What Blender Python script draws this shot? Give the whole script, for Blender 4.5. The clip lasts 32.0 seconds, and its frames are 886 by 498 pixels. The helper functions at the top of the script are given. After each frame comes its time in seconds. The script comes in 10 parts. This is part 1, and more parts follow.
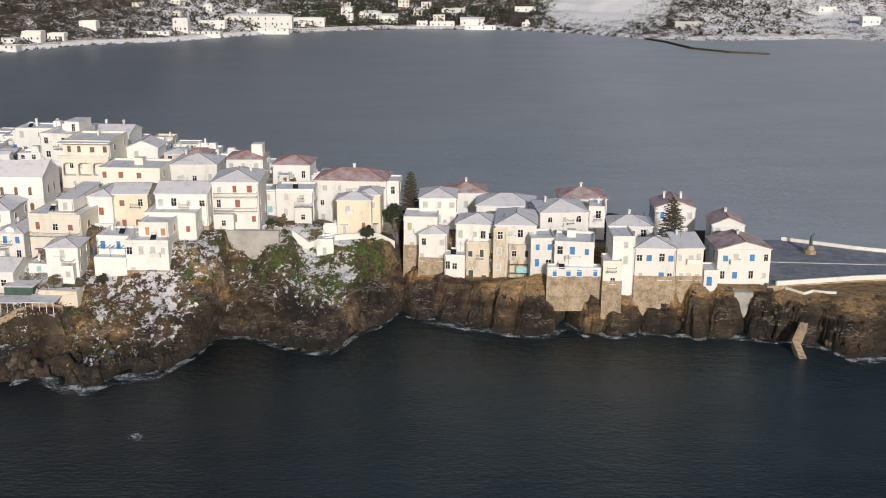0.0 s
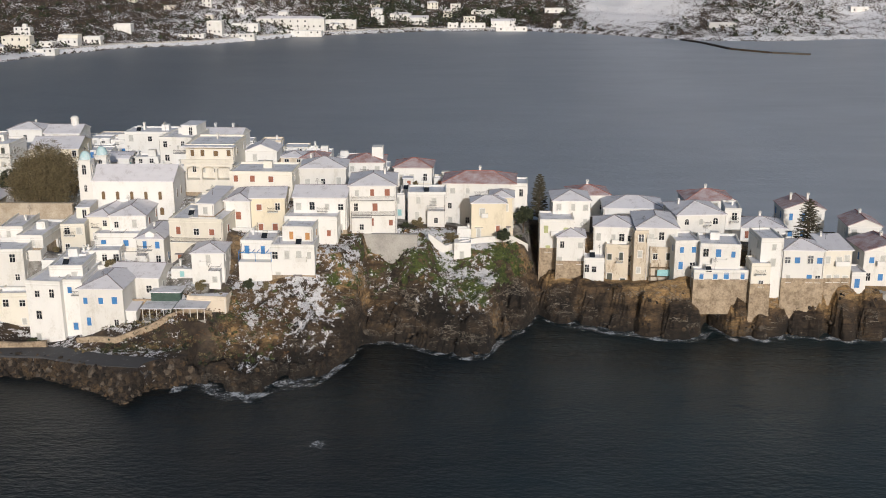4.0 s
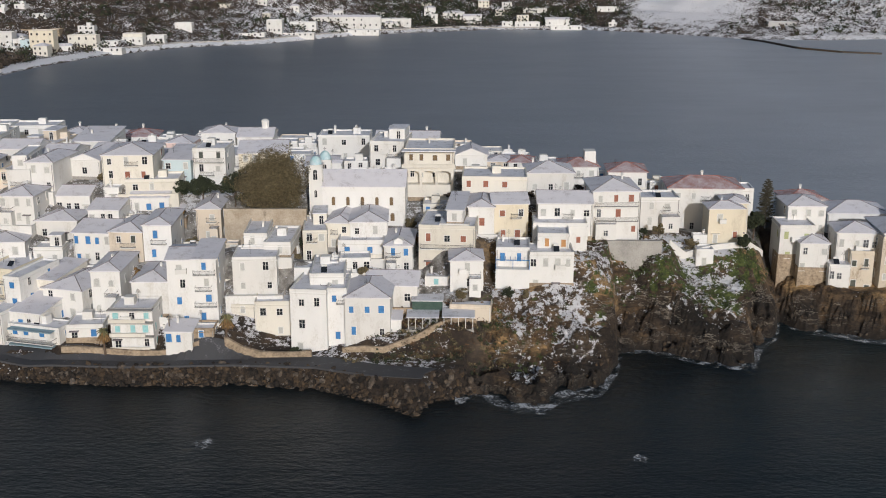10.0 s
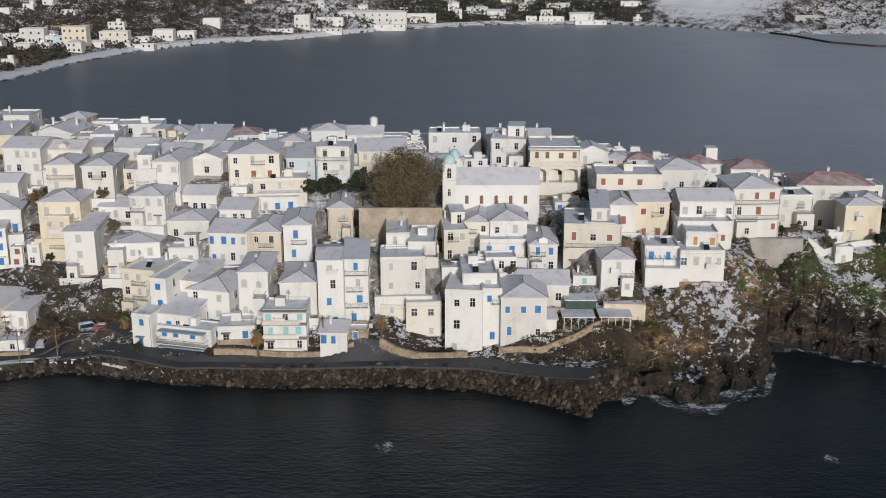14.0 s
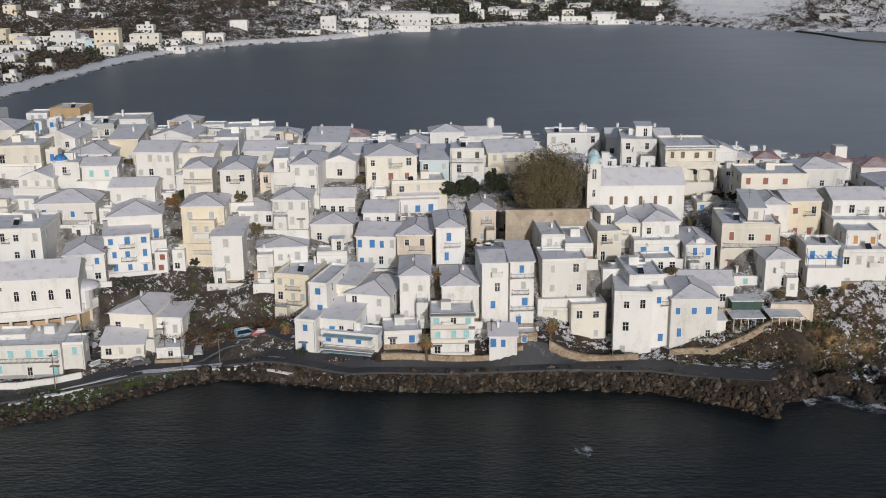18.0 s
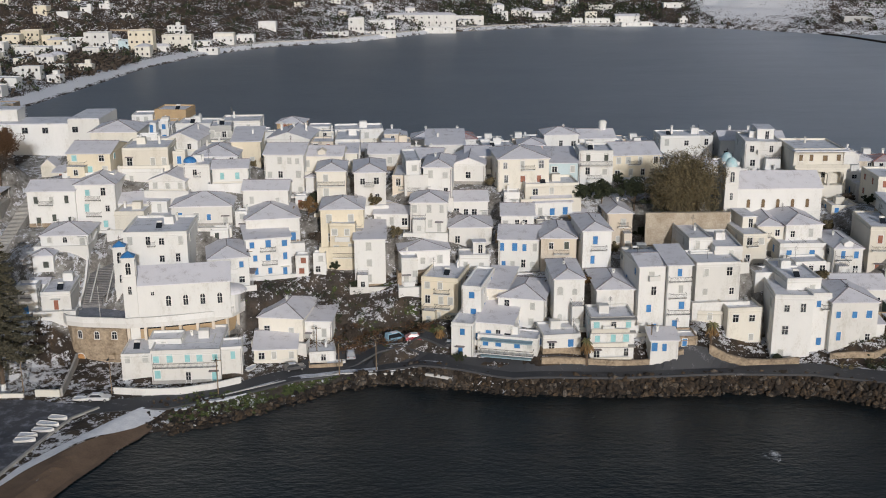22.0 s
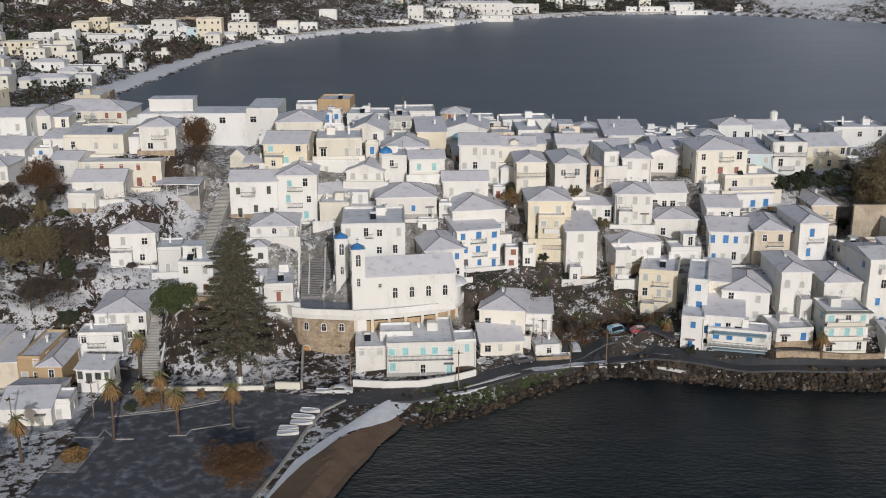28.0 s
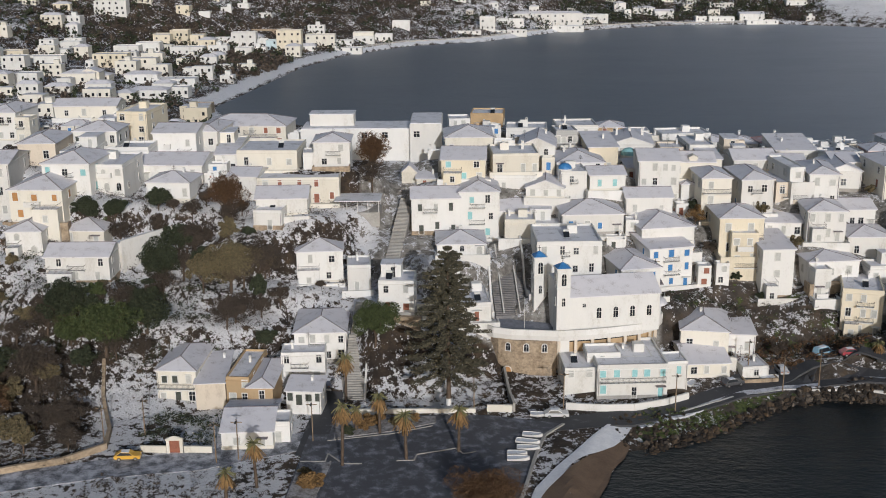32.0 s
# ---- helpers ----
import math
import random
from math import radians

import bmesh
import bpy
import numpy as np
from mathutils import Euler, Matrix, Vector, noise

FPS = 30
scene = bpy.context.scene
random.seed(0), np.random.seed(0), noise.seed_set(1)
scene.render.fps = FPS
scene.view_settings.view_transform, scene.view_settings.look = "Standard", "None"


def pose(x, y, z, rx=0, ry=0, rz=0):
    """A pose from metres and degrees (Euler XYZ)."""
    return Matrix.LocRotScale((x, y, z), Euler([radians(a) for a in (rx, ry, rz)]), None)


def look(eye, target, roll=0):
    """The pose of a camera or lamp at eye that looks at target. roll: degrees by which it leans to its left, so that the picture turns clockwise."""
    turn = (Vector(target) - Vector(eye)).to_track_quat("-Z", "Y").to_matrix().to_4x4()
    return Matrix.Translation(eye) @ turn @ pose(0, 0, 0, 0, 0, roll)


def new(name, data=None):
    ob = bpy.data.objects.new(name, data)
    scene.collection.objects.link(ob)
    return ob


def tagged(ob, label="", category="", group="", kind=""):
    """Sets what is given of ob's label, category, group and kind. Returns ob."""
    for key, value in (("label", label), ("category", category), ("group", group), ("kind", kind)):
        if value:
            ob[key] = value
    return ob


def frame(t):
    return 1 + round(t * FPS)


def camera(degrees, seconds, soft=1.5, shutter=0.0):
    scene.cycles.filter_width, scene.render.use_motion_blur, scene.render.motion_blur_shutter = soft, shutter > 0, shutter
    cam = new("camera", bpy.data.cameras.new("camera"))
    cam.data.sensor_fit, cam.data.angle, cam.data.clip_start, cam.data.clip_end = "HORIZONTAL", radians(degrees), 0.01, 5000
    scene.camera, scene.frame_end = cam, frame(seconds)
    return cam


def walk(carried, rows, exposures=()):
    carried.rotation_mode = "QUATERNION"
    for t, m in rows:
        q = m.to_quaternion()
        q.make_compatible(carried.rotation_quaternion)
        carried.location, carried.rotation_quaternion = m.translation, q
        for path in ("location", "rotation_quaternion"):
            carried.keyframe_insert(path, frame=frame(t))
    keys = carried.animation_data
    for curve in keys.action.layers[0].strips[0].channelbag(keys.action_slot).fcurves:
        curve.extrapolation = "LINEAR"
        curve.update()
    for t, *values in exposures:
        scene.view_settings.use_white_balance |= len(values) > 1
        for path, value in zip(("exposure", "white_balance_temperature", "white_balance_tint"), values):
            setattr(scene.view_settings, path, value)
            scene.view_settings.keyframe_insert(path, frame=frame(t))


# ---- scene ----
cam = camera(43.81, 32.0, 1.0)
PATH = [
    (0, (139.34, -8.07, 81.99), (136.59, 88.06, 54.57), 0.13),
    (0.5, (135.71, -7.87, 82.10), (132.95, 88.25, 54.67), 0.09),
    (1, (131.65, -7.70, 82.14), (128.93, 88.42, 54.69), 0.07),
    (1.5, (127.88, -7.53, 82.09), (125.17, 88.60, 54.67), 0.02),
    (2, (123.78, -7.30, 82.05), (121.14, 88.84, 54.67), 0.04),
    (2.5, (120.00, -7.06, 81.90), (117.36, 89.10, 54.57), -0.02),
    (3, (115.85, -6.99, 81.73), (113.27, 89.19, 54.47), -0.03),
    (3.5, (111.96, -6.68, 81.60), (109.40, 89.50, 54.34), -0.06),
    (5.5, (94.56, -5.54, 81.71), (92.28, 90.68, 54.58), -0.26),
    (6, (89.95, -5.14, 81.88), (87.73, 91.10, 54.80), -0.29),
    (6.5, (85.69, -4.88, 82.00), (83.49, 91.35, 54.88), -0.32),
    (7, (81.00, -4.63, 82.08), (78.79, 91.58, 54.90), -0.31),
    (7.5, (76.55, -4.18, 82.05), (74.36, 92.02, 54.84), -0.31),
    (8, (71.81, -3.94, 82.11), (69.64, 92.26, 54.87), -0.32),
    (8.5, (67.29, -3.82, 82.19), (65.19, 92.37, 54.93), -0.27),
    (9, (62.56, -3.69, 82.32), (60.52, 92.50, 55.04), -0.20),
    (9.5, (58.19, -3.54, 82.48), (56.19, 92.62, 55.10), -0.12),
    (10, (53.66, -3.28, 82.54), (51.69, 92.84, 55.06), -0.05),
    (10.5, (49.44, -2.96, 82.49), (47.61, 93.16, 54.95), -0.01),
    (11, (45.35, -2.72, 82.57), (43.60, 93.37, 54.96), 0.01),
    (11.5, (41.61, -2.64, 82.60), (39.98, 93.44, 54.96), 0.01),
    (12, (37.58, -2.34, 82.64), (36.09, 93.73, 54.93), -0.01),
    (12.5, (33.85, -2.28, 82.81), (32.45, 93.77, 55.01), -0.06),
    (13, (29.58, -2.00, 82.79), (28.33, 94.03, 54.94), -0.08),
    (13.5, (25.69, -1.74, 82.81), (24.54, 94.29, 54.92), -0.12),
    (14, (21.35, -1.55, 82.90), (20.35, 94.46, 54.96), -0.16),
    (14.5, (17.26, -1.33, 82.90), (16.43, 94.68, 54.93), -0.20),
    (16.5, (0.00, -0.21, 82.82), (-0.17, 95.83, 54.95), -0.40),
    (17, (-4.69, -0.00, 82.85), (-4.69, 96.04, 55.00), -0.47),
    (17.5, (-9.18, 0.27, 82.82), (-9.00, 96.32, 54.97), -0.45),
    (18, (-13.82, 0.61, 82.71), (-13.47, 96.65, 54.84), -0.47),
    (18.5, (-18.15, 0.91, 82.68), (-17.62, 96.94, 54.80), -0.47),
    (19, (-22.75, 1.11, 82.77), (-22.05, 97.14, 54.91), -0.44),
    (19.5, (-26.88, 1.33, 82.78), (-26.05, 97.39, 54.99), -0.44),
    (20, (-31.26, 1.66, 82.76), (-30.28, 97.73, 55.04), -0.39),
    (20.5, (-35.24, 1.72, 82.85), (-34.09, 97.81, 55.18), -0.32),
    (21, (-39.28, 1.94, 82.91), (-37.95, 98.04, 55.26), -0.29),
    (21.5, (-42.89, 2.18, 82.88), (-41.42, 98.27, 55.22), -0.26),
    (22, (-46.67, 2.49, 82.91), (-45.13, 98.55, 55.15), -0.27),
    (22.5, (-50.37, 2.56, 82.92), (-48.66, 98.58, 55.04), -0.24),
    (23, (-54.22, 2.80, 82.98), (-52.41, 98.78, 54.96), -0.21),
    (23.5, (-58.01, 3.00, 83.01), (-56.08, 98.93, 54.85), -0.14),
    (24, (-61.84, 3.06, 83.09), (-59.80, 98.95, 54.76), -0.06),
    (24.5, (-65.23, 3.37, 83.08), (-63.15, 99.22, 54.66), -0.02),
    (26.5, (-78.82, 4.01, 83.31), (-76.97, 99.77, 54.56), -0.02),
    (27, (-82.41, 4.22, 83.33), (-80.76, 99.97, 54.52), -0.03),
    (27.5, (-85.87, 4.56, 83.26), (-84.44, 100.30, 54.43), -0.09),
    (28, (-89.63, 4.82, 83.35), (-88.55, 100.58, 54.57), -0.20),
    (28.5, (-93.28, 5.03, 83.55), (-92.50, 100.83, 54.89), -0.25),
    (29, (-97.32, 5.33, 83.60), (-96.96, 101.19, 55.14), -0.33),
    (29.5, (-101.06, 5.80, 83.71), (-101.14, 101.72, 55.42), -0.37),
    (30, (-105.21, 6.51, 83.65), (-105.80, 102.46, 55.48), -0.48),
    (30.5, (-109.40, 6.98, 83.72), (-110.37, 102.95, 55.64), -0.56),
    (31, (-113.96, 7.79, 83.64), (-115.15, 103.77, 55.59), -0.55),
    (31.5, (-118.04, 8.55, 83.84), (-119.60, 104.53, 55.82), -0.65),
    (32, (-122.39, 9.67, 84.01), (-124.06, 105.67, 56.05), -0.57),
]
walk(cam, [(t, look(eye, target, roll)) for t, eye, target, roll in PATH], [(0, 0.36, 6300, 12), (3.5, 0.26, 6250, 12), (9, 0.09, 6050, 12), (13, -0.06, 5900, 11), (20, -0.06, 5950, 11), (32, 0.0, 5950, 11)])

# ---- world, sun, sky ----
SUN_DIR = Vector((0.21, -1.0, 0.31)).normalized()
world = bpy.data.worlds.new("world")
scene.world = world
world.use_nodes = True
wn = world.node_tree
sky = wn.nodes.new("ShaderNodeTexSky")
sky.sky_type = "NISHITA"
sky.sun_disc = False
sky.sun_elevation = math.asin(SUN_DIR.z)
sky.sun_rotation = math.atan2(SUN_DIR.x, SUN_DIR.y)
sky.air_density, sky.dust_density, sky.ozone_density = 1.2, 2.5, 1.0
wn.links.new(sky.outputs[0], wn.nodes["Background"].inputs[0])
wn.nodes["Background"].inputs[1].default_value = 0.065
sun = new("sun", bpy.data.lights.new("sun", "SUN"))
sun.data.energy, sun.data.angle, sun.data.color = 2.5, radians(0.6), (1.0, 0.95, 0.88)
sun.matrix_world = look(SUN_DIR * 100, (0, 0, 0))
rng = random.Random(7)


# ---- materials ----
def mat_new(name, rough=0.9, metal=0.0):
    m = bpy.data.materials.new(name)
    m.use_nodes = True
    b = m.node_tree.nodes["Principled BSDF"]
    b.inputs["Roughness"].default_value = rough
    b.inputs["Metallic"].default_value = metal
    return m, m.node_tree, b


def n_noise(nt, scale, detail=4.0, rough=0.6, stretch=None, turn=(0, 0, 0)):
    """Noise over world position; stretch scales the three axes after a turn."""
    geo = nt.nodes.new("ShaderNodeNewGeometry")
    tex = nt.nodes.new("ShaderNodeTexNoise")
    tex.inputs["Scale"].default_value = scale
    tex.inputs["Detail"].default_value = detail
    tex.inputs["Roughness"].default_value = rough
    if stretch:
        mp = nt.nodes.new("ShaderNodeMapping")
        mp.inputs["Scale"].default_value = stretch
        mp.inputs["Rotation"].default_value = turn
        nt.links.new(geo.outputs["Position"], mp.inputs[0])
        nt.links.new(mp.outputs[0], tex.inputs["Vector"])
    else:
        nt.links.new(geo.outputs["Position"], tex.inputs["Vector"])
    return tex.outputs["Fac"]


def n_cracks(nt, scale, stretch=(1, 1, 1), warp=1.2):
    """Distance to the edges of warped cells over world position."""
    geo = nt.nodes.new("ShaderNodeNewGeometry")
    tex = nt.nodes.new("ShaderNodeTexNoise")
    tex.inputs["Scale"].default_value, tex.inputs["Detail"].default_value = 0.35, 4.0
    nt.links.new(geo.outputs["Position"], tex.inputs["Vector"])
    add = nt.nodes.new("ShaderNodeVectorMath")
    add.operation = "MULTIPLY_ADD"
    nt.links.new(tex.outputs["Color"], add.inputs[0])
    add.inputs[1].default_value = (warp * 3, warp * 3, warp * 3)
    nt.links.new(geo.outputs["Position"], add.inputs[2])
    mp = nt.nodes.new("ShaderNodeMapping")
    mp.inputs["Scale"].default_value = stretch
    nt.links.new(add.outputs[0], mp.inputs[0])
    vor = nt.nodes.new("ShaderNodeTexVoronoi")
    vor.feature = "DISTANCE_TO_EDGE"
    vor.inputs["Scale"].default_value = scale
    nt.links.new(mp.outputs[0], vor.inputs["Vector"])
    return vor.outputs["Distance"]


def n_ramp(nt, fac, stops):
    r = nt.nodes.new("ShaderNodeValToRGB")
    e = r.color_ramp.elements
    for i, (p, c) in enumerate(stops):
        el = e[i] if i < 2 else e.new(p)
        el.position, el.color = p, (*c, 1) if len(c) == 3 else c
    nt.links.new(fac, r.inputs[0])
    return r.outputs["Color"]


def n_mix(nt, fac, a, b, mode="MIX"):
    m = nt.nodes.new("ShaderNodeMix")
    m.data_type, m.blend_type = "RGBA", mode
    for sock, v in ((m.inputs[0], fac), (m.inputs[6], a), (m.inputs[7], b)):
        if isinstance(v, (int, float)):
            sock.default_value = v
        elif isinstance(v, tuple):
            sock.default_value = (*v, 1)
        else:
            nt.links.new(v, sock)
    return m.outputs[2]


def n_math(nt, op, a, b=0.0, clamp=False):
    m = nt.nodes.new("ShaderNodeMath")
    m.operation, m.use_clamp = op, clamp
    for sock, v in ((m.inputs[0], a), (m.inputs[1], b)):
        if isinstance(v, (int, float)):
            sock.default_value = v
        else:
            nt.links.new(v, sock)
    return m.outputs[0]


def n_bump(nt, b, fac, strength=0.3, dist=0.1):
    bp = nt.nodes.new("ShaderNodeBump")
    bp.inputs["Strength"].default_value, bp.inputs["Distance"].default_value = strength, dist
    nt.links.new(fac, bp.inputs["Height"])
    nt.links.new(bp.outputs[0], b.inputs["Normal"])


def two_scale(name, dark, light, big=0.25, small=4.0, rough=0.9, bump=0.2, dist=0.05, amount=0.5, metal=0.0, stretch=None):
    """A surface with large stains and small grain between two colours, and some change from thing to thing."""
    m, nt, b = mat_new(name, rough, metal)
    f = n_math(nt, "ADD", n_math(nt, "MULTIPLY", n_noise(nt, big, 3, 0.6, stretch), 1 - amount), n_math(nt, "MULTIPLY", n_noise(nt, small, 5, 0.7), amount))
    col = n_ramp(nt, f, [(0.34, dark), (0.62, light)])
    info = nt.nodes.new("ShaderNodeObjectInfo")
    tone = n_ramp(nt, info.outputs["Random"], [(0, (0.88, 0.88, 0.88)), (1, (1.0, 1.0, 1.0))])
    nt.links.new(n_mix(nt, 1.0, col, tone, "MULTIPLY"), b.inputs["Base Color"])
    n_bump(nt, b, n_noise(nt, small * 2, 4), bump, dist)
    return m


def plaster(name, base, worn):
    """Lime-washed wall with rain streaks and patches."""
    m, nt, b = mat_new(name, 0.92)
    big = n_noise(nt, 0.35, 3, 0.6, (1, 1, 0.35))
    fine = n_noise(nt, 3.5, 5, 0.7, (1, 1, 0.6))
    f = n_math(nt, "ADD", n_math(nt, "MULTIPLY", big, 0.6), n_math(nt, "MULTIPLY", fine, 0.4))
    col = n_ramp(nt, f, [(0.30, worn), (0.47, base), (0.7, tuple(min(1, c * 1.06) for c in base))])
    info = nt.nodes.new("ShaderNodeObjectInfo")
    tone = n_ramp(nt, info.outputs["Random"], [(0, (0.86, 0.85, 0.83)), (0.5, (0.96, 0.96, 0.95)), (1, (1, 1, 1))])
    nt.links.new(n_mix(nt, 1.0, col, tone, "MULTIPLY"), b.inputs["Base Color"])
    n_bump(nt, b, fine, 0.15, 0.04)
    return m


WALLS = {
    "W": plaster("white_plaster", (0.72, 0.71, 0.69), (0.55, 0.525, 0.48)),
    "C": plaster("cream_plaster", (0.71, 0.675, 0.60), (0.55, 0.51, 0.435)),
    "Y": plaster("yellow_plaster", (0.715, 0.645, 0.51), (0.56, 0.495, 0.38)),
    "P": plaster("peach_plaster", (0.67, 0.59, 0.49), (0.46, 0.39, 0.315)),
    "O": plaster("ochre_plaster", (0.66, 0.43, 0.15), (0.46, 0.29, 0.12)),
    "B": plaster("pale_blue_plaster", (0.55, 0.66, 0.70), (0.42, 0.50, 0.53)),
    "K": plaster("pink_plaster", (0.72, 0.55, 0.50), (0.55, 0.42, 0.38)),
    "T": plaster("tan_plaster", (0.47, 0.34, 0.20), (0.34, 0.24, 0.14)),
    "A": plaster("grey_plaster", (0.42, 0.42, 0.42), (0.28, 0.28, 0.28)),
    "S": two_scale("rubble_stone", (0.16, 0.12, 0.08), (0.48, 0.38, 0.27), 0.6, 2.2, 0.95, 0.6, 0.15),
}
WALLS["U"] = plaster("peeling_ruined_plaster", (0.60, 0.53, 0.43), (0.20, 0.125, 0.07))
WALLS["R"] = WALLS["W"]
NAMES = {"W": "whitewashed", "C": "cream-painted", "Y": "pale yellow", "P": "peach-painted", "O": "ochre", "B": "pale blue", "K": "pale pink",
         "T": "tan", "A": "grey-rendered", "S": "bare stone", "U": "peeling brown-stained", "R": "whitewashed"}


def roof_mat(name, snow, tile, lo, hi):
    """Thin frozen snow over tiles that show through in streaks."""
    m, nt, b = mat_new(name, 0.75)
    f = n_math(nt, "ADD", n_math(nt, "MULTIPLY", n_noise(nt, 0.5, 3, 0.6), 0.55), n_math(nt, "MULTIPLY", n_noise(nt, 5.0, 4, 0.7), 0.45))
    col = n_ramp(nt, f, [(lo, tile), (hi, snow), (0.72, tuple(c * 1.08 for c in snow))])
    nt.links.new(col, b.inputs["Base Color"])
    n_bump(nt, b, n_noise(nt, 6.0, 4), 0.25, 0.05)
    return m


ROOF = roof_mat("snowy_roof", (0.68, 0.665, 0.695), (0.42, 0.39, 0.40), 0.33, 0.46)
ROOF_RED = roof_mat("snowy_red_tile_roof", (0.50, 0.44, 0.46), (0.32, 0.17, 0.15), 0.38, 0.60)
ROOF_FLAT = roof_mat("snowy_flat_roof", (0.72, 0.715, 0.745), (0.36, 0.35, 0.35), 0.34, 0.48)
RIDGE = two_scale("grey_ridge_tiles", (0.14, 0.12, 0.13), (0.32, 0.29, 0.30), 1.0, 6.0)
RIDGE_RED = two_scale("red_ridge_tiles", (0.22, 0.07, 0.05), (0.42, 0.16, 0.11), 1.0, 6.0)


def glass_mat():
    m, nt, b = mat_new("window_glass", 0.12)
    b.inputs["Base Color"].default_value = (0.02, 0.023, 0.028, 1)
    return m


GLASS = glass_mat()
SHUT = {
    "b": two_scale("blue_paint", (0.03, 0.13, 0.36), (0.06, 0.24, 0.52), 1.5, 9.0, 0.5),
    "t": two_scale("turquoise_paint", (0.20, 0.44, 0.46), (0.34, 0.60, 0.62), 1.5, 9.0, 0.5),
    "r": two_scale("red_brown_paint", (0.20, 0.07, 0.04), (0.34, 0.13, 0.08), 1.5, 9.0, 0.6),
    "o": two_scale("orange_wood", (0.36, 0.18, 0.06), (0.52, 0.27, 0.10), 1.5, 9.0, 0.6),
    "g": two_scale("olive_paint", (0.30, 0.33, 0.14), (0.44, 0.46, 0.24), 1.5, 9.0, 0.6),
    "d": two_scale("dark_green_paint", (0.03, 0.035, 0.03), (0.08, 0.09, 0.075), 1.5, 9.0, 0.6),
    "n": two_scale("pale_grey_paint", (0.36, 0.36, 0.34), (0.54, 0.54, 0.51), 1.5, 9.0, 0.6),
}
SHUT["w"] = two_scale("brown_varnished_wood", (0.09, 0.055, 0.025), (0.20, 0.13, 0.06), 1.5, 9.0, 0.5)
DOME_TEAL = roof_mat("frosted_turquoise_dome", (0.62, 0.68, 0.70), (0.26, 0.50, 0.54), 0.36, 0.62)
FRAME = two_scale("white_frame_paint", (0.62, 0.61, 0.58), (0.78, 0.77, 0.74), 1.0, 8.0, 0.6)
IRON = two_scale("black_iron", (0.02, 0.02, 0.02), (0.06, 0.055, 0.05), 2.0, 12.0, 0.55)
CONCRETE = two_scale("concrete", (0.26, 0.25, 0.23), (0.44, 0.42, 0.39), 0.3, 3.0)
STONE_WALL = WALLS["S"]
ASPHALT = roof_mat("wet_asphalt_with_snow", (0.26, 0.26, 0.28), (0.050, 0.051, 0.056), 0.58, 0.75)
SQUARE_ASPHALT = roof_mat("snow_streaked_square_asphalt", (0.36, 0.365, 0.42), (0.072, 0.074, 0.084), 0.50, 0.78)
PAVING = roof_mat("grey_paving", (0.34, 0.35, 0.40), (0.15, 0.16, 0.19), 0.42, 0.72)
KERB = two_scale("kerb_stone", (0.42, 0.41, 0.39), (0.66, 0.65, 0.63), 0.5, 5.0)
SNOW = two_scale("snow", (0.60, 0.62, 0.67), (0.82, 0.83, 0.86), 0.5, 3.0, 0.8, 0.4, 0.1)
SAND = two_scale("wet_brown_sand", (0.085, 0.055, 0.036), (0.17, 0.115, 0.075), 0.3, 5.0, 0.8)
ROCK, rock_nt, rock_b = mat_new("boulder_rock", 0.95)
rock_geo = rock_nt.nodes.new("ShaderNodeNewGeometry")
rock_info = rock_nt.nodes.new("ShaderNodeObjectInfo")
rock_f = n_math(rock_nt, "FRACT", n_math(rock_nt, "ADD", rock_geo.outputs["Random Per Island"], rock_info.outputs["Random"]))
rock_c = n_ramp(rock_nt, rock_f, [(0.0, (0.014, 0.011, 0.009)), (0.45, (0.042, 0.032, 0.024)), (0.75, (0.085, 0.058, 0.034)), (1.0, (0.15, 0.13, 0.11))])
rock_c = n_mix(rock_nt, 1.0, rock_c, n_ramp(rock_nt, n_noise(rock_nt, 1.8, 6, 0.75), [(0.35, (0.35, 0.35, 0.35)), (0.65, (1.2, 1.15, 1.1))]), "MULTIPLY")
rock_nt.links.new(rock_c, rock_b.inputs["Base Color"])
n_bump(rock_nt, rock_b, n_noise(rock_nt, 3.0, 5, 0.7), 0.8, 0.3)
BARK = two_scale("bark", (0.05, 0.035, 0.025), (0.14, 0.10, 0.07), 1.0, 8.0)
WOOD = two_scale("weathered_wood", (0.12, 0.085, 0.055), (0.28, 0.21, 0.14), 1.0, 9.0)
BRONZE = two_scale("green_bronze", (0.03, 0.05, 0.045), (0.10, 0.14, 0.12), 1.0, 6.0, 0.5, metal=0.6)


def leaf_mat(name, dark, light):
    m, nt, b = mat_new(name, 0.85)
    geo = nt.nodes.new("ShaderNodeNewGeometry")
    f = n_math(nt, "ADD", n_math(nt, "MULTIPLY", geo.outputs["Random Per Island"], 0.6), n_math(nt, "MULTIPLY", n_noise(nt, 0.6, 3), 0.4))
    nt.links.new(n_ramp(nt, f, [(0.1, dark), (0.9, light)]), b.inputs["Base Color"])
    return m


LEAF_OLIVE = leaf_mat("olive_brown_leaves", (0.05, 0.044, 0.024), (0.24, 0.19, 0.10))
LEAF_DARK = leaf_mat("dark_green_leaves", (0.012, 0.018, 0.010), (0.055, 0.065, 0.03))
LEAF_PINE = leaf_mat("pine_needles", (0.026, 0.027, 0.017), (0.135, 0.118, 0.074))
LEAF_GREEN = leaf_mat("mid_green_leaves", (0.022, 0.036, 0.010), (0.095, 0.115, 0.038))
LEAF_DRY = leaf_mat("dry_brown_leaves", (0.07, 0.04, 0.015), (0.30, 0.18, 0.07))
LEAF_RUST = leaf_mat("rust_brown_twigs", (0.040, 0.021, 0.010), (0.17, 0.095, 0.045))
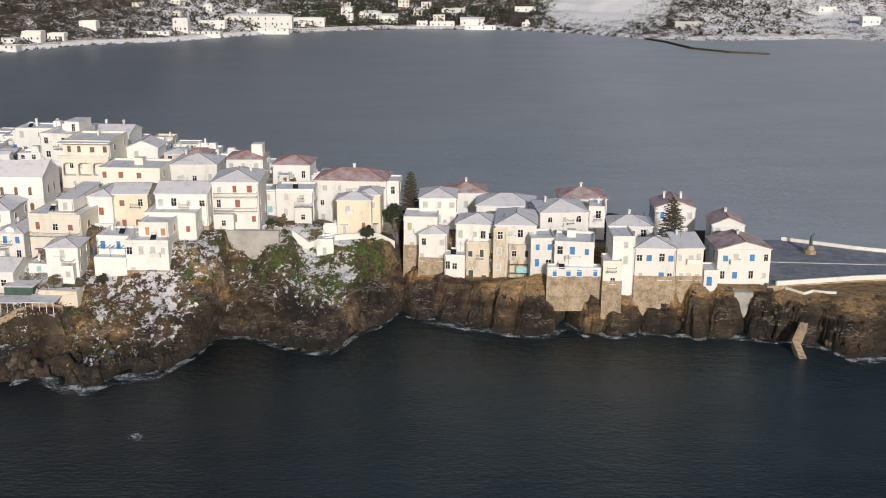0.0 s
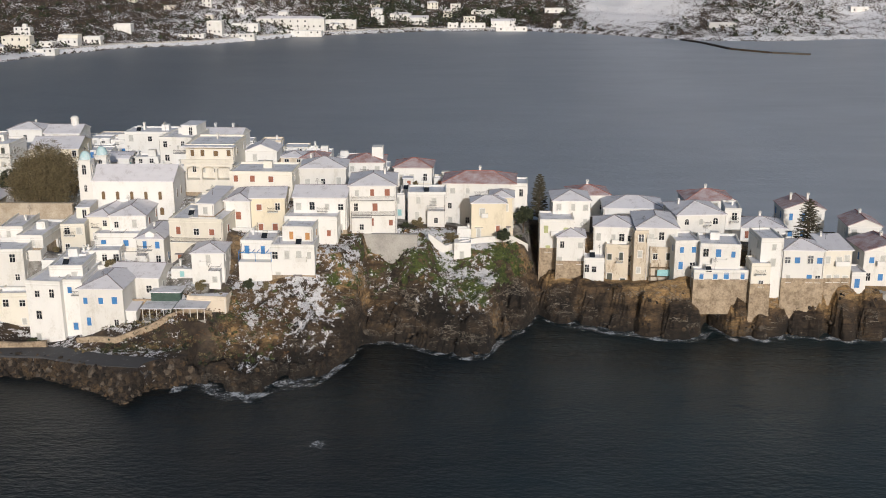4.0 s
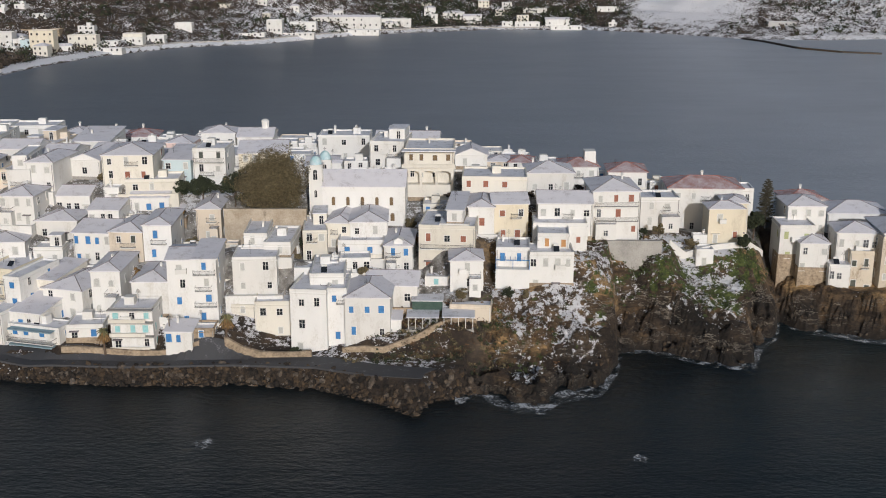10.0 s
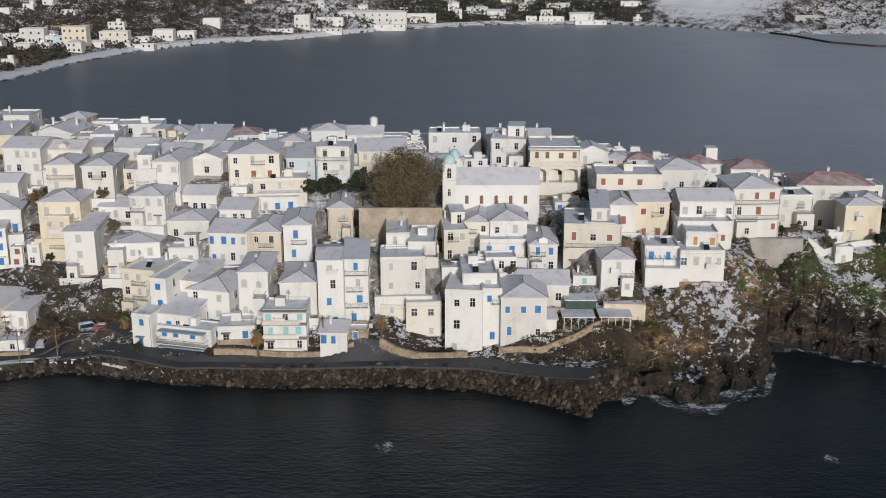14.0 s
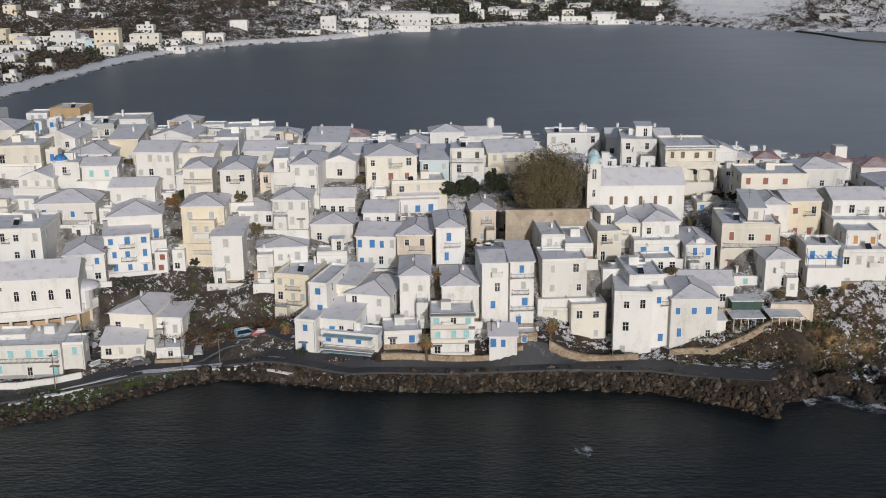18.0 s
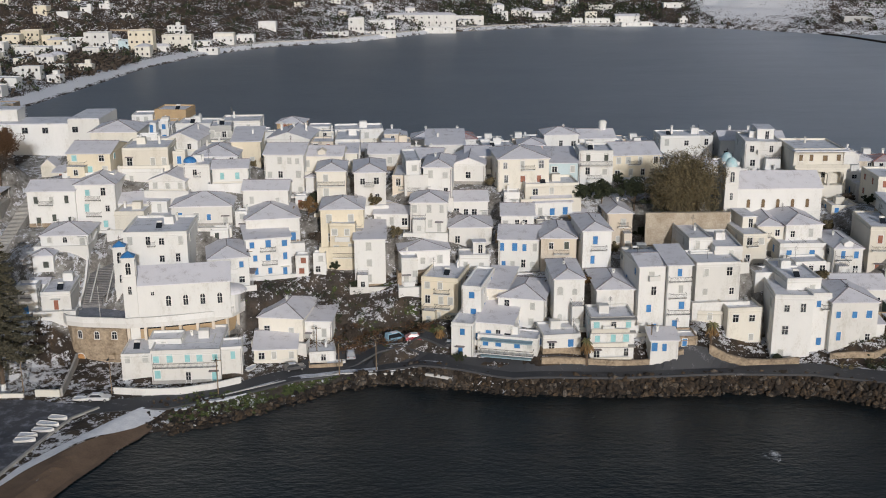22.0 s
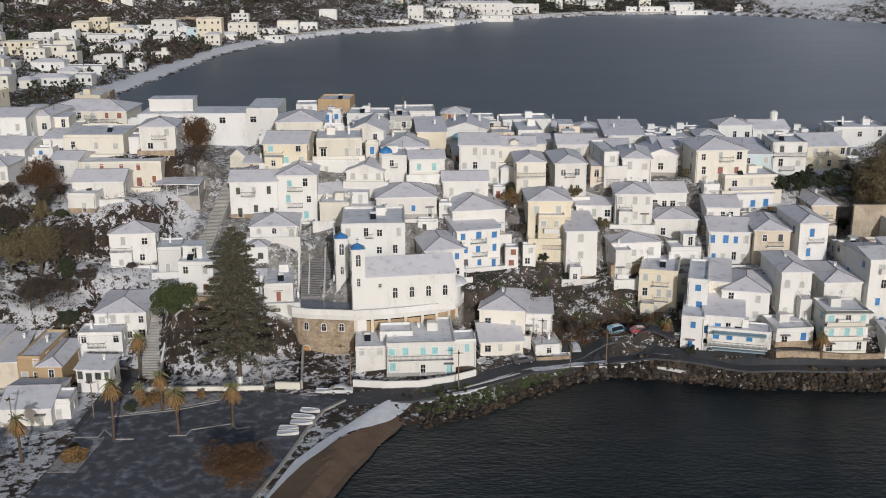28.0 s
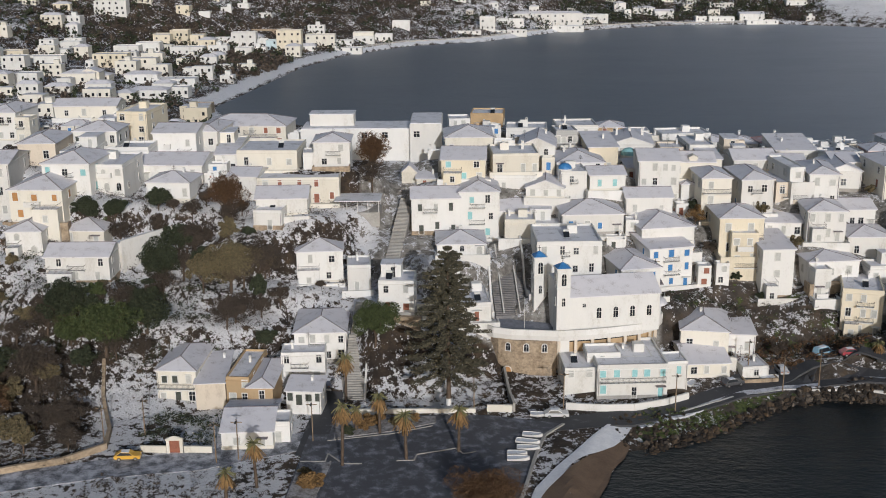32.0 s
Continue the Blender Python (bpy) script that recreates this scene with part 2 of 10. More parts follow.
LEAF_PALM = leaf_mat("palm_fronds", (0.06, 0.065, 0.025), (0.22, 0.20, 0.09))
LEAF_BARE = leaf_mat("bare_twigs", (0.026, 0.020, 0.016), (0.115, 0.088, 0.066))
LEAF_SNOWY = leaf_mat("snow_dusted_twigs", (0.07, 0.06, 0.05), (0.40, 0.39, 0.39))


def car_mat(name, col):
    m, nt, b = mat_new(name, 0.3)
    nt.links.new(n_mix(nt, n_math(nt, "MULTIPLY", n_noise(nt, 3.0, 3), 0.25), col, (0.3, 0.3, 0.3)), b.inputs["Base Color"])
    b.inputs["Coat Weight"].default_value = 0.6
    return m


# ---- mesh builder ----
class Shape:
    """Vertices and faces of one mesh."""

    def __init__(self):
        self.v, self.f = [], []

    def poly(self, *pts):
        n = len(self.v)
        self.v.extend(pts)
        self.f.append(tuple(range(n, n + len(pts))))
        return self

    def box(self, x0, y0, z0, x1, y1, z1, taper=0.0):
        n, t = len(self.v), taper
        self.v.extend([(x0, y0, z0), (x1, y0, z0), (x1, y1, z0), (x0, y1, z0), (x0 + t, y0 + t, z1), (x1 - t, y0 + t, z1), (x1 - t, y1 - t, z1), (x0 + t, y1 - t, z1)])
        for q in ((3, 2, 1, 0), (4, 5, 6, 7), (0, 1, 5, 4), (1, 2, 6, 5), (2, 3, 7, 6), (3, 0, 4, 7)):
            self.f.append(tuple(n + i for i in q))
        return self

    def prism(self, pts, z0, z1, taper=0.0):
        """An upright prism over a plan outline, counter-clockwise."""
        n, k = len(self.v), len(pts)
        cx, cy = sum(p[0] for p in pts) / k, sum(p[1] for p in pts) / k
        self.v.extend([(x, y, z0) for x, y in pts])
        self.v.extend([(x + (cx - x) * taper, y + (cy - y) * taper, z1) for x, y in pts])
        self.f.append(tuple(n + i for i in reversed(range(k))))
        self.f.append(tuple(n + k + i for i in range(k)))
        for i in range(k):
            j = (i + 1) % k
            self.f.append((n + i, n + j, n + k + j, n + k + i))
        return self

    def tube(self, a, b, r0, r1, sides=7):
        a, b = Vector(a), Vector(b)
        d = (b - a).normalized()
        u = d.orthogonal().normalized()
        w = d.cross(u)
        n = len(self.v)
        for c, r in ((a, r0), (b, r1)):
            for i in range(sides):
                q = 2 * math.pi * i / sides
                self.v.append(tuple(c + (u * math.cos(q) + w * math.sin(q)) * r))
        for i in range(sides):
            j = (i + 1) % sides
            self.f.append((n + i, n + j, n + sides + j, n + sides + i))
        self.f.append(tuple(n + i for i in reversed(range(sides))))
        self.f.append(tuple(n + sides + i for i in range(sides)))
        return self

    def dome(self, cx, cy, z, r, hgt, seg=14, rings=6):
        n = len(self.v)
        for k in range(rings):
            q = k / rings * math.pi / 2
            for i in range(seg):
                a = 2 * math.pi * i / seg
                self.v.append((cx + r * math.cos(q) * math.cos(a), cy + r * math.cos(q) * math.sin(a), z + hgt * math.sin(q)))
        self.v.append((cx, cy, z + hgt))
        for k in range(rings - 1):
            for i in range(seg):
                j = (i + 1) % seg
                self.f.append((n + k * seg + i, n + k * seg + j, n + (k + 1) * seg + j, n + (k + 1) * seg + i))
        top = n + rings * seg
        for i in range(seg):
            self.f.append((n + (rings - 1) * seg + i, n + (rings - 1) * seg + (i + 1) % seg, top))
        self.f.append(tuple(n + i for i in reversed(range(seg))))
        return self

    def mesh(self, name, material):
        me = bpy.data.meshes.new(name)
        me.from_pydata(self.v, [], self.f)
        me.materials.append(material)
        return me


def part(name, shape, material, parent=None, label="", at=None):
    """One mesh object, from a Shape or a mesh, under its thing."""
    me = shape.mesh(name, material) if isinstance(shape, Shape) else shape
    ob = new(name, me)
    if parent:
        ob.parent = parent
    if at is not None:
        ob.matrix_local = at
    if label:
        ob["label"] = label
    return ob


def thing(name, x, y, z, yaw=0.0, label="", category="", group="", kind=""):
    ob = new(name)
    ob.empty_display_size = 0.2
    ob.matrix_world = pose(x, y, z, 0, 0, yaw)
    return tagged(ob, label, category, group, kind)


# ---- the town's plan: houses from the point westward ----
def town(house, annexes=True):
    """Each house: x, y and foot of its front, width, depth, height, turn, roof, rise, wall, storeys, window columns, shutters."""
    house(127.3, 233.5, 11.8, 7.7, 8, 8.8, 0, 'f', 0, 'W', 2, 2, 'g', 'base')
    house(130.2, 230.0, 10.2, 6.3, 7, 7.4, 0, 'h', 1.6, 'W', 2, 3, 'n', 'base')
    house(135.2, 227.5, 8.8, 4.5, 4, 4.7, 0, 'f', 0, 'W', 1, 3, 'n')
    house(131.0, 240.0, 16.8, 8.6, 10, 6.7, 0, 'h', 1.7, 'W', 1, 3, 'n')
    house(137.6, 262.0, 14.3, 10.0, 9, 5.5, 0, 'h', 2, 'R', 1, 3, 'n', 'chim')
    house(139.8, 231.0, 10.3, 9.0, 9, 9.4, 0, 'h', 3.2, 'W', 2, 5, 'n')
    house(140.3, 228.8, 6.4, 5.1, 5, 9.7, 0, 'f', 0, 'U', 2, 2, 'd', 'ruin')
    house(145.3, 227.2, 9.1, 3.1, 6, 10.7, 0, 'f', 0, 'U', 3, 1, 'n', 'ruin')
    house(150.0, 226.6, 8.3, 5.6, 4, 7.9, 0, 'f', 0, 'U', 2, 2, 'd', 'ruin')
    house(148.7, 227.5, 8.5, 9.1, 14, 12.0, 0, 'h', 3.4, 'W', 2, 4, 'n')
    house(147.0, 252.0, 14.1, 14.3, 11, 4.8, 0, 'h', 2.4, 'W', 1, 3, 'n')
    house(160.1, 237.0, 14.4, 11.2, 12, 6.7, 0, 'h', 3, 'W', 1, 3, 'n', 'arch')
    house(167.7, 239.0, 14.3, 3.7, 8, 7.7, 0, 'f', 0, 'W', 2, 1, 'n')
    house(166.3, 257.0, 15.8, 11.7, 10, 3.9, 0, 'h', 2.2, 'R', 1, 3, 'n', 'chim')
    house(161.0, 220.0, 11.0, 8.5, 9, 7.7, 0, 'f', 0.3, 'W', 2, 3, 'b', 'balc')
    house(161.0, 217.8, 11.0, 11.6, 3.0, 2.7, 1, 'f', 0, 'W', 1, 4, 'b', 'base')
    house(154.5, 222.5, 11.4, 5.4, 8, 7.4, 0, 'f', 0, 'W', 2, 2, 'b')
    house(176.5, 245.0, 12.3, 10.5, 9, 3.7, 0, 'h', 2.8, 'W', 1, 3, 'r', 'chim')
    house(188.4, 254.0, 10.3, 9.9, 9, 8.0, 0, 'G', 1.9, 'R', 2, 3, 'b', 'chim2')
    house(171.4, 218.5, 9.8, 4.8, 9, 10.7, 0, 'f', 0, 'W', 3, 1, 'n')
    house(178.1, 218.0, 9.9, 8.6, 8, 8.3, 0, 'h', 1.5, 'W', 2, 4, 'b', 'base')
    house(185.6, 219.0, 9.7, 5.8, 9, 8.3, 0, 's', 1.8, 'C', 2, 3, 'n', 'base')
    house(168.9, 216.5, 9.7, 4.0, 6, 6.0, 0, 'f', 0, 'C', 2, 1, 'b', 'base')
    house(190.3, 219.0, 9.6, 3.0, 6, 3.5, 0, 'f', 0, 'W', 1, 1, 'b')
    house(198.2, 240.0, 6.8, 7.5, 9, 11.0, 0, 'G', 1.9, 'R', 2, 2, 'n', 'chim')
    house(198.1, 223.0, 8.9, 11.6, 10, 7.9, 0, 'G', 1.7, 'R', 2, 4, 'b', 'chim')
    house(86.4, 229.0, 19.2, 10.3, 13, 10.1, 3, 'h', 2.8, 'W', 3, 3, 'r', 'balc')
    house(81.7, 262.0, 21.1, 9.4, 9, 6.8, 0, 'h', 1.4, 'R', 1, 3, 'n', 'cube')
    house(93.5, 262.0, 21.8, 9.5, 9, 4.8, 0, 'h', 1.8, 'R', 1, 3, 'n')
    house(97.8, 240.0, 17.9, 8.8, 8, 7.3, 0, 'f', 0, 'W', 1, 2, 'n')
    house(109.8, 249.0, 14.5, 17.3, 11, 11.0, 0, 'h', 2, 'R', 2, 4, 'n', 'chim')
    house(112.0, 236.0, 15.8, 7.9, 6, 8.0, 0, 'h', 1.4, 'Y', 2, 2, 'r')
    house(115.0, 240.0, 15.0, 5.4, 7, 9.2, 0, 'h', 2.6, 'Y', 2, 2, 'n')
    house(119.4, 250.0, 16.4, 3.9, 7, 8.8, 0, 'f', 0, 'W', 2, 1, 'n')
    house(73.3, 245.0, 24.2, 10.9, 10, 5.7, 0, 'h', 2.2, 'W', 1, 3, 'n', 'balc')
    house(75.1, 225.9, 19.3, 11.6, 10, 8.0, 0, 'g', 1.8, 'W', 2, 4, 'n')
    house(73.7, 221.0, 18.2, 11.4, 9, 5.9, 0, 'f', 0, 'W', 1, 3, 'r')
    house(71.8, 214.7, 19.7, 6.5, 7, 3.9, 0, 'f', 0, 'W', 1, 2, 'o')
    house(71.3, 211.0, 12.0, 9.0, 7, 8.8, 0, 'f', 0, 'W', 2, 4, 'n', 'base')
    house(63.5, 213.0, 13.1, 6.9, 8, 7.9, 0, 'f', 0, 'W', 2, 2, 'b', 'perg')
    house(54.1, 208.8, 13.2, 6.7, 8, 6.4, 2, 'h', 1.9, 'W', 1, 1, 'n')
    house(49.9, 217.2, 14.6, 11.8, 9, 10.0, 0, 'f', 0, 'C', 2, 3, 'r', 'balc')
    house(51.6, 220.0, 23.9, 3.5, 6, 3.4, 0, 's', 0.8, 'W', 1, 1, 'n')
    house(57.1, 225.5, 20.6, 5.7, 8, 6.0, 0, 'h', 1.9, 'W', 1, 1, 'r')
    house(63.5, 226.6, 19.1, 7.7, 10, 7.9, 4, 'g', 1.7, 'Y', 1, 2, 'r')
    house(60.2, 237.5, 23.9, 14.5, 11, 6.5, -2, 'f', 0, 'C', 1, 4, 'r')
    house(45.1, 253.4, 21.9, 11.8, 9, 11.8, 0, 'f', 0, 'C', 3, 4, 'w', 'loggia')
    house(38.2, 283.0, 24.5, 16.6, 10, 5.9, 0, 'g', 2.6, 'W', 1, 5, 'n', 'chim3')
    house(34.5, 262.0, 27.0, 8.6, 9, 6.8, 0, 'f', 0, 'W', 1, 2, 'n')
    house(21.5, 285.0, 24.1, 13.7, 9, 7.2, 0, 'f', 0, 'W', 1, 3, 'n', 'chim2')
    house(55.2, 265.0, 26.4, 8.0, 8, 3.6, 0, 'G', 1.8, 'W', 1, 2, 'n')
    house(62.1, 270.0, 24.9, 6.8, 7, 2.6, 0, 'h', 1.1, 'P', 1, 2, 'r')
    house(67.6, 268.4, 25.1, 6.2, 7, 2.5, 0, 'h', 1.2, 'R', 1, 2, 'b', 'chim')
    house(26.3, 226.0, 16.5, 5.4, 9, 6.3, 0, 'h', 1.9, 'C', 1, 2, 'n')
    house(21.8, 222.0, 15.6, 5.2, 8, 6.5, 0, 'f', 0, 'C', 2, 2, 'n')
    house(33.0, 225.0, 15.5, 7.9, 9, 7.8, 0, 'h', 2.3, 'W', 2, 2, 'r')
    house(39.8, 217.4, 13.9, 6.0, 8, 6.3, 0, 'h', 2.2, 'W', 2, 2, 'b', 'dorm')
    house(31.6, 221.0, 16.4, 9.7, 8, 3.7, 0, 'f', 0, 'W', 1, 2, 'b')
    house(31.0, 214.0, 15.1, 6.4, 5, 3.3, 0, 'f', 0, 'W', 1, 3, 'n')
    house(34.8, 199.0, 5.8, 8.9, 9, 9.1, 0, 'h', 2.5, 'W', 2, 3, 'b')
    house(23.2, 199.5, 2.3, 7.3, 9, 13.8, 0, 'f', 0, 'W', 3, 2, 'n')
    house(28.7, 200.4, 4.6, 4.0, 9, 11.6, 1, 'f', 0, 'W', 3, 1, 'b')
    house(26.4, 204.0, 6.4, 6.8, 8, 11.6, 0, 'f', 0, 'W', 3, 2, 'n')
    house(39.0, 207.0, 10.2, 10.5, 8, 4.6, 0, 'g', 2, 'W', 1, 2, 'n')
    house(54.8, 203.0, 10.1, 8.2, 8, 2.0, 0, 'f', 0, 'P', 1, 0, 'n')
    house(39.1, 200.0, 8.2, 4.4, 4, 1.9, 0, 's', 0.5, 'W', 1, 1, 'r')
    house(-2.9, 205.0, 6.7, 5.3, 9, 13.9, 0, 'g', 1.2, 'W', 4, 1, 'b')
    house(2.2, 204.0, 7.8, 4.7, 10, 13.3, 0, 's', 1.8, 'W', 4, 1, 'b', 'balc')
    house(-18.7, 207.0, 8.2, 6.0, 9, 9.3, 0, 'h', 2, 'W', 2, 2, 'n', 'arch')
    house(-9.7, 206.5, 8.0, 7.4, 9, 7.5, 0, 'h', 3, 'W', 2, 1, 'n')
    house(-11.4, 198.6, 3.8, 8.4, 7, 8.6, 0, 'f', 0, 'W', 3, 3, 't', 'slabs')
    house(-1.8, 196.5, 5.4, 5.3, 5, 3.2, 0, 's', 0.8, 'W', 1, 3, 'b')
    house(2.6, 198.0, 6.0, 4.4, 5, 2.6, 0, 'f', 0, 'S', 1, 1, 'b')
    house(9.1, 206.0, 8.4, 5.0, 7, 2.5, 0, 'f', 0, 'C', 1, 1, 'n')
    house(15.4, 204.0, 4.3, 7.1, 7, 7.8, 0, 'f', 0, 'C', 2, 2, 'n')
    house(11.1, 209.5, 12.0, 9.0, 9, 7.8, 0, 'f', 0, 'W', 2, 2, 'n')
    house(9.7, 219.0, 18.9, 4.9, 6, 3.2, 0, 'f', 0, 'W', 1, 1, 'n')
    house(14.7, 216.0, 17.8, 5.7, 6, 3.2, 0, 'f', 0, 'W', 1, 1, 'n')
    house(-20.9, 199.0, 5.4, 7.3, 6, 3.4, 0, 'f', 0, 'W', 1, 2, 'b', 'base')
    house(-28.1, 208.0, 6.9, 9.2, 9, 6.4, -15, 'h', 2.7, 'W', 1, 2, 'n')
    house(-33.2, 211.5, 9.1, 5.3, 9, 5.2, -15, 's', 2, 'C', 1, 2, 'n')
    house(-33.9, 202.0, 6.0, 7.6, 8, 4.4, -15, 's', 1.6, 'W', 1, 4, 'b', 'balc')
    house(-31.3, 199.5, 2.2, 11.7, 5, 6.3, -15, 'f', 0, 'W', 2, 4, 'b', 'awn')
    house(-39.9, 201.0, 3.8, 4.3, 6, 7.0, -15, 'f', 0, 'W', 2, 1, 'b')
    house(-44.0, 214.7, 5.9, 7.7, 10, 9.5, -15, 'f', 0, 'Y', 3, 3, 'n', 'balc')
    house(-37.9, 207.0, 9.3, 3.9, 6, 6.8, -15, 'f', 0, 'W', 2, 1, 'b')
    house(-46.9, 224.0, 14.5, 10.6, 9, 4.2, 6, 'h', 0.9, 'W', 1, 3, 'n')
    house(-50.1, 220.5, 12.2, 3.4, 5, 5.9, 0, 'f', 0, 'W', 1, 2, 'n', 'balc')
    house(-64.5, 230.0, 17.9, 9.2, 9, 8.3, 0, 'h', 2.1, 'Y', 2, 2, 'n')
    house(-64.3, 227.5, 12.7, 5.5, 5, 11.0, 0, 'f', 0, 'Y', 3, 2, 'n', 'balc')
    house(-58.4, 223.4, 10.9, 6.5, 10, 10.5, 2, 's', 1, 'W', 2, 1, 'n')
    house(-19.0, 222.9, 14.6, 7.4, 8, 6.8, 0, 'h', 1.8, 'P', 2, 2, 'd', 'balc')
    house(-27.1, 225.2, 13.3, 8.7, 8, 7.2, 0, 'g', 1.5, 'W', 2, 4, 'b')
    house(-11.4, 220.3, 15.3, 6.0, 9, 8.3, 3, 'h', 3, 'W', 2, 1, 'b', 'balc')
    house(-4.0, 236.0, 15.5, 5.6, 9, 7.8, 3, 'h', 2.8, 'P', 2, 1, 'n')
    house(-12.7, 240.0, 20.4, 4.3, 5, 1.8, 3, 's', 0.8, 'O', 1, 1, 'n')
    house(-18.3, 240.0, 20.7, 8.7, 8, 4.2, 0, 'g', 1.6, 'W', 1, 3, 'b')
    house(-26.8, 233.0, 19.9, 7.1, 8, 3.8, 0, 'g', 2, 'W', 1, 5, 'n')
    house(-37.1, 231.8, 16.5, 9.3, 8, 5.0, 0, 'h', 1.4, 'W', 1, 2, 'n')
    house(-36.8, 242.0, 20.3, 8.2, 8, 4.5, 0, 'g', 2, 'W', 1, 4, 'n', 'balc')
    house(-46.1, 233.0, 20.2, 8.0, 9, 6.6, -3, 'h', 1.9, 'W', 2, 3, 'n')
    house(-54.2, 236.0, 20.0, 7.7, 8, 3.6, 0, 'g', 1.6, 'W', 1, 3, 'n')
    house(-58.9, 240.5, 24.1, 7.0, 9, 7.8, 0, 'h', 2.2, 'W', 2, 2, 'b')
    house(-50.8, 243.5, 23.9, 6.6, 8, 6.5, 0, 'f', 0, 'P', 2, 3, 'n', 'balc')
    house(-49.3, 245.0, 30.1, 3.4, 6, 3.4, 0, 'f', 0, 'W', 1, 1, 'n')
    house(-44.0, 243.0, 25.3, 6.4, 8, 7.1, 0, 'h', 1.6, 'W', 2, 2, 'n')
    house(-24.5, 245.8, 27.2, 11.7, 10, 6.4, 0, 'h', 1.8, 'C', 2, 3, 'r')
    house(-18.3, 243.0, 25.0, 12.2, 7, 3.3, 0, 'f', 0, 'C', 1, 3, 'n')
    house(-36.7, 252.0, 26.4, 7.6, 8, 4.7, 0, 'G', 1.6, 'W', 1, 1, 'n')
    house(-14.7, 252.0, 24.9, 6.7, 8, 6.4, 0, 's', 1.6, 'B', 2, 2, 'n')
    house(-7.1, 252.6, 24.1, 7.9, 8, 9.7, 0, 'f', 0, 'W', 3, 2, 'd', 'balc')
    house(-2.0, 284.0, 26.8, 9.4, 10, 4.3, 0, 'g', 4.2, 'W', 1, 3, 'n', 'lantern')
    house(4.0, 262.0, 25.2, 11.8, 12, 5.8, 0, 'g', 3, 'Y', 2, 4, 'n')
    house(-11.5, 283.0, 27.9, 8.9, 8, 4.4, 0, 'h', 1.4, 'W', 1, 3, 'n')
    house(-19.9, 275.0, 27.5, 6.7, 8, 3.6, 0, 'h', 1.6, 'K', 1, 2, 'n')
    house(-37.2, 300.0, 25.2, 9.4, 9, 3.0, 0, 'h', 2, 'R', 1, 3, 'n', 'chim')
    house(-46.6, 303.0, 24.7, 8.1, 9, 3.0, 0, 'h', 1.6, 'W', 1, 2, 'n', 'chim')
    house(-55.6, 300.0, 25.7, 8.0, 9, 3.1, 0, 'h', 1.8, 'W', 1, 3, 'n', 'chim')
    house(-64.1, 292.0, 29.1, 12.9, 9, 3.3, 0, 'f', 0, 'W', 1, 4, 'n')
    house(-55.2, 258.0, 29.2, 9.6, 8, 3.4, 0, 'g', 2.6, 'W', 1, 3, 'n')
    house(-46.8, 260.0, 27.8, 8.2, 8, 3.2, 0, 'g', 1.8, 'W', 1, 3, 'n')
    house(-41.7, 272.0, 28.3, 9.6, 8, 3.7, 0, 's', 1.6, 'W', 1, 2, 'n')
    house(-34.2, 258.0, 28.1, 6.1, 8, 3.8, 0, 'g', 1.6, 'W', 1, 2, 'n')
    house(-27.8, 276.0, 27.7, 8.1, 8, 2.9, 0, 'f', 0, 'W', 1, 2, 'n', 'chim')
    house(-78.7, 248.2, 25.0, 9.0, 9, 9.5, 0, 'g', 2.2, 'W', 3, 4, 'n')
    house(-70.5, 252.0, 29.7, 9.6, 9, 3.7, 0, 'g', 2.4, 'C', 1, 3, 'n', 'dorm')
    house(-67.5, 241.2, 22.2, 6.5, 9, 9.9, 2, 'h', 2.4, 'C', 3, 2, 'n', 'balc')
    house(-64.9, 258.0, 28.4, 4.5, 8, 4.4, 0, 's', 2.6, 'C', 1, 2, 'n')
    house(-90.4, 245.0, 28.5, 7.9, 8, 3.6, 0, 'g', 1.2, 'W', 1, 2, 't')
    house(-82.0, 240.0, 23.8, 10.0, 8, 4.4, 0, 'g', 1.6, 'W', 1, 2, 'n')
    house(-80.9, 275.0, 29.8, 10.8, 9, 3.3, 0, 'G', 1.8, 'W', 1, 2, 'n', 'chim3')
    house(-71.9, 270.0, 30.7, 5.8, 7, 2.5, 0, 'f', 0, 'P', 1, 2, 'r')
    house(-104.2, 243.0, 27.2, 8.3, 8, 2.6, 0, 'G', 1.7, 'W', 1, 3, 'n')
    house(-97.8, 245.0, 26.0, 5.8, 8, 7.0, 0, 'f', 0, 'W', 2, 1, 't')
    house(-110.2, 249.7, 31.6, 10.3, 9, 4.3, 0, 'f', 0, 'C', 1, 4, 'n', 'chim2')
    house(-110.6, 247.0, 27.0, 9.8, 8, 4.5, 0, 'f', 0, 'W', 1, 2, 'n')
    house(-104.8, 261.8, 32.4, 8.4, 11, 3.0, -6, 'G', 3, 'W', 1, 2, 'n')
    house(-105.8, 285.0, 31.1, 10.4, 9, 4.3, 0, 'f', 0, 'W', 1, 3, 'n', 'chim')
    house(-96.9, 272.0, 32.9, 5.2, 7, 4.2, 0, 'f', 0, 'A', 1, 4, 'n', 'balc')
    house(-93.5, 280.0, 30.7, 10.2, 10, 6.1, 0, 'f', 0, 'W', 2, 2, 'n')
    house(-89.3, 262.0, 28.7, 6.9, 9, 6.3, 0, 's', 2.2, 'Y', 2, 2, 'n')
    house(-95.4, 254.0, 31.1, 10.6, 8, 2.0, 0, 'h', 1.7, 'W', 1, 3, 'n')
    house(-115.5, 300.0, 33.7, 8.7, 9, 3.1, 0, 'f', 0, 'T', 1, 0, 'n', 'ruin')
    house(-83.1, 298.0, 30.7, 7.3, 7, 2.6, 0, 'h', 1.6, 'T', 1, 2, 'r')
    house(-94.8, 233.0, 21.9, 12.9, 9, 4.5, 3, 'h', 1.9, 'W', 1, 4, 'b')
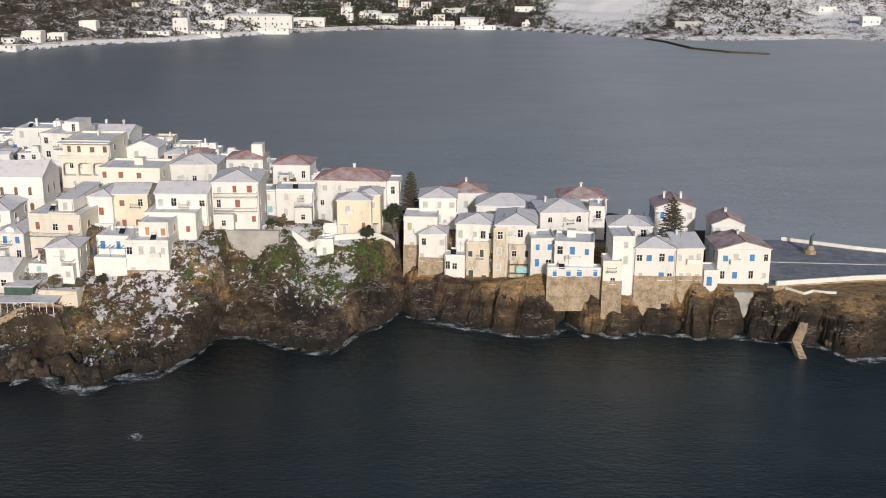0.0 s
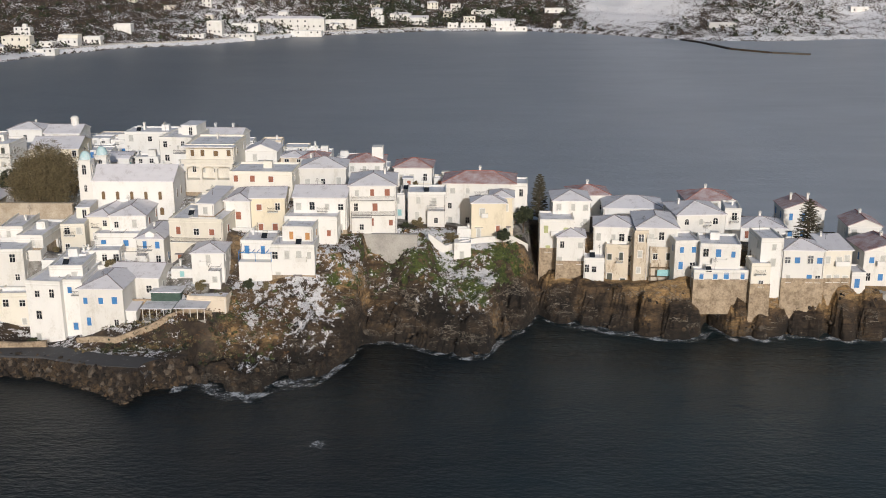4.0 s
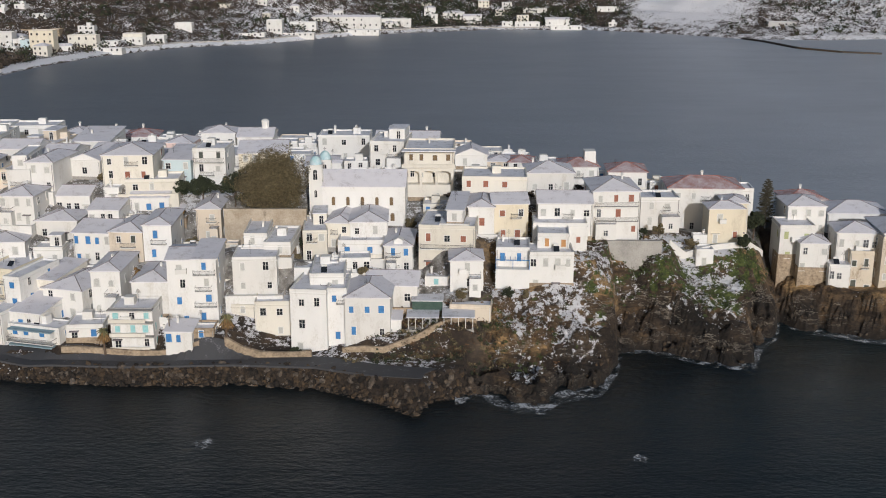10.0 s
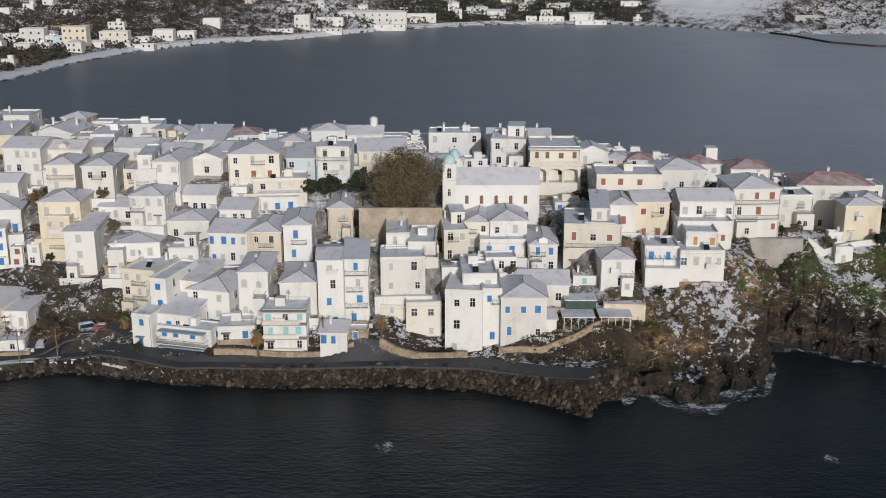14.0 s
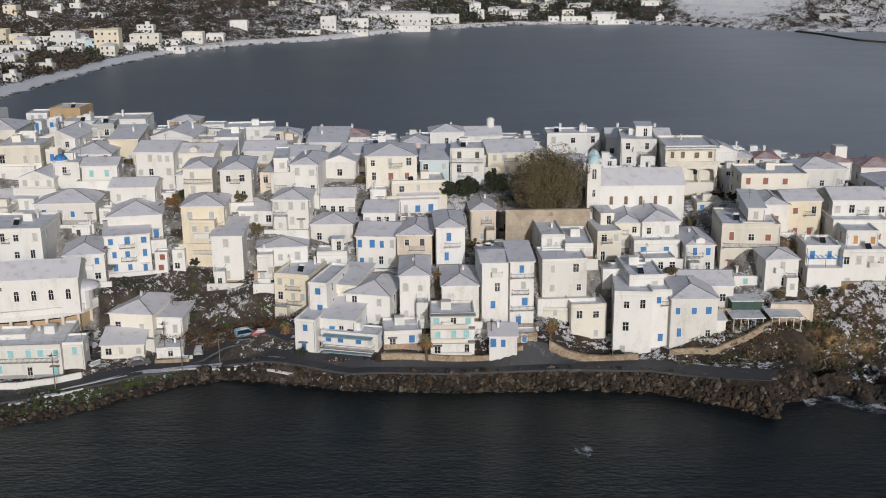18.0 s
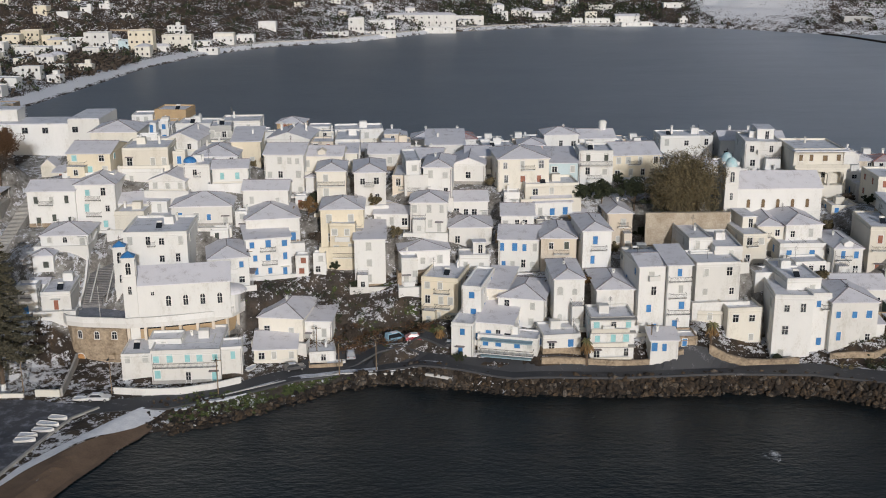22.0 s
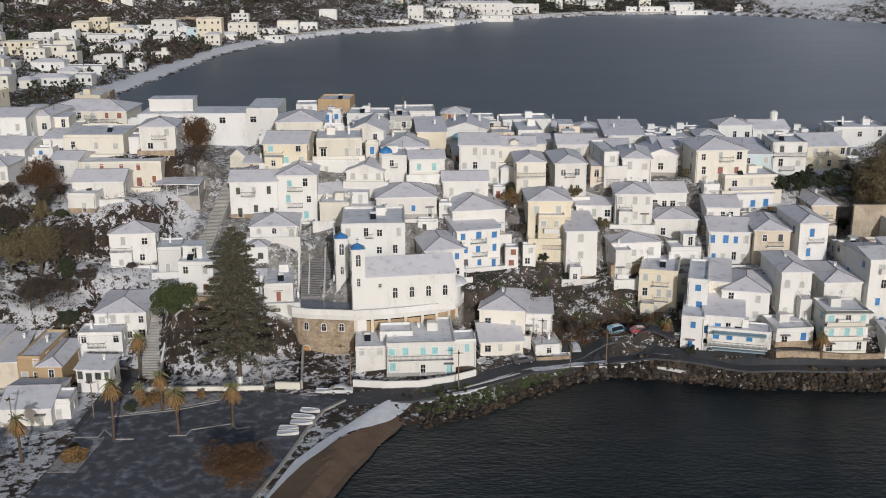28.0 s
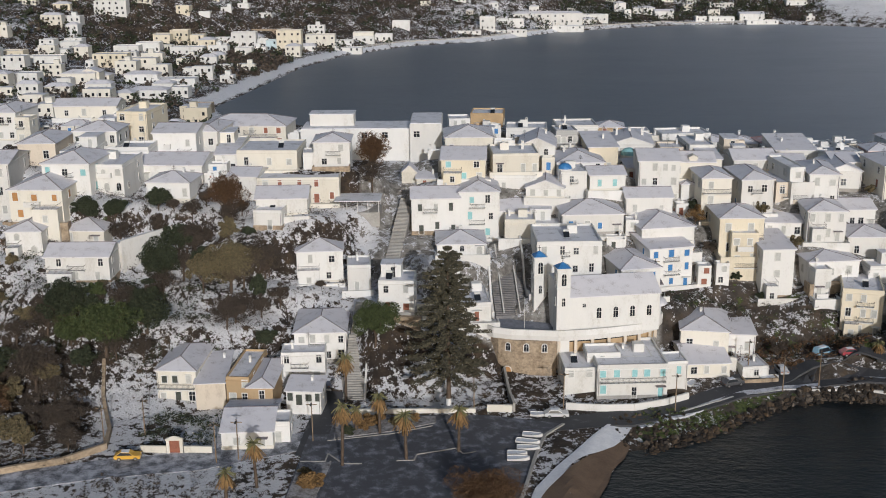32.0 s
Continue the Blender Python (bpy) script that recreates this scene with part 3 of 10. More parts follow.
    house(-109.4, 239.0, 19.8, 11.5, 9, 5.9, 0, 'g', 1.6, 'W', 1, 3, 'n')
    house(-110.1, 232.0, 21.6, 6.4, 6, 3.8, 0, 'f', 0, 'C', 1, 0, 'n')
    house(-104.3, 234.0, 21.1, 7.5, 6, 3.0, 0, 'f', 0, 'W', 1, 2, 'n')
    house(-101.2, 217.0, 17.7, 12.8, 9, 7.2, 2, 'f', 0, 'W', 2, 4, 'n')
    house(-79.4, 231.0, 18.7, 11.5, 9, 5.3, 10, 'h', 2.4, 'W', 1, 3, 'b')
    house(-79.7, 225.0, 12.7, 9.4, 8, 8.7, 14, 's', 1.2, 'W', 3, 3, 'b', 'balc')
    house(-86.9, 218.0, 12.8, 8.2, 8, 6.4, 12, 'h', 1.6, 'W', 1, 2, 'b', 'balc')
    house(-75.7, 209.0, 4.6, 9.1, 8, 4.8, -9, 'h', 1.7, 'C', 1, 2, 'n')
    house(-68.7, 210.0, 3.5, 6.1, 8, 4.8, -4, 's', 0.8, 'W', 1, 2, 'n')
    house(-76.1, 203.0, 2.2, 8.3, 8, 2.9, 4, 'g', 2, 'C', 1, 3, 'n')
    house(-67.0, 203.5, 1.6, 5.2, 6, 2.7, 8, 'f', 0, 'W', 1, 1, 'n')
    house(-121.9, 246.0, 30.5, 9.7, 9, 5.0, 0, 'g', 1.7, 'Y', 2, 3, 't')
    house(-120.5, 262.0, 32.5, 11.1, 9, 5.0, 0, 'h', 2, 'C', 1, 3, 'n')
    house(-127.8, 236.3, 21.3, 10.3, 9, 7.9, 2, 'g', 2.4, 'W', 2, 3, 'd')
    house(-118.5, 237.2, 19.7, 8.6, 9, 10.7, 2, 'h', 1.9, 'W', 3, 2, 't', 'balc')
    house(-122.4, 226.0, 19.8, 9.9, 9, 2.3, 0, 'h', 1.8, 'W', 1, 3, 'n', 'arch')
    house(-151.2, 251.0, 32.7, 8.1, 9, 5.9, 2, 'h', 1.9, 'W', 2, 2, 'n', 'balc')
    house(-156.3, 250.0, 32.9, 2.4, 6, 3.5, 0, 'f', 0, 'W', 1, 1, 'n')
    house(-165.8, 251.3, 32.1, 13.6, 9, 4.7, 0, 'f', 0, 'C', 1, 3, 'n')
    house(-157.7, 242.0, 26.9, 17.9, 8, 5.6, 2, 'f', 0, 'C', 2, 5, 'r')
    house(-169.7, 241.7, 29.1, 6.4, 8, 3.9, 0, 'g', 1.6, 'W', 1, 1, 'n')
    house(-159.8, 232.0, 26.4, 10.7, 8, 4.0, 3, 'g', 1.8, 'W', 1, 2, 'n')
    house(-162.1, 227.6, 24.9, 6.0, 6, 4.0, 0, 'f', 0, 'W', 1, 1, 'n')
    house(-151.2, 223.6, 14.5, 9.4, 9, 6.9, 6, 'h', 1.9, 'W', 1, 2, 'n', 'chim')
    house(-142.9, 220.0, 13.9, 4.7, 7, 5.5, 6, 'f', 0, 'W', 1, 1, 'n')
    house(-176.7, 281.3, 31.9, 21.6, 12, 5.3, 0, 'h', 3.6, 'C', 2, 6, 'r')
    house(-201.2, 270.7, 34.1, 7.5, 14, 8.4, 0, 'f', 0, 'Y', 3, 2, 'n')
    house(-182.5, 265.0, 34.1, 5.8, 8, 4.7, 0, 'h', 1.9, 'W', 1, 2, 'n')
    house(-188.0, 258.0, 30.8, 10.0, 8, 8.9, 0, 'g', 1.2, 'W', 2, 2, 'n')
    house(-184.1, 235.0, 29.0, 9.4, 8, 4.3, 0, 'h', 2.2, 'W', 1, 3, 'n')
    house(-185.8, 244.0, 31.2, 14.2, 9, 3.9, 0, 'g', 1.6, 'W', 1, 3, 'n')
    house(-206.5, 220.3, 28.7, 10.8, 9, 6.6, 0, 'h', 2.9, 'C', 2, 3, 'o', 'balc')
    house(-207.2, 214.0, 23.3, 7.0, 9, 5.2, 0, 'h', 2, 'W', 2, 2, 'n', 'arch')
    house(-197.6, 218.5, 24.2, 9.4, 8, 3.2, 0, 'h', 1.8, 'C', 1, 2, 'n')
    house(-195.5, 209.0, 19.5, 12.2, 9, 5.3, 0, 'g', 2.4, 'W', 2, 3, 'n', 'balc')
    house(-202.8, 228.0, 31.8, 10.0, 10, 7.1, -4, 'h', 3, 'W', 2, 3, 't')
    house(-195.8, 231.0, 31.6, 7.6, 9, 6.3, -2, 'f', 0, 'W', 2, 3, 'n', 'arch')
    house(-214.9, 245.0, 35.1, 8.2, 9, 4.8, 0, 'h', 1.9, 'P', 1, 2, 'n')
    house(-205.9, 257.0, 36.5, 10.1, 9, 3.9, 0, 'h', 2.4, 'W', 1, 4, 'd')
    house(-218.8, 290.0, 37.6, 16.0, 9, 3.5, 0, 'g', 1.4, 'C', 1, 3, 'n')
    house(-231.8, 268.0, 35.9, 7.7, 9, 7.2, 0, 'h', 1.8, 'W', 2, 3, 'n')
    house(-220.2, 230.0, 22.9, 9.6, 9, 15.6, 0, 'g', 1.6, 'W', 3, 3, 'n')
    house(-195.4, 250.0, 32.9, 7.1, 8, 4.9, 0, 'f', 0, 'W', 1, 3, 'n')
    house(-173.6, 192.0, 1.7, 7.2, 9, 6.9, 0, 'h', 3.2, 'C', 2, 3, 'd', 'balc')
    house(-167.1, 190.0, 4.6, 5.3, 7, 2.4, 0, 's', 0.8, 'P', 1, 1, 'n')
    house(-157.8, 174.5, 1.6, 8.5, 8, 3.4, 3, 'g', 3, 'W', 1, 2, 'n')
    house(-152.7, 177.0, 1.6, 3.2, 5, 3.8, 3, 'f', 0, 'W', 1, 1, 'n')
    house(-162.1, 189.5, 3.0, 4.2, 7, 5.2, 0, 'f', 0, 'T', 2, 2, 'n')
    house(-157.8, 187.5, 3.8, 4.5, 7, 3.4, 0, 'h', 1.5, 'T', 1, 1, 'n')
    house(-150.3, 188.0, 3.5, 6.2, 5, 2.8, 0, 's', 0.8, 'W', 1, 4, 'd')
    house(-149.0, 203.0, 5.5, 9.7, 9, 6.1, 3, 'h', 1.6, 'W', 2, 4, 'n', 'balc')
    house(-151.6, 198.0, 3.7, 8.1, 5, 5.8, 3, 'f', 0, 'W', 2, 3, 'n', 'balc')
    house(-134.7, 206.0, 13.9, 6.7, 7, 6.8, 0, 'f', 0, 'W', 2, 2, 'r')
    house(-119.5, 209.0, 11.5, 5.7, 6, 3.7, 0, 'f', 0, 'W', 1, 1, 'r')
    house(-91.6, 194.5, 1.9, 12.8, 9, 6.3, 3, 'f', 0, 'W', 2, 5, 't', 'balc')
    house(-100.8, 195.5, 4.8, 6.0, 6, 2.5, 3, 'f', 0.2, 'W', 1, 2, 'n')
    house(-96.3, 199.0, 6.4, 6.2, 5, 2.3, 3, 'f', 0, 'W', 1, 1, 'n')
    house(-90.2, 199.5, 6.2, 5.9, 5, 1.7, 3, 'f', 0, 'W', 1, 2, 'n')
    house(-83.3, 196.0, 4.9, 3.9, 5, 3.4, 6, 'f', 0, 'W', 1, 1, 't')

    if not annexes:
        return
    # smaller houses and annexes between
    house(-210.0, 278.9, 30.6, 7.7, 5.5, 6.1, 0, 'f', 0.0, 'W', 2, 2, 'b')
    house(-206.4, 244.9, 32.7, 7.0, 6.8, 5.4, 0, 'f', 0.0, 'W', 2, 2, 'n')
    house(-116.5, 274.8, 28.8, 5.8, 5.6, 6.0, 0, 'f', 0.0, 'W', 2, 2, 'b')
    house(85.4, 244.3, 18.2, 7.1, 5.8, 4.8, 4, 'f', 0.0, 'C', 2, 2, 't')
    house(97.2, 248.7, 14.5, 6.7, 5.4, 4.8, -3, 's', 1.0, 'W', 2, 2, 'n')
    house(-65.5, 266.7, 29.3, 6.0, 5.9, 5.1, 2, 'f', 0.0, 'W', 2, 2, 'n')
    house(-5.0, 263.0, 25.1, 6.2, 6.0, 5.0, 0, 'f', 0.0, 'W', 2, 2, 't')
    house(-115.5, 288.6, 29.0, 5.8, 5.9, 5.3, 2, 'f', 0.0, 'W', 2, 2, 'n')
    house(-226.1, 277.1, 30.9, 4.9, 3.3, 6.2, -3, 'f', 0.0, 'P', 2, 1, 'n')
    house(31.8, 249.2, 22.0, 7.8, 6.1, 3.8, 0, 'f', 0.0, 'C', 1, 2, 'n')
    house(-75.0, 261.2, 27.4, 7.0, 6.5, 4.2, -3, 'f', 0.0, 'W', 1, 2, 'n')
    house(-54.8, 268.1, 26.9, 6.6, 5.7, 4.2, -3, 'f', 0.0, 'W', 1, 2, 'n')
    house(-36.5, 223.9, 13.3, 6.4, 5.0, 4.2, 2, 'f', 0.0, 'W', 1, 2, 'n')
    house(-232.3, 251.6, 31.5, 5.1, 4.7, 5.2, -3, 'f', 0.0, 'W', 2, 1, 'n')
    house(-226.1, 245.4, 31.3, 6.4, 7.1, 4.1, 0, 'f', 0.0, 'W', 1, 2, 'r')
    house(-170.4, 272.5, 27.5, 6.3, 5.3, 4.1, 0, 'g', 1.4, 'W', 1, 2, 'd')
    house(-54.4, 274.5, 27.2, 6.6, 6.2, 3.8, -3, 'f', 0.0, 'P', 1, 2, 't')
    house(-228.0, 281.0, 31.0, 5.7, 6.9, 4.4, 0, 'g', 1.2, 'W', 2, 2, 'd')
    house(-108.7, 276.0, 28.8, 6.9, 5.0, 3.5, 0, 'f', 0.0, 'P', 1, 2, 'n')
    house(-125.5, 210.1, 10.0, 4.0, 3.3, 6.1, 4, 'f', 0.0, 'W', 2, 1, 'b')
    house(-3.8, 216.7, 14.3, 4.7, 4.9, 5.2, 2, 'f', 0.0, 'C', 2, 1, 'n')
    house(-219.8, 277.3, 30.8, 5.7, 5.6, 4.2, 0, 'f', 0.0, 'C', 1, 2, 'b')
    house(-118.4, 281.4, 28.8, 6.3, 5.9, 3.9, 4, 'h', 1.1, 'W', 1, 2, 'n')
    house(-233.0, 245.9, 31.2, 5.8, 5.0, 4.2, 2, 'f', 0.0, 'W', 1, 2, 't')
    house(-176.2, 261.0, 32.0, 6.2, 5.9, 3.9, 4, 'f', 0.0, 'C', 1, 2, 'n')
    house(1.3, 215.6, 13.3, 5.5, 6.7, 4.3, 2, 'f', 0.0, 'C', 1, 2, 'n')
    house(-20.4, 260.9, 25.5, 7.3, 6.2, 3.2, 0, 's', 1.1, 'W', 1, 2, 'n')
    house(-86.0, 286.2, 28.0, 4.7, 3.4, 4.9, -3, 'f', 0.0, 'W', 2, 1, 'd')
    house(60.9, 251.2, 22.3, 7.8, 6.0, 3.0, 0, 's', 1.5, 'W', 1, 2, 'b')
    house(18.6, 261.1, 25.1, 7.9, 5.4, 2.9, 0, 'g', 1.1, 'W', 1, 3, 't')
    house(-226.2, 266.9, 35.6, 3.6, 4.7, 6.4, 0, 'f', 0.0, 'C', 2, 1, 'n')
    house(-175.3, 253.7, 31.2, 5.4, 4.5, 4.3, 2, 's', 1.5, 'W', 1, 2, 'n')
    house(-212.0, 270.7, 31.3, 5.5, 5.0, 4.2, 0, 's', 1.1, 'C', 1, 2, 'b')
    house(93.7, 254.3, 18.7, 5.6, 5.0, 4.1, 4, 'f', 0.0, 'W', 1, 2, 'r')
    house(-208.4, 266.7, 33.0, 4.6, 3.3, 5.0, 4, 'h', 1.5, 'C', 2, 1, 'n')
    house(-224.0, 271.8, 32.1, 7.0, 5.1, 3.3, -3, 's', 1.1, 'P', 1, 2, 'n')
    house(-223.2, 256.7, 31.7, 8.0, 5.8, 2.8, 4, 'f', 0.0, 'W', 1, 3, 'r', annex=True)
    house(-78.4, 289.3, 27.8, 5.8, 6.0, 3.8, 0, 'f', 0.0, 'W', 1, 2, 't', annex=True)
    house(-13.0, 265.1, 25.6, 6.1, 5.1, 3.6, 0, 'h', 1.6, 'C', 1, 2, 'r', annex=True)
    house(-140.7, 293.1, 28.7, 7.8, 5.1, 2.8, 0, 'f', 0.0, 'W', 1, 3, 'n', annex=True)
    house(-112.3, 261.0, 32.2, 4.8, 3.3, 4.5, 2, 'f', 0.0, 'W', 2, 1, 'b', annex=True)
    house(-63.6, 273.4, 27.3, 7.6, 5.4, 2.9, 0, 's', 1.3, 'C', 1, 2, 'n', annex=True)
    house(-63.6, 278.8, 27.1, 7.9, 6.1, 2.8, 0, 'f', 0.0, 'C', 1, 3, 'b', annex=True)
    house(-139.6, 283.3, 29.0, 7.8, 6.7, 2.8, -3, 'f', 0.0, 'C', 1, 2, 'n', annex=True)
    house(-18.6, 300.8, 25.0, 7.8, 7.1, 2.8, 4, 'f', 0.0, 'W', 1, 2, 'r', annex=True)
    house(73.8, 237.6, 20.6, 5.8, 6.1, 3.7, 0, 'f', 0.0, 'W', 1, 2, 'r', annex=True)
    house(-128.8, 290.9, 28.5, 7.7, 6.9, 2.8, 0, 'f', 0.0, 'C', 1, 2, 'n', annex=True)
    house(-8.6, 298.6, 25.0, 7.6, 6.4, 2.8, 2, 'f', 0.0, 'W', 1, 2, 'b', annex=True)
    house(-107.0, 296.6, 29.5, 7.6, 6.6, 2.8, 0, 'f', 0.0, 'W', 1, 2, 'r', annex=True)
    house(67.0, 281.6, 23.7, 7.6, 5.5, 2.8, 0, 'f', 0.0, 'W', 1, 2, 'd', annex=True)
    house(-192.4, 295.1, 29.6, 7.6, 6.1, 2.8, 0, 'f', 0.0, 'W', 1, 2, 't', annex=True)
    house(-203.6, 294.3, 30.0, 7.5, 5.1, 2.8, 2, 'f', 0.0, 'C', 1, 2, 'b', annex=True)
    house(-93.2, 295.9, 27.8, 7.5, 5.3, 2.8, 2, 'f', 0.0, 'W', 1, 2, 'n', annex=True)
    house(-204.5, 299.7, 30.0, 7.4, 5.5, 2.8, 4, 'f', 0.0, 'W', 1, 2, 'b', annex=True)
    house(4.9, 301.5, 24.8, 7.4, 6.2, 2.8, 0, 'f', 0.0, 'P', 1, 2, 't', annex=True)
    house(15.1, 252.8, 24.9, 7.4, 6.2, 2.8, 4, 'f', 0.0, 'W', 1, 2, 'd', annex=True)
    house(-229.9, 301.6, 30.5, 7.3, 6.5, 2.8, 4, 'f', 0.0, 'W', 1, 2, 'b', annex=True)
    house(73.0, 257.5, 21.2, 4.7, 4.1, 4.3, -3, 'f', 0.0, 'C', 1, 1, 'd', annex=True)
    house(-231.1, 236.1, 27.5, 7.2, 5.8, 2.8, 4, 'f', 0.0, 'C', 1, 2, 'n', annex=True)
    house(-232.7, 289.6, 30.7, 7.1, 5.3, 2.8, 4, 'f', 0.0, 'W', 1, 2, 'n', annex=True)
    house(-28.9, 299.2, 25.1, 7.1, 6.3, 2.8, 0, 'f', 0.0, 'W', 1, 2, 'b', annex=True)
    house(-232.8, 230.3, 23.6, 7.1, 5.8, 2.8, 0, 'f', 0.0, 'W', 1, 2, 'n', annex=True)
    house(-21.2, 284.0, 26.3, 7.0, 6.5, 2.8, 2, 'f', 0.0, 'P', 1, 2, 'b', annex=True)
    house(-180.9, 293.9, 29.4, 7.0, 5.7, 2.8, 2, 'f', 0.0, 'W', 1, 2, 'n', annex=True)
    house(-141.6, 300.4, 28.4, 7.0, 5.4, 2.8, 0, 'f', 0.0, 'W', 1, 2, 'n', annex=True)
    house(83.4, 273.8, 21.6, 7.0, 7.0, 2.8, 2, 'f', 0.0, 'W', 1, 2, 'n', annex=True)
    house(38.3, 294.4, 24.8, 6.9, 6.6, 2.8, 0, 'f', 0.0, 'W', 1, 2, 'n', annex=True)
    house(-184.4, 301.8, 29.4, 6.9, 6.8, 2.8, 0, 'f', 0.0, 'W', 1, 2, 't', annex=True)
    house(10.8, 274.2, 25.6, 6.8, 5.9, 2.8, 4, 'f', 0.0, 'W', 1, 2, 'b', annex=True)
    house(-28.4, 292.0, 25.5, 6.7, 5.9, 2.8, 2, 'f', 0.0, 'W', 1, 2, 'n', annex=True)
    house(101.6, 263.8, 20.4, 6.7, 5.7, 2.8, -3, 'f', 0.0, 'C', 1, 2, 'b', annex=True)
    house(-123.6, 255.6, 30.7, 7.9, 5.1, 2.4, 0, 'f', 0.0, 'C', 1, 3, 'r', annex=True)
    house(60.3, 287.6, 24.0, 6.7, 6.6, 2.8, 0, 'f', 0.0, 'C', 1, 2, 'd', annex=True)
    house(-38.0, 218.0, 7.2, 3.0, 2.9, 6.2, 0, 'f', 0.0, 'W', 2, 1, 't', annex=True)
    house(-215.1, 257.8, 34.2, 6.7, 5.0, 2.8, 2, 'f', 0.0, 'W', 1, 2, 'n', annex=True)
    house(-92.6, 301.2, 27.6, 6.6, 7.1, 2.8, 4, 'f', 0.0, 'W', 1, 2, 't', annex=True)
    house(-124.3, 276.3, 28.9, 6.6, 5.1, 2.8, 0, 'f', 0.0, 'W', 1, 2, 'n', annex=True)
    house(54.7, 276.6, 24.3, 6.6, 6.4, 2.8, 4, 'f', 0.0, 'W', 1, 2, 'r', annex=True)
    house(-149.3, 289.2, 29.0, 6.6, 5.1, 2.8, 0, 'f', 0.0, 'W', 1, 2, 'b', annex=True)
    house(12.1, 298.9, 24.8, 6.6, 6.7, 2.8, 4, 'f', 0.0, 'W', 1, 2, 'n', annex=True)
    house(-152.8, 295.0, 28.9, 6.5, 5.3, 2.8, 2, 'f', 0.0, 'W', 1, 2, 't', annex=True)
    house(11.5, 292.5, 24.9, 6.5, 5.1, 2.8, 4, 'f', 0.0, 'W', 1, 2, 'n', annex=True)
    house(-121.6, 292.4, 29.1, 3.9, 4.0, 4.7, 4, 'f', 0.0, 'P', 2, 1, 'n', annex=True)
    house(-14.6, 260.6, 25.4, 3.8, 4.2, 4.8, 0, 'f', 0.0, 'W', 2, 1, 't', annex=True)
    house(-82.5, 264.8, 28.5, 6.3, 5.1, 2.9, 0, 'f', 0.0, 'W', 1, 2, 'd', annex=True)
    house(-97.2, 263.6, 29.2, 3.7, 4.6, 4.9, -3, 'f', 0.0, 'C', 2, 1, 't', annex=True)
    house(-191.8, 277.6, 31.2, 6.4, 7.2, 2.8, -3, 'f', 0.0, 'W', 1, 2, 'b', annex=True)
    house(-174.0, 297.0, 29.1, 6.4, 5.5, 2.8, -3, 'f', 0.0, 'W', 1, 2, 'n', annex=True)
    house(-168.6, 266.4, 28.9, 6.4, 5.0, 2.8, 0, 'h', 1.4, 'W', 1, 2, 'b', annex=True)
    house(-221.0, 263.7, 31.5, 5.7, 6.2, 3.1, 0, 's', 1.5, 'P', 1, 2, 'n', annex=True)
    house(91.0, 244.3, 17.8, 3.1, 2.3, 5.8, 4, 'f', 0.0, 'W', 2, 1, 't', annex=True)
    house(-2.3, 222.7, 14.9, 6.0, 5.1, 3.0, -3, 'f', 0.0, 'W', 1, 2, 'n', annex=True)
    house(76.8, 271.7, 22.9, 6.3, 6.8, 2.8, 0, 'f', 0.0, 'W', 1, 2, 'n', annex=True)
    house(-134.9, 301.0, 28.3, 6.3, 5.6, 2.8, 0, 'f', 0.0, 'W', 1, 2, 'b', annex=True)
    house(-27.6, 259.7, 27.0, 7.0, 6.1, 2.5, 0, 's', 1.4, 'W', 1, 2, 'd', annex=True)
    house(-124.7, 214.8, 10.5, 3.8, 3.7, 4.6, 0, 'g', 1.2, 'W', 2, 1, 'b', annex=True)
    house(-46.3, 282.0, 26.3, 7.8, 7.0, 2.2, 0, 'f', 0.0, 'P', 1, 2, 'n', annex=True)
    house(7.3, 284.3, 24.2, 6.2, 6.3, 2.8, 0, 'f', 0.0, 'W', 1, 2, 'd', annex=True)
    house(-166.9, 296.1, 29.0, 6.2, 6.2, 2.8, 0, 'f', 0.0, 'W', 1, 2, 'n', annex=True)
    house(4.1, 295.6, 25.0, 6.1, 5.5, 2.8, 0, 'f', 0.0, 'W', 1, 2, 'r', annex=True)
    house(-19.2, 293.9, 25.2, 6.1, 5.8, 2.8, 0, 'f', 0.0, 'W', 1, 2, 'd', annex=True)
    house(-213.2, 263.4, 31.9, 4.7, 3.3, 3.7, 4, 'f', 0.0, 'P', 1, 1, 'b', annex=True)
    house(-67.9, 302.2, 25.7, 6.1, 6.2, 2.8, 0, 'f', 0.0, 'W', 1, 2, 'n', annex=True)
    house(-88.4, 290.1, 27.9, 6.8, 5.8, 2.5, 4, 'h', 1.0, 'W', 1, 2, 'n', annex=True)
    house(-219.6, 283.8, 34.8, 7.5, 5.3, 2.3, 0, 'h', 1.3, 'W', 1, 2, 'b', annex=True)
    house(36.1, 255.7, 24.0, 4.3, 3.7, 4.0, 0, 'f', 0.0, 'W', 1, 1, 'd', annex=True)
    house(-129.7, 283.7, 28.8, 6.1, 5.8, 2.8, 0, 'f', 0.0, 'W', 1, 2, 'b', annex=True)
    house(-203.7, 288.3, 30.5, 6.0, 5.6, 2.8, 0, 'f', 0.0, 'W', 1, 2, 'b', annex=True)
    house(-153.7, 300.7, 28.7, 6.0, 7.1, 2.8, 0, 'f', 0.0, 'C', 1, 2, 'b', annex=True)
    house(-81.6, 257.9, 27.9, 5.5, 5.8, 3.0, 4, 's', 1.5, 'W', 1, 2, 'r', annex=True)
    house(22.7, 301.6, 24.7, 6.0, 5.3, 2.8, 0, 'f', 0.0, 'C', 1, 2, 'd', annex=True)
    house(71.4, 261.9, 21.2, 5.6, 5.9, 3.0, 0, 'g', 1.6, 'W', 1, 2, 'r', annex=True)
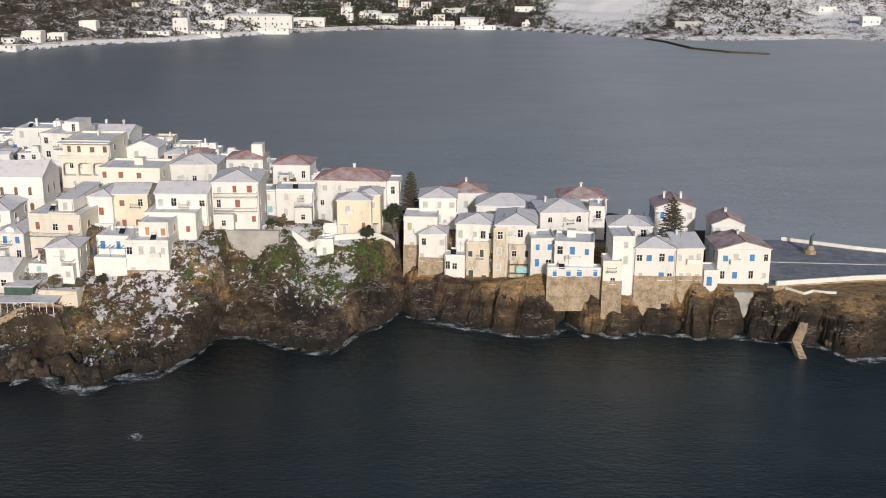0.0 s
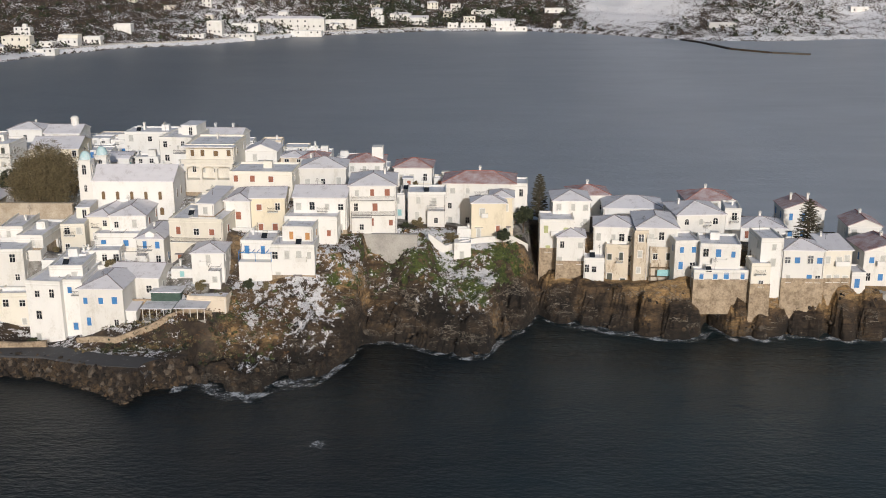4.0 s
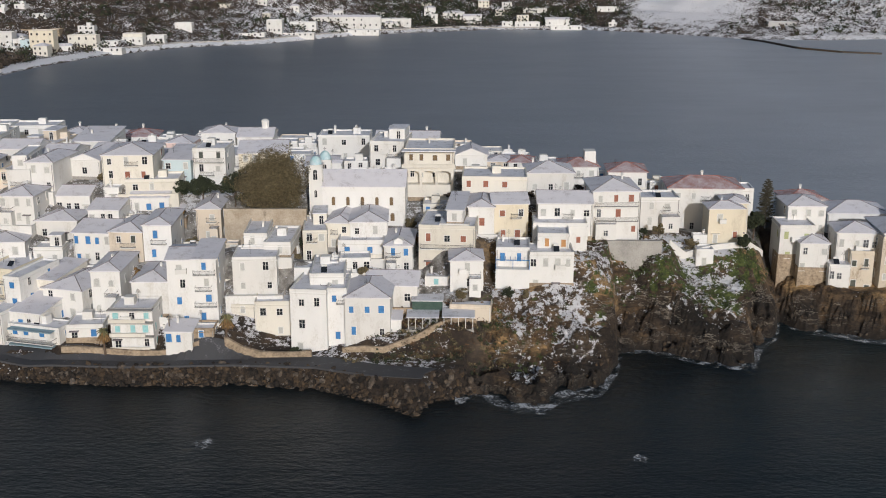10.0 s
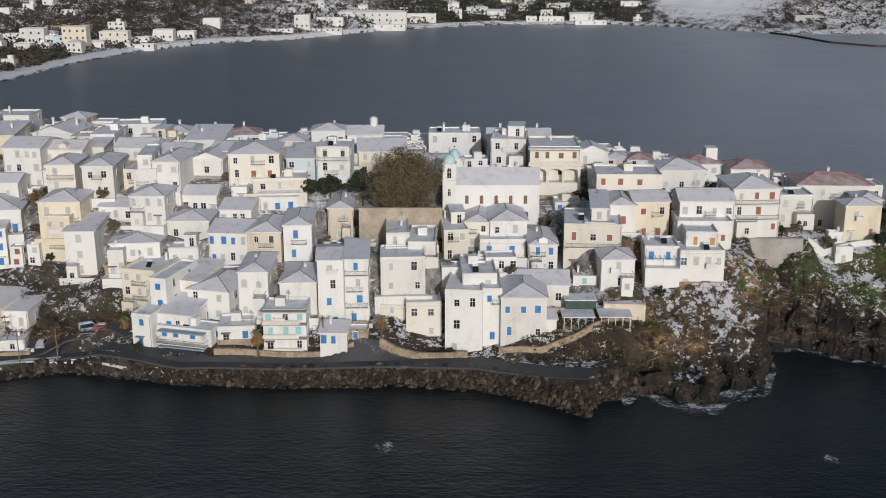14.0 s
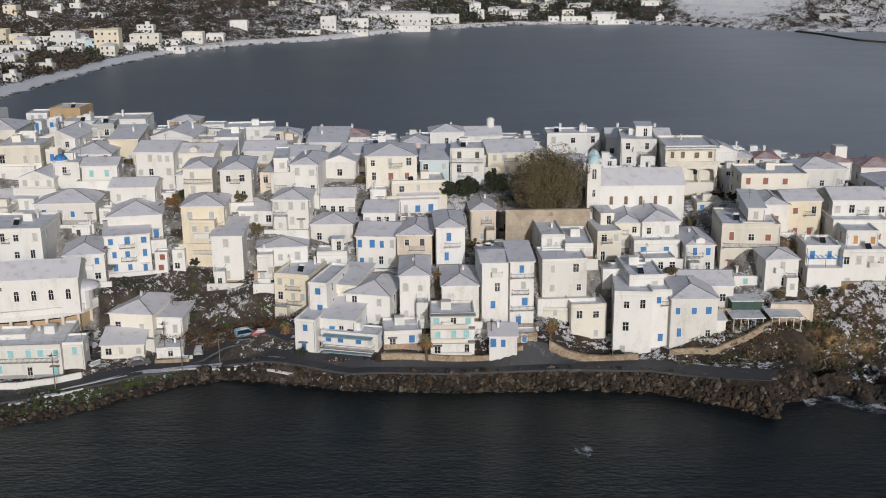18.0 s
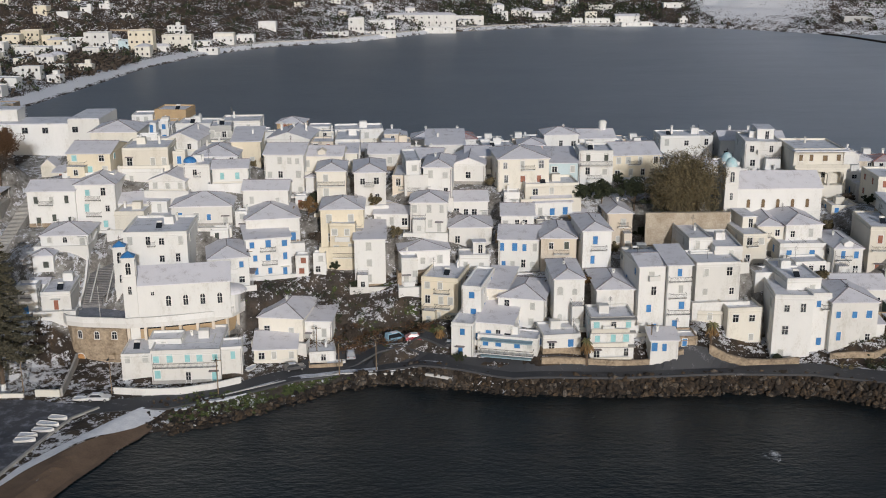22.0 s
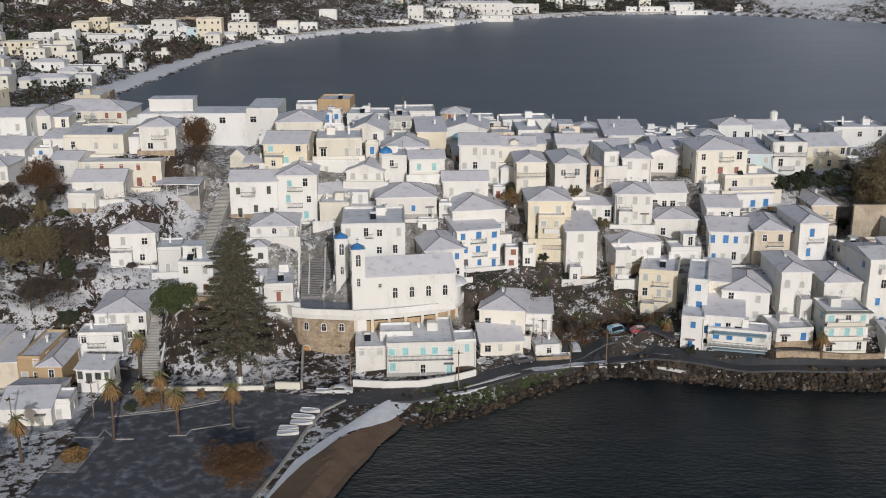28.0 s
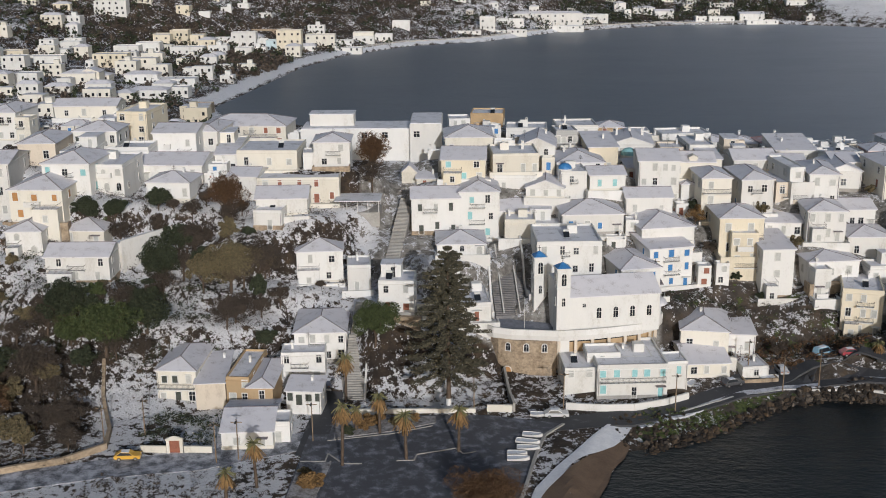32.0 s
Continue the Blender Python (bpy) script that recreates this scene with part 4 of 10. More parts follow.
    house(93.2, 272.5, 19.8, 6.0, 5.3, 2.8, 4, 'f', 0.0, 'W', 1, 2, 'b', annex=True)
    house(26.0, 295.4, 24.8, 5.9, 6.0, 2.8, 0, 'f', 0.0, 'C', 1, 2, 't', annex=True)
    house(-75.4, 298.7, 29.3, 5.9, 6.0, 2.8, 0, 'f', 0.0, 'W', 1, 2, 'n', annex=True)
    house(53.0, 285.3, 24.4, 5.9, 6.5, 2.8, 0, 'f', 0.0, 'W', 1, 2, 'd', annex=True)
    house(19.0, 294.1, 24.9, 5.9, 5.8, 2.8, 2, 'f', 0.0, 'W', 1, 2, 'b', annex=True)
    house(-95.8, 290.2, 28.0, 5.9, 5.1, 2.8, 0, 'f', 0.0, 'W', 1, 2, 'b', annex=True)
    house(75.2, 278.8, 22.8, 5.8, 6.3, 2.8, 0, 'f', 0.0, 'W', 1, 2, 'r', annex=True)
    house(-180.6, 255.8, 30.7, 4.0, 3.5, 4.1, 0, 'f', 0.0, 'W', 1, 1, 'r', annex=True)
    house(56.7, 257.3, 24.7, 6.4, 5.0, 2.5, 0, 'f', 0.0, 'W', 1, 2, 'n', annex=True)
    house(44.8, 292.9, 24.8, 5.8, 6.2, 2.8, 2, 'f', 0.0, 'W', 1, 2, 'b', annex=True)
    house(-155.4, 287.3, 29.2, 5.8, 6.9, 2.8, 4, 'f', 0.0, 'P', 1, 2, 'n', annex=True)
    house(15.2, 266.5, 25.2, 6.4, 5.3, 2.5, 0, 'f', 0.0, 'W', 1, 2, 'n', annex=True)
    house(20.9, 210.8, 13.3, 4.1, 4.5, 3.9, 4, 'f', 0.0, 'W', 1, 1, 'r', annex=True)
    house(-6.6, 270.5, 25.9, 5.6, 6.8, 2.9, -3, 'f', 0.0, 'W', 1, 2, 't', annex=True)
    house(52.7, 292.6, 24.8, 5.7, 5.5, 2.8, 0, 'f', 0.0, 'P', 1, 2, 'b', annex=True)
    house(32.0, 297.6, 24.7, 5.7, 6.1, 2.8, 4, 'f', 0.0, 'P', 1, 2, 'n', annex=True)
    house(-120.1, 271.3, 28.7, 3.0, 2.5, 5.3, 4, 'f', 0.0, 'W', 2, 1, 'n', annex=True)
    house(-227.2, 241.8, 31.1, 3.6, 2.5, 4.4, 4, 's', 1.2, 'W', 2, 1, 'n', annex=True)
    house(22.4, 252.5, 24.9, 5.6, 5.2, 2.8, 4, 'f', 0.0, 'W', 1, 2, 'n', annex=True)
    house(-122.7, 298.4, 32.9, 5.6, 7.1, 2.8, 4, 'f', 0.0, 'W', 1, 2, 'n', annex=True)
    house(-232.3, 295.2, 30.7, 5.6, 5.2, 2.8, 0, 'f', 0.0, 'W', 1, 2, 'b', annex=True)
    house(3.9, 253.1, 24.1, 7.4, 6.1, 2.1, 0, 'f', 0.0, 'W', 1, 2, 'n', annex=True)
    house(-124.8, 219.0, 16.0, 4.2, 4.3, 3.8, 2, 'h', 1.1, 'W', 1, 1, 'd', annex=True)
    house(-232.2, 257.2, 31.8, 5.6, 7.0, 2.8, 0, 'h', 1.2, 'W', 1, 2, 'b', annex=True)
    house(-129.0, 297.7, 28.4, 5.6, 7.1, 2.8, -3, 'f', 0.0, 'C', 1, 2, 'r', annex=True)
    house(-162.9, 284.8, 31.5, 5.6, 5.2, 2.8, 0, 'f', 0.0, 'W', 1, 2, 'n', annex=True)
    house(-195.1, 302.0, 29.8, 5.6, 5.8, 2.8, 4, 'f', 0.0, 'W', 1, 2, 'b', annex=True)
    house(-212.1, 301.2, 30.2, 5.6, 6.2, 2.8, 2, 'f', 0.0, 'W', 1, 2, 'b', annex=True)
    house(-113.7, 283.3, 30.8, 2.8, 3.0, 5.5, 2, 'f', 0.0, 'W', 2, 1, 'b', annex=True)
    house(-161.0, 300.0, 28.8, 5.5, 5.3, 2.8, 0, 'f', 0.0, 'C', 1, 2, 'b', annex=True)
    house(-26.5, 217.3, 10.5, 6.3, 6.2, 2.4, 0, 'h', 1.3, 'W', 1, 2, 't', annex=True)
    house(-165.1, 271.6, 27.4, 3.1, 2.2, 4.9, 0, 'f', 0.0, 'C', 2, 1, 'n', annex=True)
    house(-195.7, 286.0, 30.1, 5.5, 5.6, 2.8, 4, 'f', 0.0, 'W', 1, 2, 'b', annex=True)
    house(-222.5, 299.5, 30.4, 5.5, 6.6, 2.8, -3, 'f', 0.0, 'W', 1, 2, 'n', annex=True)
    house(-71.3, 283.5, 27.4, 5.7, 5.8, 2.7, -3, 'f', 0.0, 'W', 1, 2, 'r', annex=True)
    house(55.2, 252.1, 21.9, 3.9, 4.5, 3.9, -3, 'f', 0.0, 'W', 1, 1, 'b', annex=True)
    house(65.1, 257.5, 23.5, 6.8, 5.9, 2.3, -3, 's', 1.3, 'W', 1, 2, 'n', annex=True)
    house(29.4, 255.6, 25.6, 7.8, 5.4, 1.9, 0, 'f', 0.0, 'W', 1, 3, 'n', annex=True)
    house(-100.1, 300.7, 27.5, 5.4, 3.7, 2.8, 2, 'f', 0.0, 'W', 1, 2, 'n', annex=True)
    house(106.1, 228.7, 12.4, 3.8, 4.5, 4.0, 0, 'f', 0.0, 'W', 1, 1, 'n', annex=True)
    house(-24.0, 267.2, 26.4, 7.6, 5.5, 2.0, 2, 'f', 0.0, 'W', 1, 2, 'r', annex=True)
    house(-13.3, 272.4, 27.0, 6.3, 6.0, 2.4, -3, 'f', 0.0, 'W', 1, 2, 'n', annex=True)
    house(45.9, 262.9, 26.3, 6.7, 5.6, 2.2, 0, 'f', 0.0, 'W', 1, 2, 'd', annex=True)
    house(92.6, 250.3, 16.5, 2.7, 2.3, 5.5, 0, 'f', 0.0, 'W', 2, 1, 'n', annex=True)
    house(-46.3, 252.2, 26.4, 6.4, 5.3, 2.3, 4, 'f', 0.0, 'P', 1, 2, 'n', annex=True)
    house(-129.6, 211.2, 9.9, 3.5, 3.1, 4.2, 4, 'f', 0.0, 'C', 1, 1, 'n', annex=True)
    house(-59.0, 251.1, 27.5, 6.0, 5.3, 2.4, 2, 'f', 0.0, 'W', 1, 2, 'b', annex=True)
    house(-120.5, 287.9, 28.5, 2.5, 3.1, 5.8, -3, 'f', 0.0, 'W', 2, 1, 'n', annex=True)
    house(-174.7, 267.0, 31.8, 5.2, 4.9, 2.8, 4, 'f', 0.0, 'W', 1, 2, 'b', annex=True)
    house(-15.8, 232.7, 17.4, 6.2, 7.1, 2.3, 2, 'h', 1.4, 'W', 1, 2, 'n', annex=True)
    house(54.7, 249.8, 21.9, 3.5, 2.4, 4.1, -3, 'f', 0.0, 'W', 1, 1, 't', annex=True)
    house(-70.2, 279.6, 27.5, 5.0, 3.9, 2.8, -3, 'h', 1.3, 'W', 1, 1, 'n', annex=True)
    house(-32.7, 285.2, 25.8, 7.2, 5.8, 1.9, 4, 'f', 0.0, 'W', 1, 2, 'd', annex=True)
    house(-171.0, 261.2, 29.9, 2.8, 2.2, 5.0, 4, 'f', 0.0, 'P', 2, 1, 't', annex=True)
    house(-56.2, 282.3, 26.7, 5.7, 5.1, 2.5, 0, 'f', 0.0, 'W', 1, 2, 't', annex=True)
    house(-196.7, 263.2, 31.4, 5.8, 5.6, 2.4, -3, 's', 1.5, 'W', 1, 2, 'b', annex=True)
    house(-73.0, 293.3, 29.0, 5.0, 4.0, 2.8, 0, 'f', 0.0, 'C', 1, 1, 'b', annex=True)
    house(-27.4, 241.5, 23.0, 3.6, 4.0, 3.8, 0, 'f', 0.0, 'W', 1, 1, 'n', annex=True)
    house(-147.6, 301.5, 28.5, 4.9, 4.7, 2.8, -3, 'f', 0.0, 'W', 1, 1, 'd', annex=True)
    house(-190.5, 268.0, 33.4, 4.8, 3.6, 2.8, 0, 'f', 0.0, 'W', 1, 1, 'n', annex=True)
    house(-111.4, 270.7, 28.6, 4.5, 3.4, 3.0, 4, 's', 1.2, 'W', 1, 1, 't', annex=True)
    house(-198.7, 244.4, 31.4, 7.0, 5.1, 1.9, 4, 'f', 0.0, 'W', 1, 2, 't', annex=True)
    house(-94.1, 263.7, 28.7, 2.6, 2.9, 5.0, 0, 'f', 0.0, 'W', 2, 1, 'b', annex=True)
    house(-162.7, 292.6, 29.1, 4.7, 3.4, 2.8, 0, 'f', 0.0, 'W', 1, 1, 'r', annex=True)
    house(47.1, 240.2, 21.2, 6.0, 6.4, 2.2, 0, 'f', 0.0, 'C', 1, 2, 'b', annex=True)
    house(-39.3, 281.8, 26.3, 5.8, 6.3, 2.2, 0, 'f', 0.0, 'W', 1, 2, 'b', annex=True)
    house(-216.1, 269.4, 31.1, 2.6, 2.6, 4.9, 2, 'f', 0.0, 'W', 2, 1, 'b', annex=True)
    house(-178.5, 272.9, 30.4, 5.9, 6.7, 2.2, 0, 'f', 0.0, 'W', 1, 2, 'd', annex=True)
    house(15.8, 222.6, 15.6, 4.6, 3.3, 2.8, 4, 'f', 0.0, 'W', 1, 1, 'b', annex=True)
    house(-200.7, 249.6, 32.8, 3.2, 3.1, 4.0, 0, 'f', 0.0, 'C', 1, 1, 'n', annex=True)
    house(-59.9, 269.5, 27.0, 3.3, 3.1, 3.8, 4, 'f', 0.0, 'W', 1, 1, 'd', annex=True)
    house(-72.8, 224.7, 12.9, 2.7, 2.9, 4.6, 0, 'f', 0.0, 'W', 2, 1, 'r', annex=True)
    house(-69.1, 224.9, 13.2, 2.7, 2.4, 4.6, 0, 'f', 0.0, 'W', 2, 1, 'n', annex=True)
    house(-195.4, 240.3, 31.0, 3.0, 2.5, 4.1, 2, 'f', 0.0, 'W', 1, 1, 'd', annex=True)
    house(-190.7, 285.4, 30.9, 4.4, 3.7, 2.8, -3, 'f', 0.0, 'W', 1, 1, 'b', annex=True)
    house(-217.9, 272.8, 31.0, 3.6, 4.4, 3.4, 4, 's', 1.5, 'P', 1, 1, 'r', annex=True)
    house(26.7, 263.5, 26.5, 5.8, 5.1, 2.1, 2, 'f', 0.0, 'W', 1, 2, 'r', annex=True)
    house(60.7, 248.6, 23.2, 3.2, 2.3, 3.9, 2, 'f', 0.0, 'C', 1, 1, 'r', annex=True)
    house(48.0, 211.7, 12.8, 5.0, 4.1, 2.4, -3, 'f', 0.0, 'W', 1, 1, 't', annex=True)
    house(-195.5, 260.2, 30.9, 3.3, 2.3, 3.6, -3, 'h', 1.6, 'W', 1, 1, 't', annex=True)
    house(-86.5, 233.7, 20.4, 2.7, 3.2, 4.4, -3, 'f', 0.0, 'W', 2, 1, 'n', annex=True)
    house(-176.5, 249.1, 31.3, 4.2, 3.7, 2.8, 0, 'f', 0.0, 'W', 1, 1, 'b', annex=True)
    house(87.1, 251.0, 20.3, 5.5, 7.0, 2.1, 0, 'f', 0.0, 'W', 1, 2, 'n', annex=True)
    house(-208.4, 240.6, 33.5, 5.4, 3.3, 2.2, 0, 'f', 0.0, 'W', 1, 2, 'n', annex=True)
    house(-35.0, 274.7, 27.7, 3.2, 2.3, 3.7, 4, 'f', 0.0, 'W', 1, 1, 'r', annex=True)
    house(49.3, 274.8, 25.3, 4.2, 3.4, 2.8, 2, 'f', 0.0, 'W', 1, 1, 'b', annex=True)
    house(1.5, 274.3, 25.7, 5.8, 6.8, 2.0, 0, 'f', 0.0, 'W', 1, 2, 'n', annex=True)
    house(-1.5, 296.2, 25.0, 4.2, 3.3, 2.8, 0, 'f', 0.0, 'W', 1, 1, 'r', annex=True)
    house(-24.0, 256.7, 25.6, 2.8, 2.8, 4.1, 4, 'f', 0.0, 'W', 1, 1, 'n', annex=True)
    house(-72.3, 247.4, 25.7, 3.1, 2.7, 3.7, 4, 'h', 1.1, 'W', 1, 1, 'r', annex=True)
    house(-130.2, 252.5, 27.4, 4.5, 3.9, 2.5, 0, 's', 1.4, 'C', 1, 1, 'r', annex=True)
    house(-181.0, 253.2, 30.7, 2.6, 2.2, 4.3, 0, 's', 1.3, 'W', 1, 1, 'd', annex=True)
    house(-90.5, 228.7, 19.2, 3.9, 4.3, 2.9, 0, 'f', 0.0, 'W', 1, 1, 'd', annex=True)
    house(-232.6, 242.7, 31.0, 3.3, 2.5, 3.5, 0, 'h', 1.2, 'W', 1, 1, 'n', annex=True)
    house(22.2, 258.9, 25.3, 2.8, 2.2, 4.0, -3, 'g', 1.2, 'W', 1, 1, 't', annex=True)
    house(-9.6, 293.9, 25.1, 4.0, 4.5, 2.8, 0, 'f', 0.0, 'W', 1, 1, 'n', annex=True)
    house(-102.9, 251.1, 30.8, 2.9, 2.6, 3.9, 0, 'f', 0.0, 'C', 1, 1, 'b', annex=True)
    house(-13.5, 291.2, 25.4, 4.0, 4.8, 2.8, 0, 'f', 0.0, 'W', 1, 1, 'n', annex=True)
    house(-123.8, 282.3, 28.8, 4.0, 4.6, 2.8, -3, 'f', 0.0, 'W', 1, 1, 'b', annex=True)
    house(-123.7, 272.1, 28.1, 3.9, 4.1, 2.8, 4, 'f', 0.0, 'W', 1, 1, 'b', annex=True)
    house(-100.7, 295.8, 27.7, 3.9, 3.6, 2.8, 4, 'f', 0.0, 'W', 1, 1, 't', annex=True)
    house(49.0, 269.8, 25.9, 3.9, 4.5, 2.8, 0, 'f', 0.0, 'W', 1, 1, 'n', annex=True)
    house(67.5, 277.9, 24.0, 3.9, 3.4, 2.8, 0, 'f', 0.0, 'C', 1, 1, 'r', annex=True)
    house(-191.4, 291.7, 29.7, 3.8, 3.4, 2.8, 0, 'f', 0.0, 'C', 1, 1, 'r', annex=True)
    house(-48.7, 272.8, 28.2, 3.8, 3.9, 2.8, 0, 'f', 0.0, 'C', 1, 1, 'n', annex=True)
    house(-194.2, 271.7, 33.6, 3.8, 4.5, 2.8, 4, 'f', 0.0, 'W', 1, 1, 't', annex=True)
    house(-158.0, 295.0, 28.9, 3.8, 3.3, 2.8, 0, 'f', 0.0, 'W', 1, 1, 'r', annex=True)
    house(-19.4, 216.3, 13.6, 5.0, 3.3, 2.1, 4, 'f', 0.0, 'W', 1, 1, 'd', annex=True)
    house(-227.0, 230.8, 22.5, 3.7, 4.7, 2.8, 0, 'f', 0.0, 'W', 1, 1, 'b', annex=True)
    house(-188.5, 271.9, 31.4, 5.1, 4.3, 2.1, 0, 'f', 0.0, 'W', 1, 1, 'b', annex=True)
    house(-81.4, 284.9, 27.7, 3.0, 2.3, 3.4, 0, 'g', 1.4, 'W', 1, 1, 'n', annex=True)
    house(-201.6, 240.2, 30.5, 2.7, 2.2, 3.8, 0, 'f', 0.0, 'W', 1, 1, 't', annex=True)
    house(25.2, 248.0, 23.9, 3.7, 4.4, 2.8, -3, 'f', 0.0, 'W', 1, 1, 'n', annex=True)
    house(66.3, 250.0, 23.9, 2.9, 2.7, 3.6, -3, 's', 1.6, 'W', 1, 1, 'd', annex=True)
    house(-189.6, 301.2, 29.6, 3.6, 4.0, 2.8, 0, 'f', 0.0, 'W', 1, 1, 't', annex=True)
    house(-127.9, 268.4, 27.7, 3.6, 3.5, 2.8, 0, 'f', 0.0, 'W', 1, 1, 'r', annex=True)
    house(-134.7, 289.9, 28.7, 3.6, 3.4, 2.8, 0, 'f', 0.0, 'W', 1, 1, 'n', annex=True)
    house(-223.1, 241.1, 33.5, 3.6, 3.5, 2.8, 0, 'f', 0.0, 'W', 1, 1, 'n', annex=True)
    house(-0.7, 300.4, 24.9, 3.6, 3.9, 2.8, 2, 'f', 0.0, 'W', 1, 1, 'b', annex=True)
    house(-76.3, 284.8, 27.6, 3.6, 3.6, 2.8, 0, 'f', 0.0, 'C', 1, 1, 'r', annex=True)
    house(-74.4, 242.3, 22.5, 2.7, 2.4, 3.7, 4, 'f', 0.0, 'W', 1, 1, 'r', annex=True)
    house(12.0, 260.3, 25.1, 3.6, 4.3, 2.8, -3, 'f', 0.0, 'W', 1, 1, 't', annex=True)
    house(63.6, 278.4, 24.0, 3.6, 2.6, 2.8, 0, 'f', 0.0, 'W', 1, 1, 'd', annex=True)
    house(12.6, 288.5, 24.1, 3.6, 2.4, 2.8, -3, 'f', 0.0, 'W', 1, 1, 'b', annex=True)
    house(59.6, 284.1, 24.0, 3.5, 2.3, 2.8, -3, 'f', 0.0, 'W', 1, 1, 'n', annex=True)
    house(-175.5, 242.1, 29.2, 3.5, 2.3, 2.8, 4, 'f', 0.0, 'W', 1, 1, 'r', annex=True)
    house(-49.4, 268.8, 28.0, 3.5, 3.1, 2.8, 0, 'f', 0.0, 'C', 1, 1, 'r', annex=True)
    house(88.5, 275.5, 20.9, 3.5, 2.2, 2.8, 2, 'f', 0.0, 'W', 1, 1, 'b', annex=True)
    house(-167.4, 261.2, 29.6, 3.7, 3.6, 2.6, 0, 'g', 1.3, 'C', 1, 1, 'n', annex=True)
    house(-207.0, 275.6, 32.5, 3.4, 3.1, 2.8, 0, 'f', 0.0, 'W', 1, 1, 'd', annex=True)
    house(-227.7, 253.7, 31.6, 2.4, 2.3, 3.9, 4, 'f', 0.0, 'W', 1, 1, 'r', annex=True)
    house(-61.8, 301.5, 25.6, 3.4, 2.8, 2.8, 0, 'f', 0.0, 'W', 1, 1, 'b', annex=True)
    house(-34.8, 269.0, 28.1, 3.3, 3.1, 2.8, 0, 'f', 0.0, 'W', 1, 1, 'n', annex=True)
    house(-139.8, 290.4, 28.8, 3.3, 2.2, 2.8, 2, 'f', 0.0, 'W', 1, 1, 'n', annex=True)
    house(-227.5, 228.5, 22.8, 3.3, 2.4, 2.8, 0, 'f', 0.0, 'W', 1, 1, 'n', annex=True)
    house(49.8, 280.6, 24.4, 3.3, 2.2, 2.8, 2, 'f', 0.0, 'W', 1, 1, 'r', annex=True)
    house(-231.8, 277.7, 31.0, 3.3, 2.3, 2.8, 0, 'f', 0.0, 'P', 1, 1, 'b', annex=True)
    house(-128.5, 262.0, 31.4, 3.3, 2.6, 2.8, 0, 'f', 0.0, 'W', 1, 1, 'n', annex=True)
    house(-111.7, 266.5, 31.7, 3.7, 3.3, 2.5, 0, 's', 1.1, 'W', 1, 1, 'n', annex=True)
    house(-135.7, 298.2, 28.4, 3.3, 2.3, 2.8, 0, 'f', 0.0, 'W', 1, 1, 'd', annex=True)
    house(100.4, 260.1, 21.5, 3.3, 2.5, 2.8, 0, 'f', 0.0, 'W', 1, 1, 'r', annex=True)
    house(-183.3, 274.4, 30.6, 3.5, 2.6, 2.6, 4, 'f', 0.0, 'W', 1, 1, 'n', annex=True)
    house(6.3, 292.5, 25.1, 3.3, 2.3, 2.8, 2, 'f', 0.0, 'W', 1, 1, 'b', annex=True)
    house(-208.9, 286.5, 36.8, 3.2, 2.2, 2.8, 0, 'f', 0.0, 'W', 1, 1, 'd', annex=True)
    house(-204.0, 285.6, 31.0, 3.2, 2.3, 2.8, 0, 'f', 0.0, 'W', 1, 1, 'r', annex=True)
    house(-214.1, 254.5, 35.9, 3.2, 3.2, 2.8, 0, 'f', 0.0, 'W', 1, 1, 'n', annex=True)
    house(26.3, 212.5, 14.9, 2.8, 3.0, 3.2, 0, 'f', 0.0, 'W', 1, 1, 'n', annex=True)
    house(-176.9, 244.5, 30.2, 3.2, 2.6, 2.8, 0, 'f', 0.0, 'W', 1, 1, 'r', annex=True)
    house(59.8, 280.2, 24.0, 3.2, 2.4, 2.8, 0, 'f', 0.0, 'W', 1, 1, 'n', annex=True)
    house(-88.9, 271.7, 29.9, 3.9, 4.0, 2.3, 2, 'f', 0.0, 'W', 1, 1, 'r', annex=True)
    house(98.8, 254.9, 17.9, 2.9, 2.3, 3.0, -3, 's', 1.5, 'W', 1, 1, 'r', annex=True)
    house(12.1, 282.1, 24.0, 3.1, 2.6, 2.8, 0, 'f', 0.0, 'W', 1, 1, 'n', annex=True)
    house(3.2, 224.7, 15.6, 3.1, 2.9, 2.8, 0, 'f', 0.0, 'P', 1, 1, 'n', annex=True)
    house(-147.2, 297.1, 28.7, 3.1, 2.3, 2.8, 4, 'f', 0.0, 'W', 1, 1, 'd', annex=True)
    house(-18.2, 267.3, 26.3, 3.2, 3.1, 2.7, 2, 'f', 0.0, 'W', 1, 1, 'n', annex=True)
    house(-206.5, 270.8, 33.9, 3.1, 2.2, 2.8, 0, 'f', 0.0, 'P', 1, 1, 'n', annex=True)
    house(-200.8, 253.3, 34.4, 3.2, 2.4, 2.7, 0, 'f', 0.0, 'W', 1, 1, 'b', annex=True)
    house(-208.1, 288.7, 37.0, 3.0, 2.9, 2.8, 0, 'f', 0.0, 'W', 1, 1, 'n', annex=True)
    house(99.0, 272.5, 19.0, 3.0, 2.2, 2.8, 2, 'f', 0.0, 'W', 1, 1, 'n', annex=True)
    house(-6.1, 294.8, 25.1, 3.0, 2.6, 2.8, 0, 'f', 0.0, 'W', 1, 1, 'r', annex=True)
    house(-231.6, 226.8, 23.4, 3.0, 3.1, 2.8, 0, 'f', 0.0, 'W', 1, 1, 'b', annex=True)
    house(-221.1, 248.5, 34.4, 3.0, 3.2, 2.8, 0, 'f', 0.0, 'W', 1, 1, 'n', annex=True)
    house(-33.7, 281.0, 27.0, 3.0, 2.5, 2.7, 0, 'f', 0.0, 'W', 1, 1, 'n', annex=True)
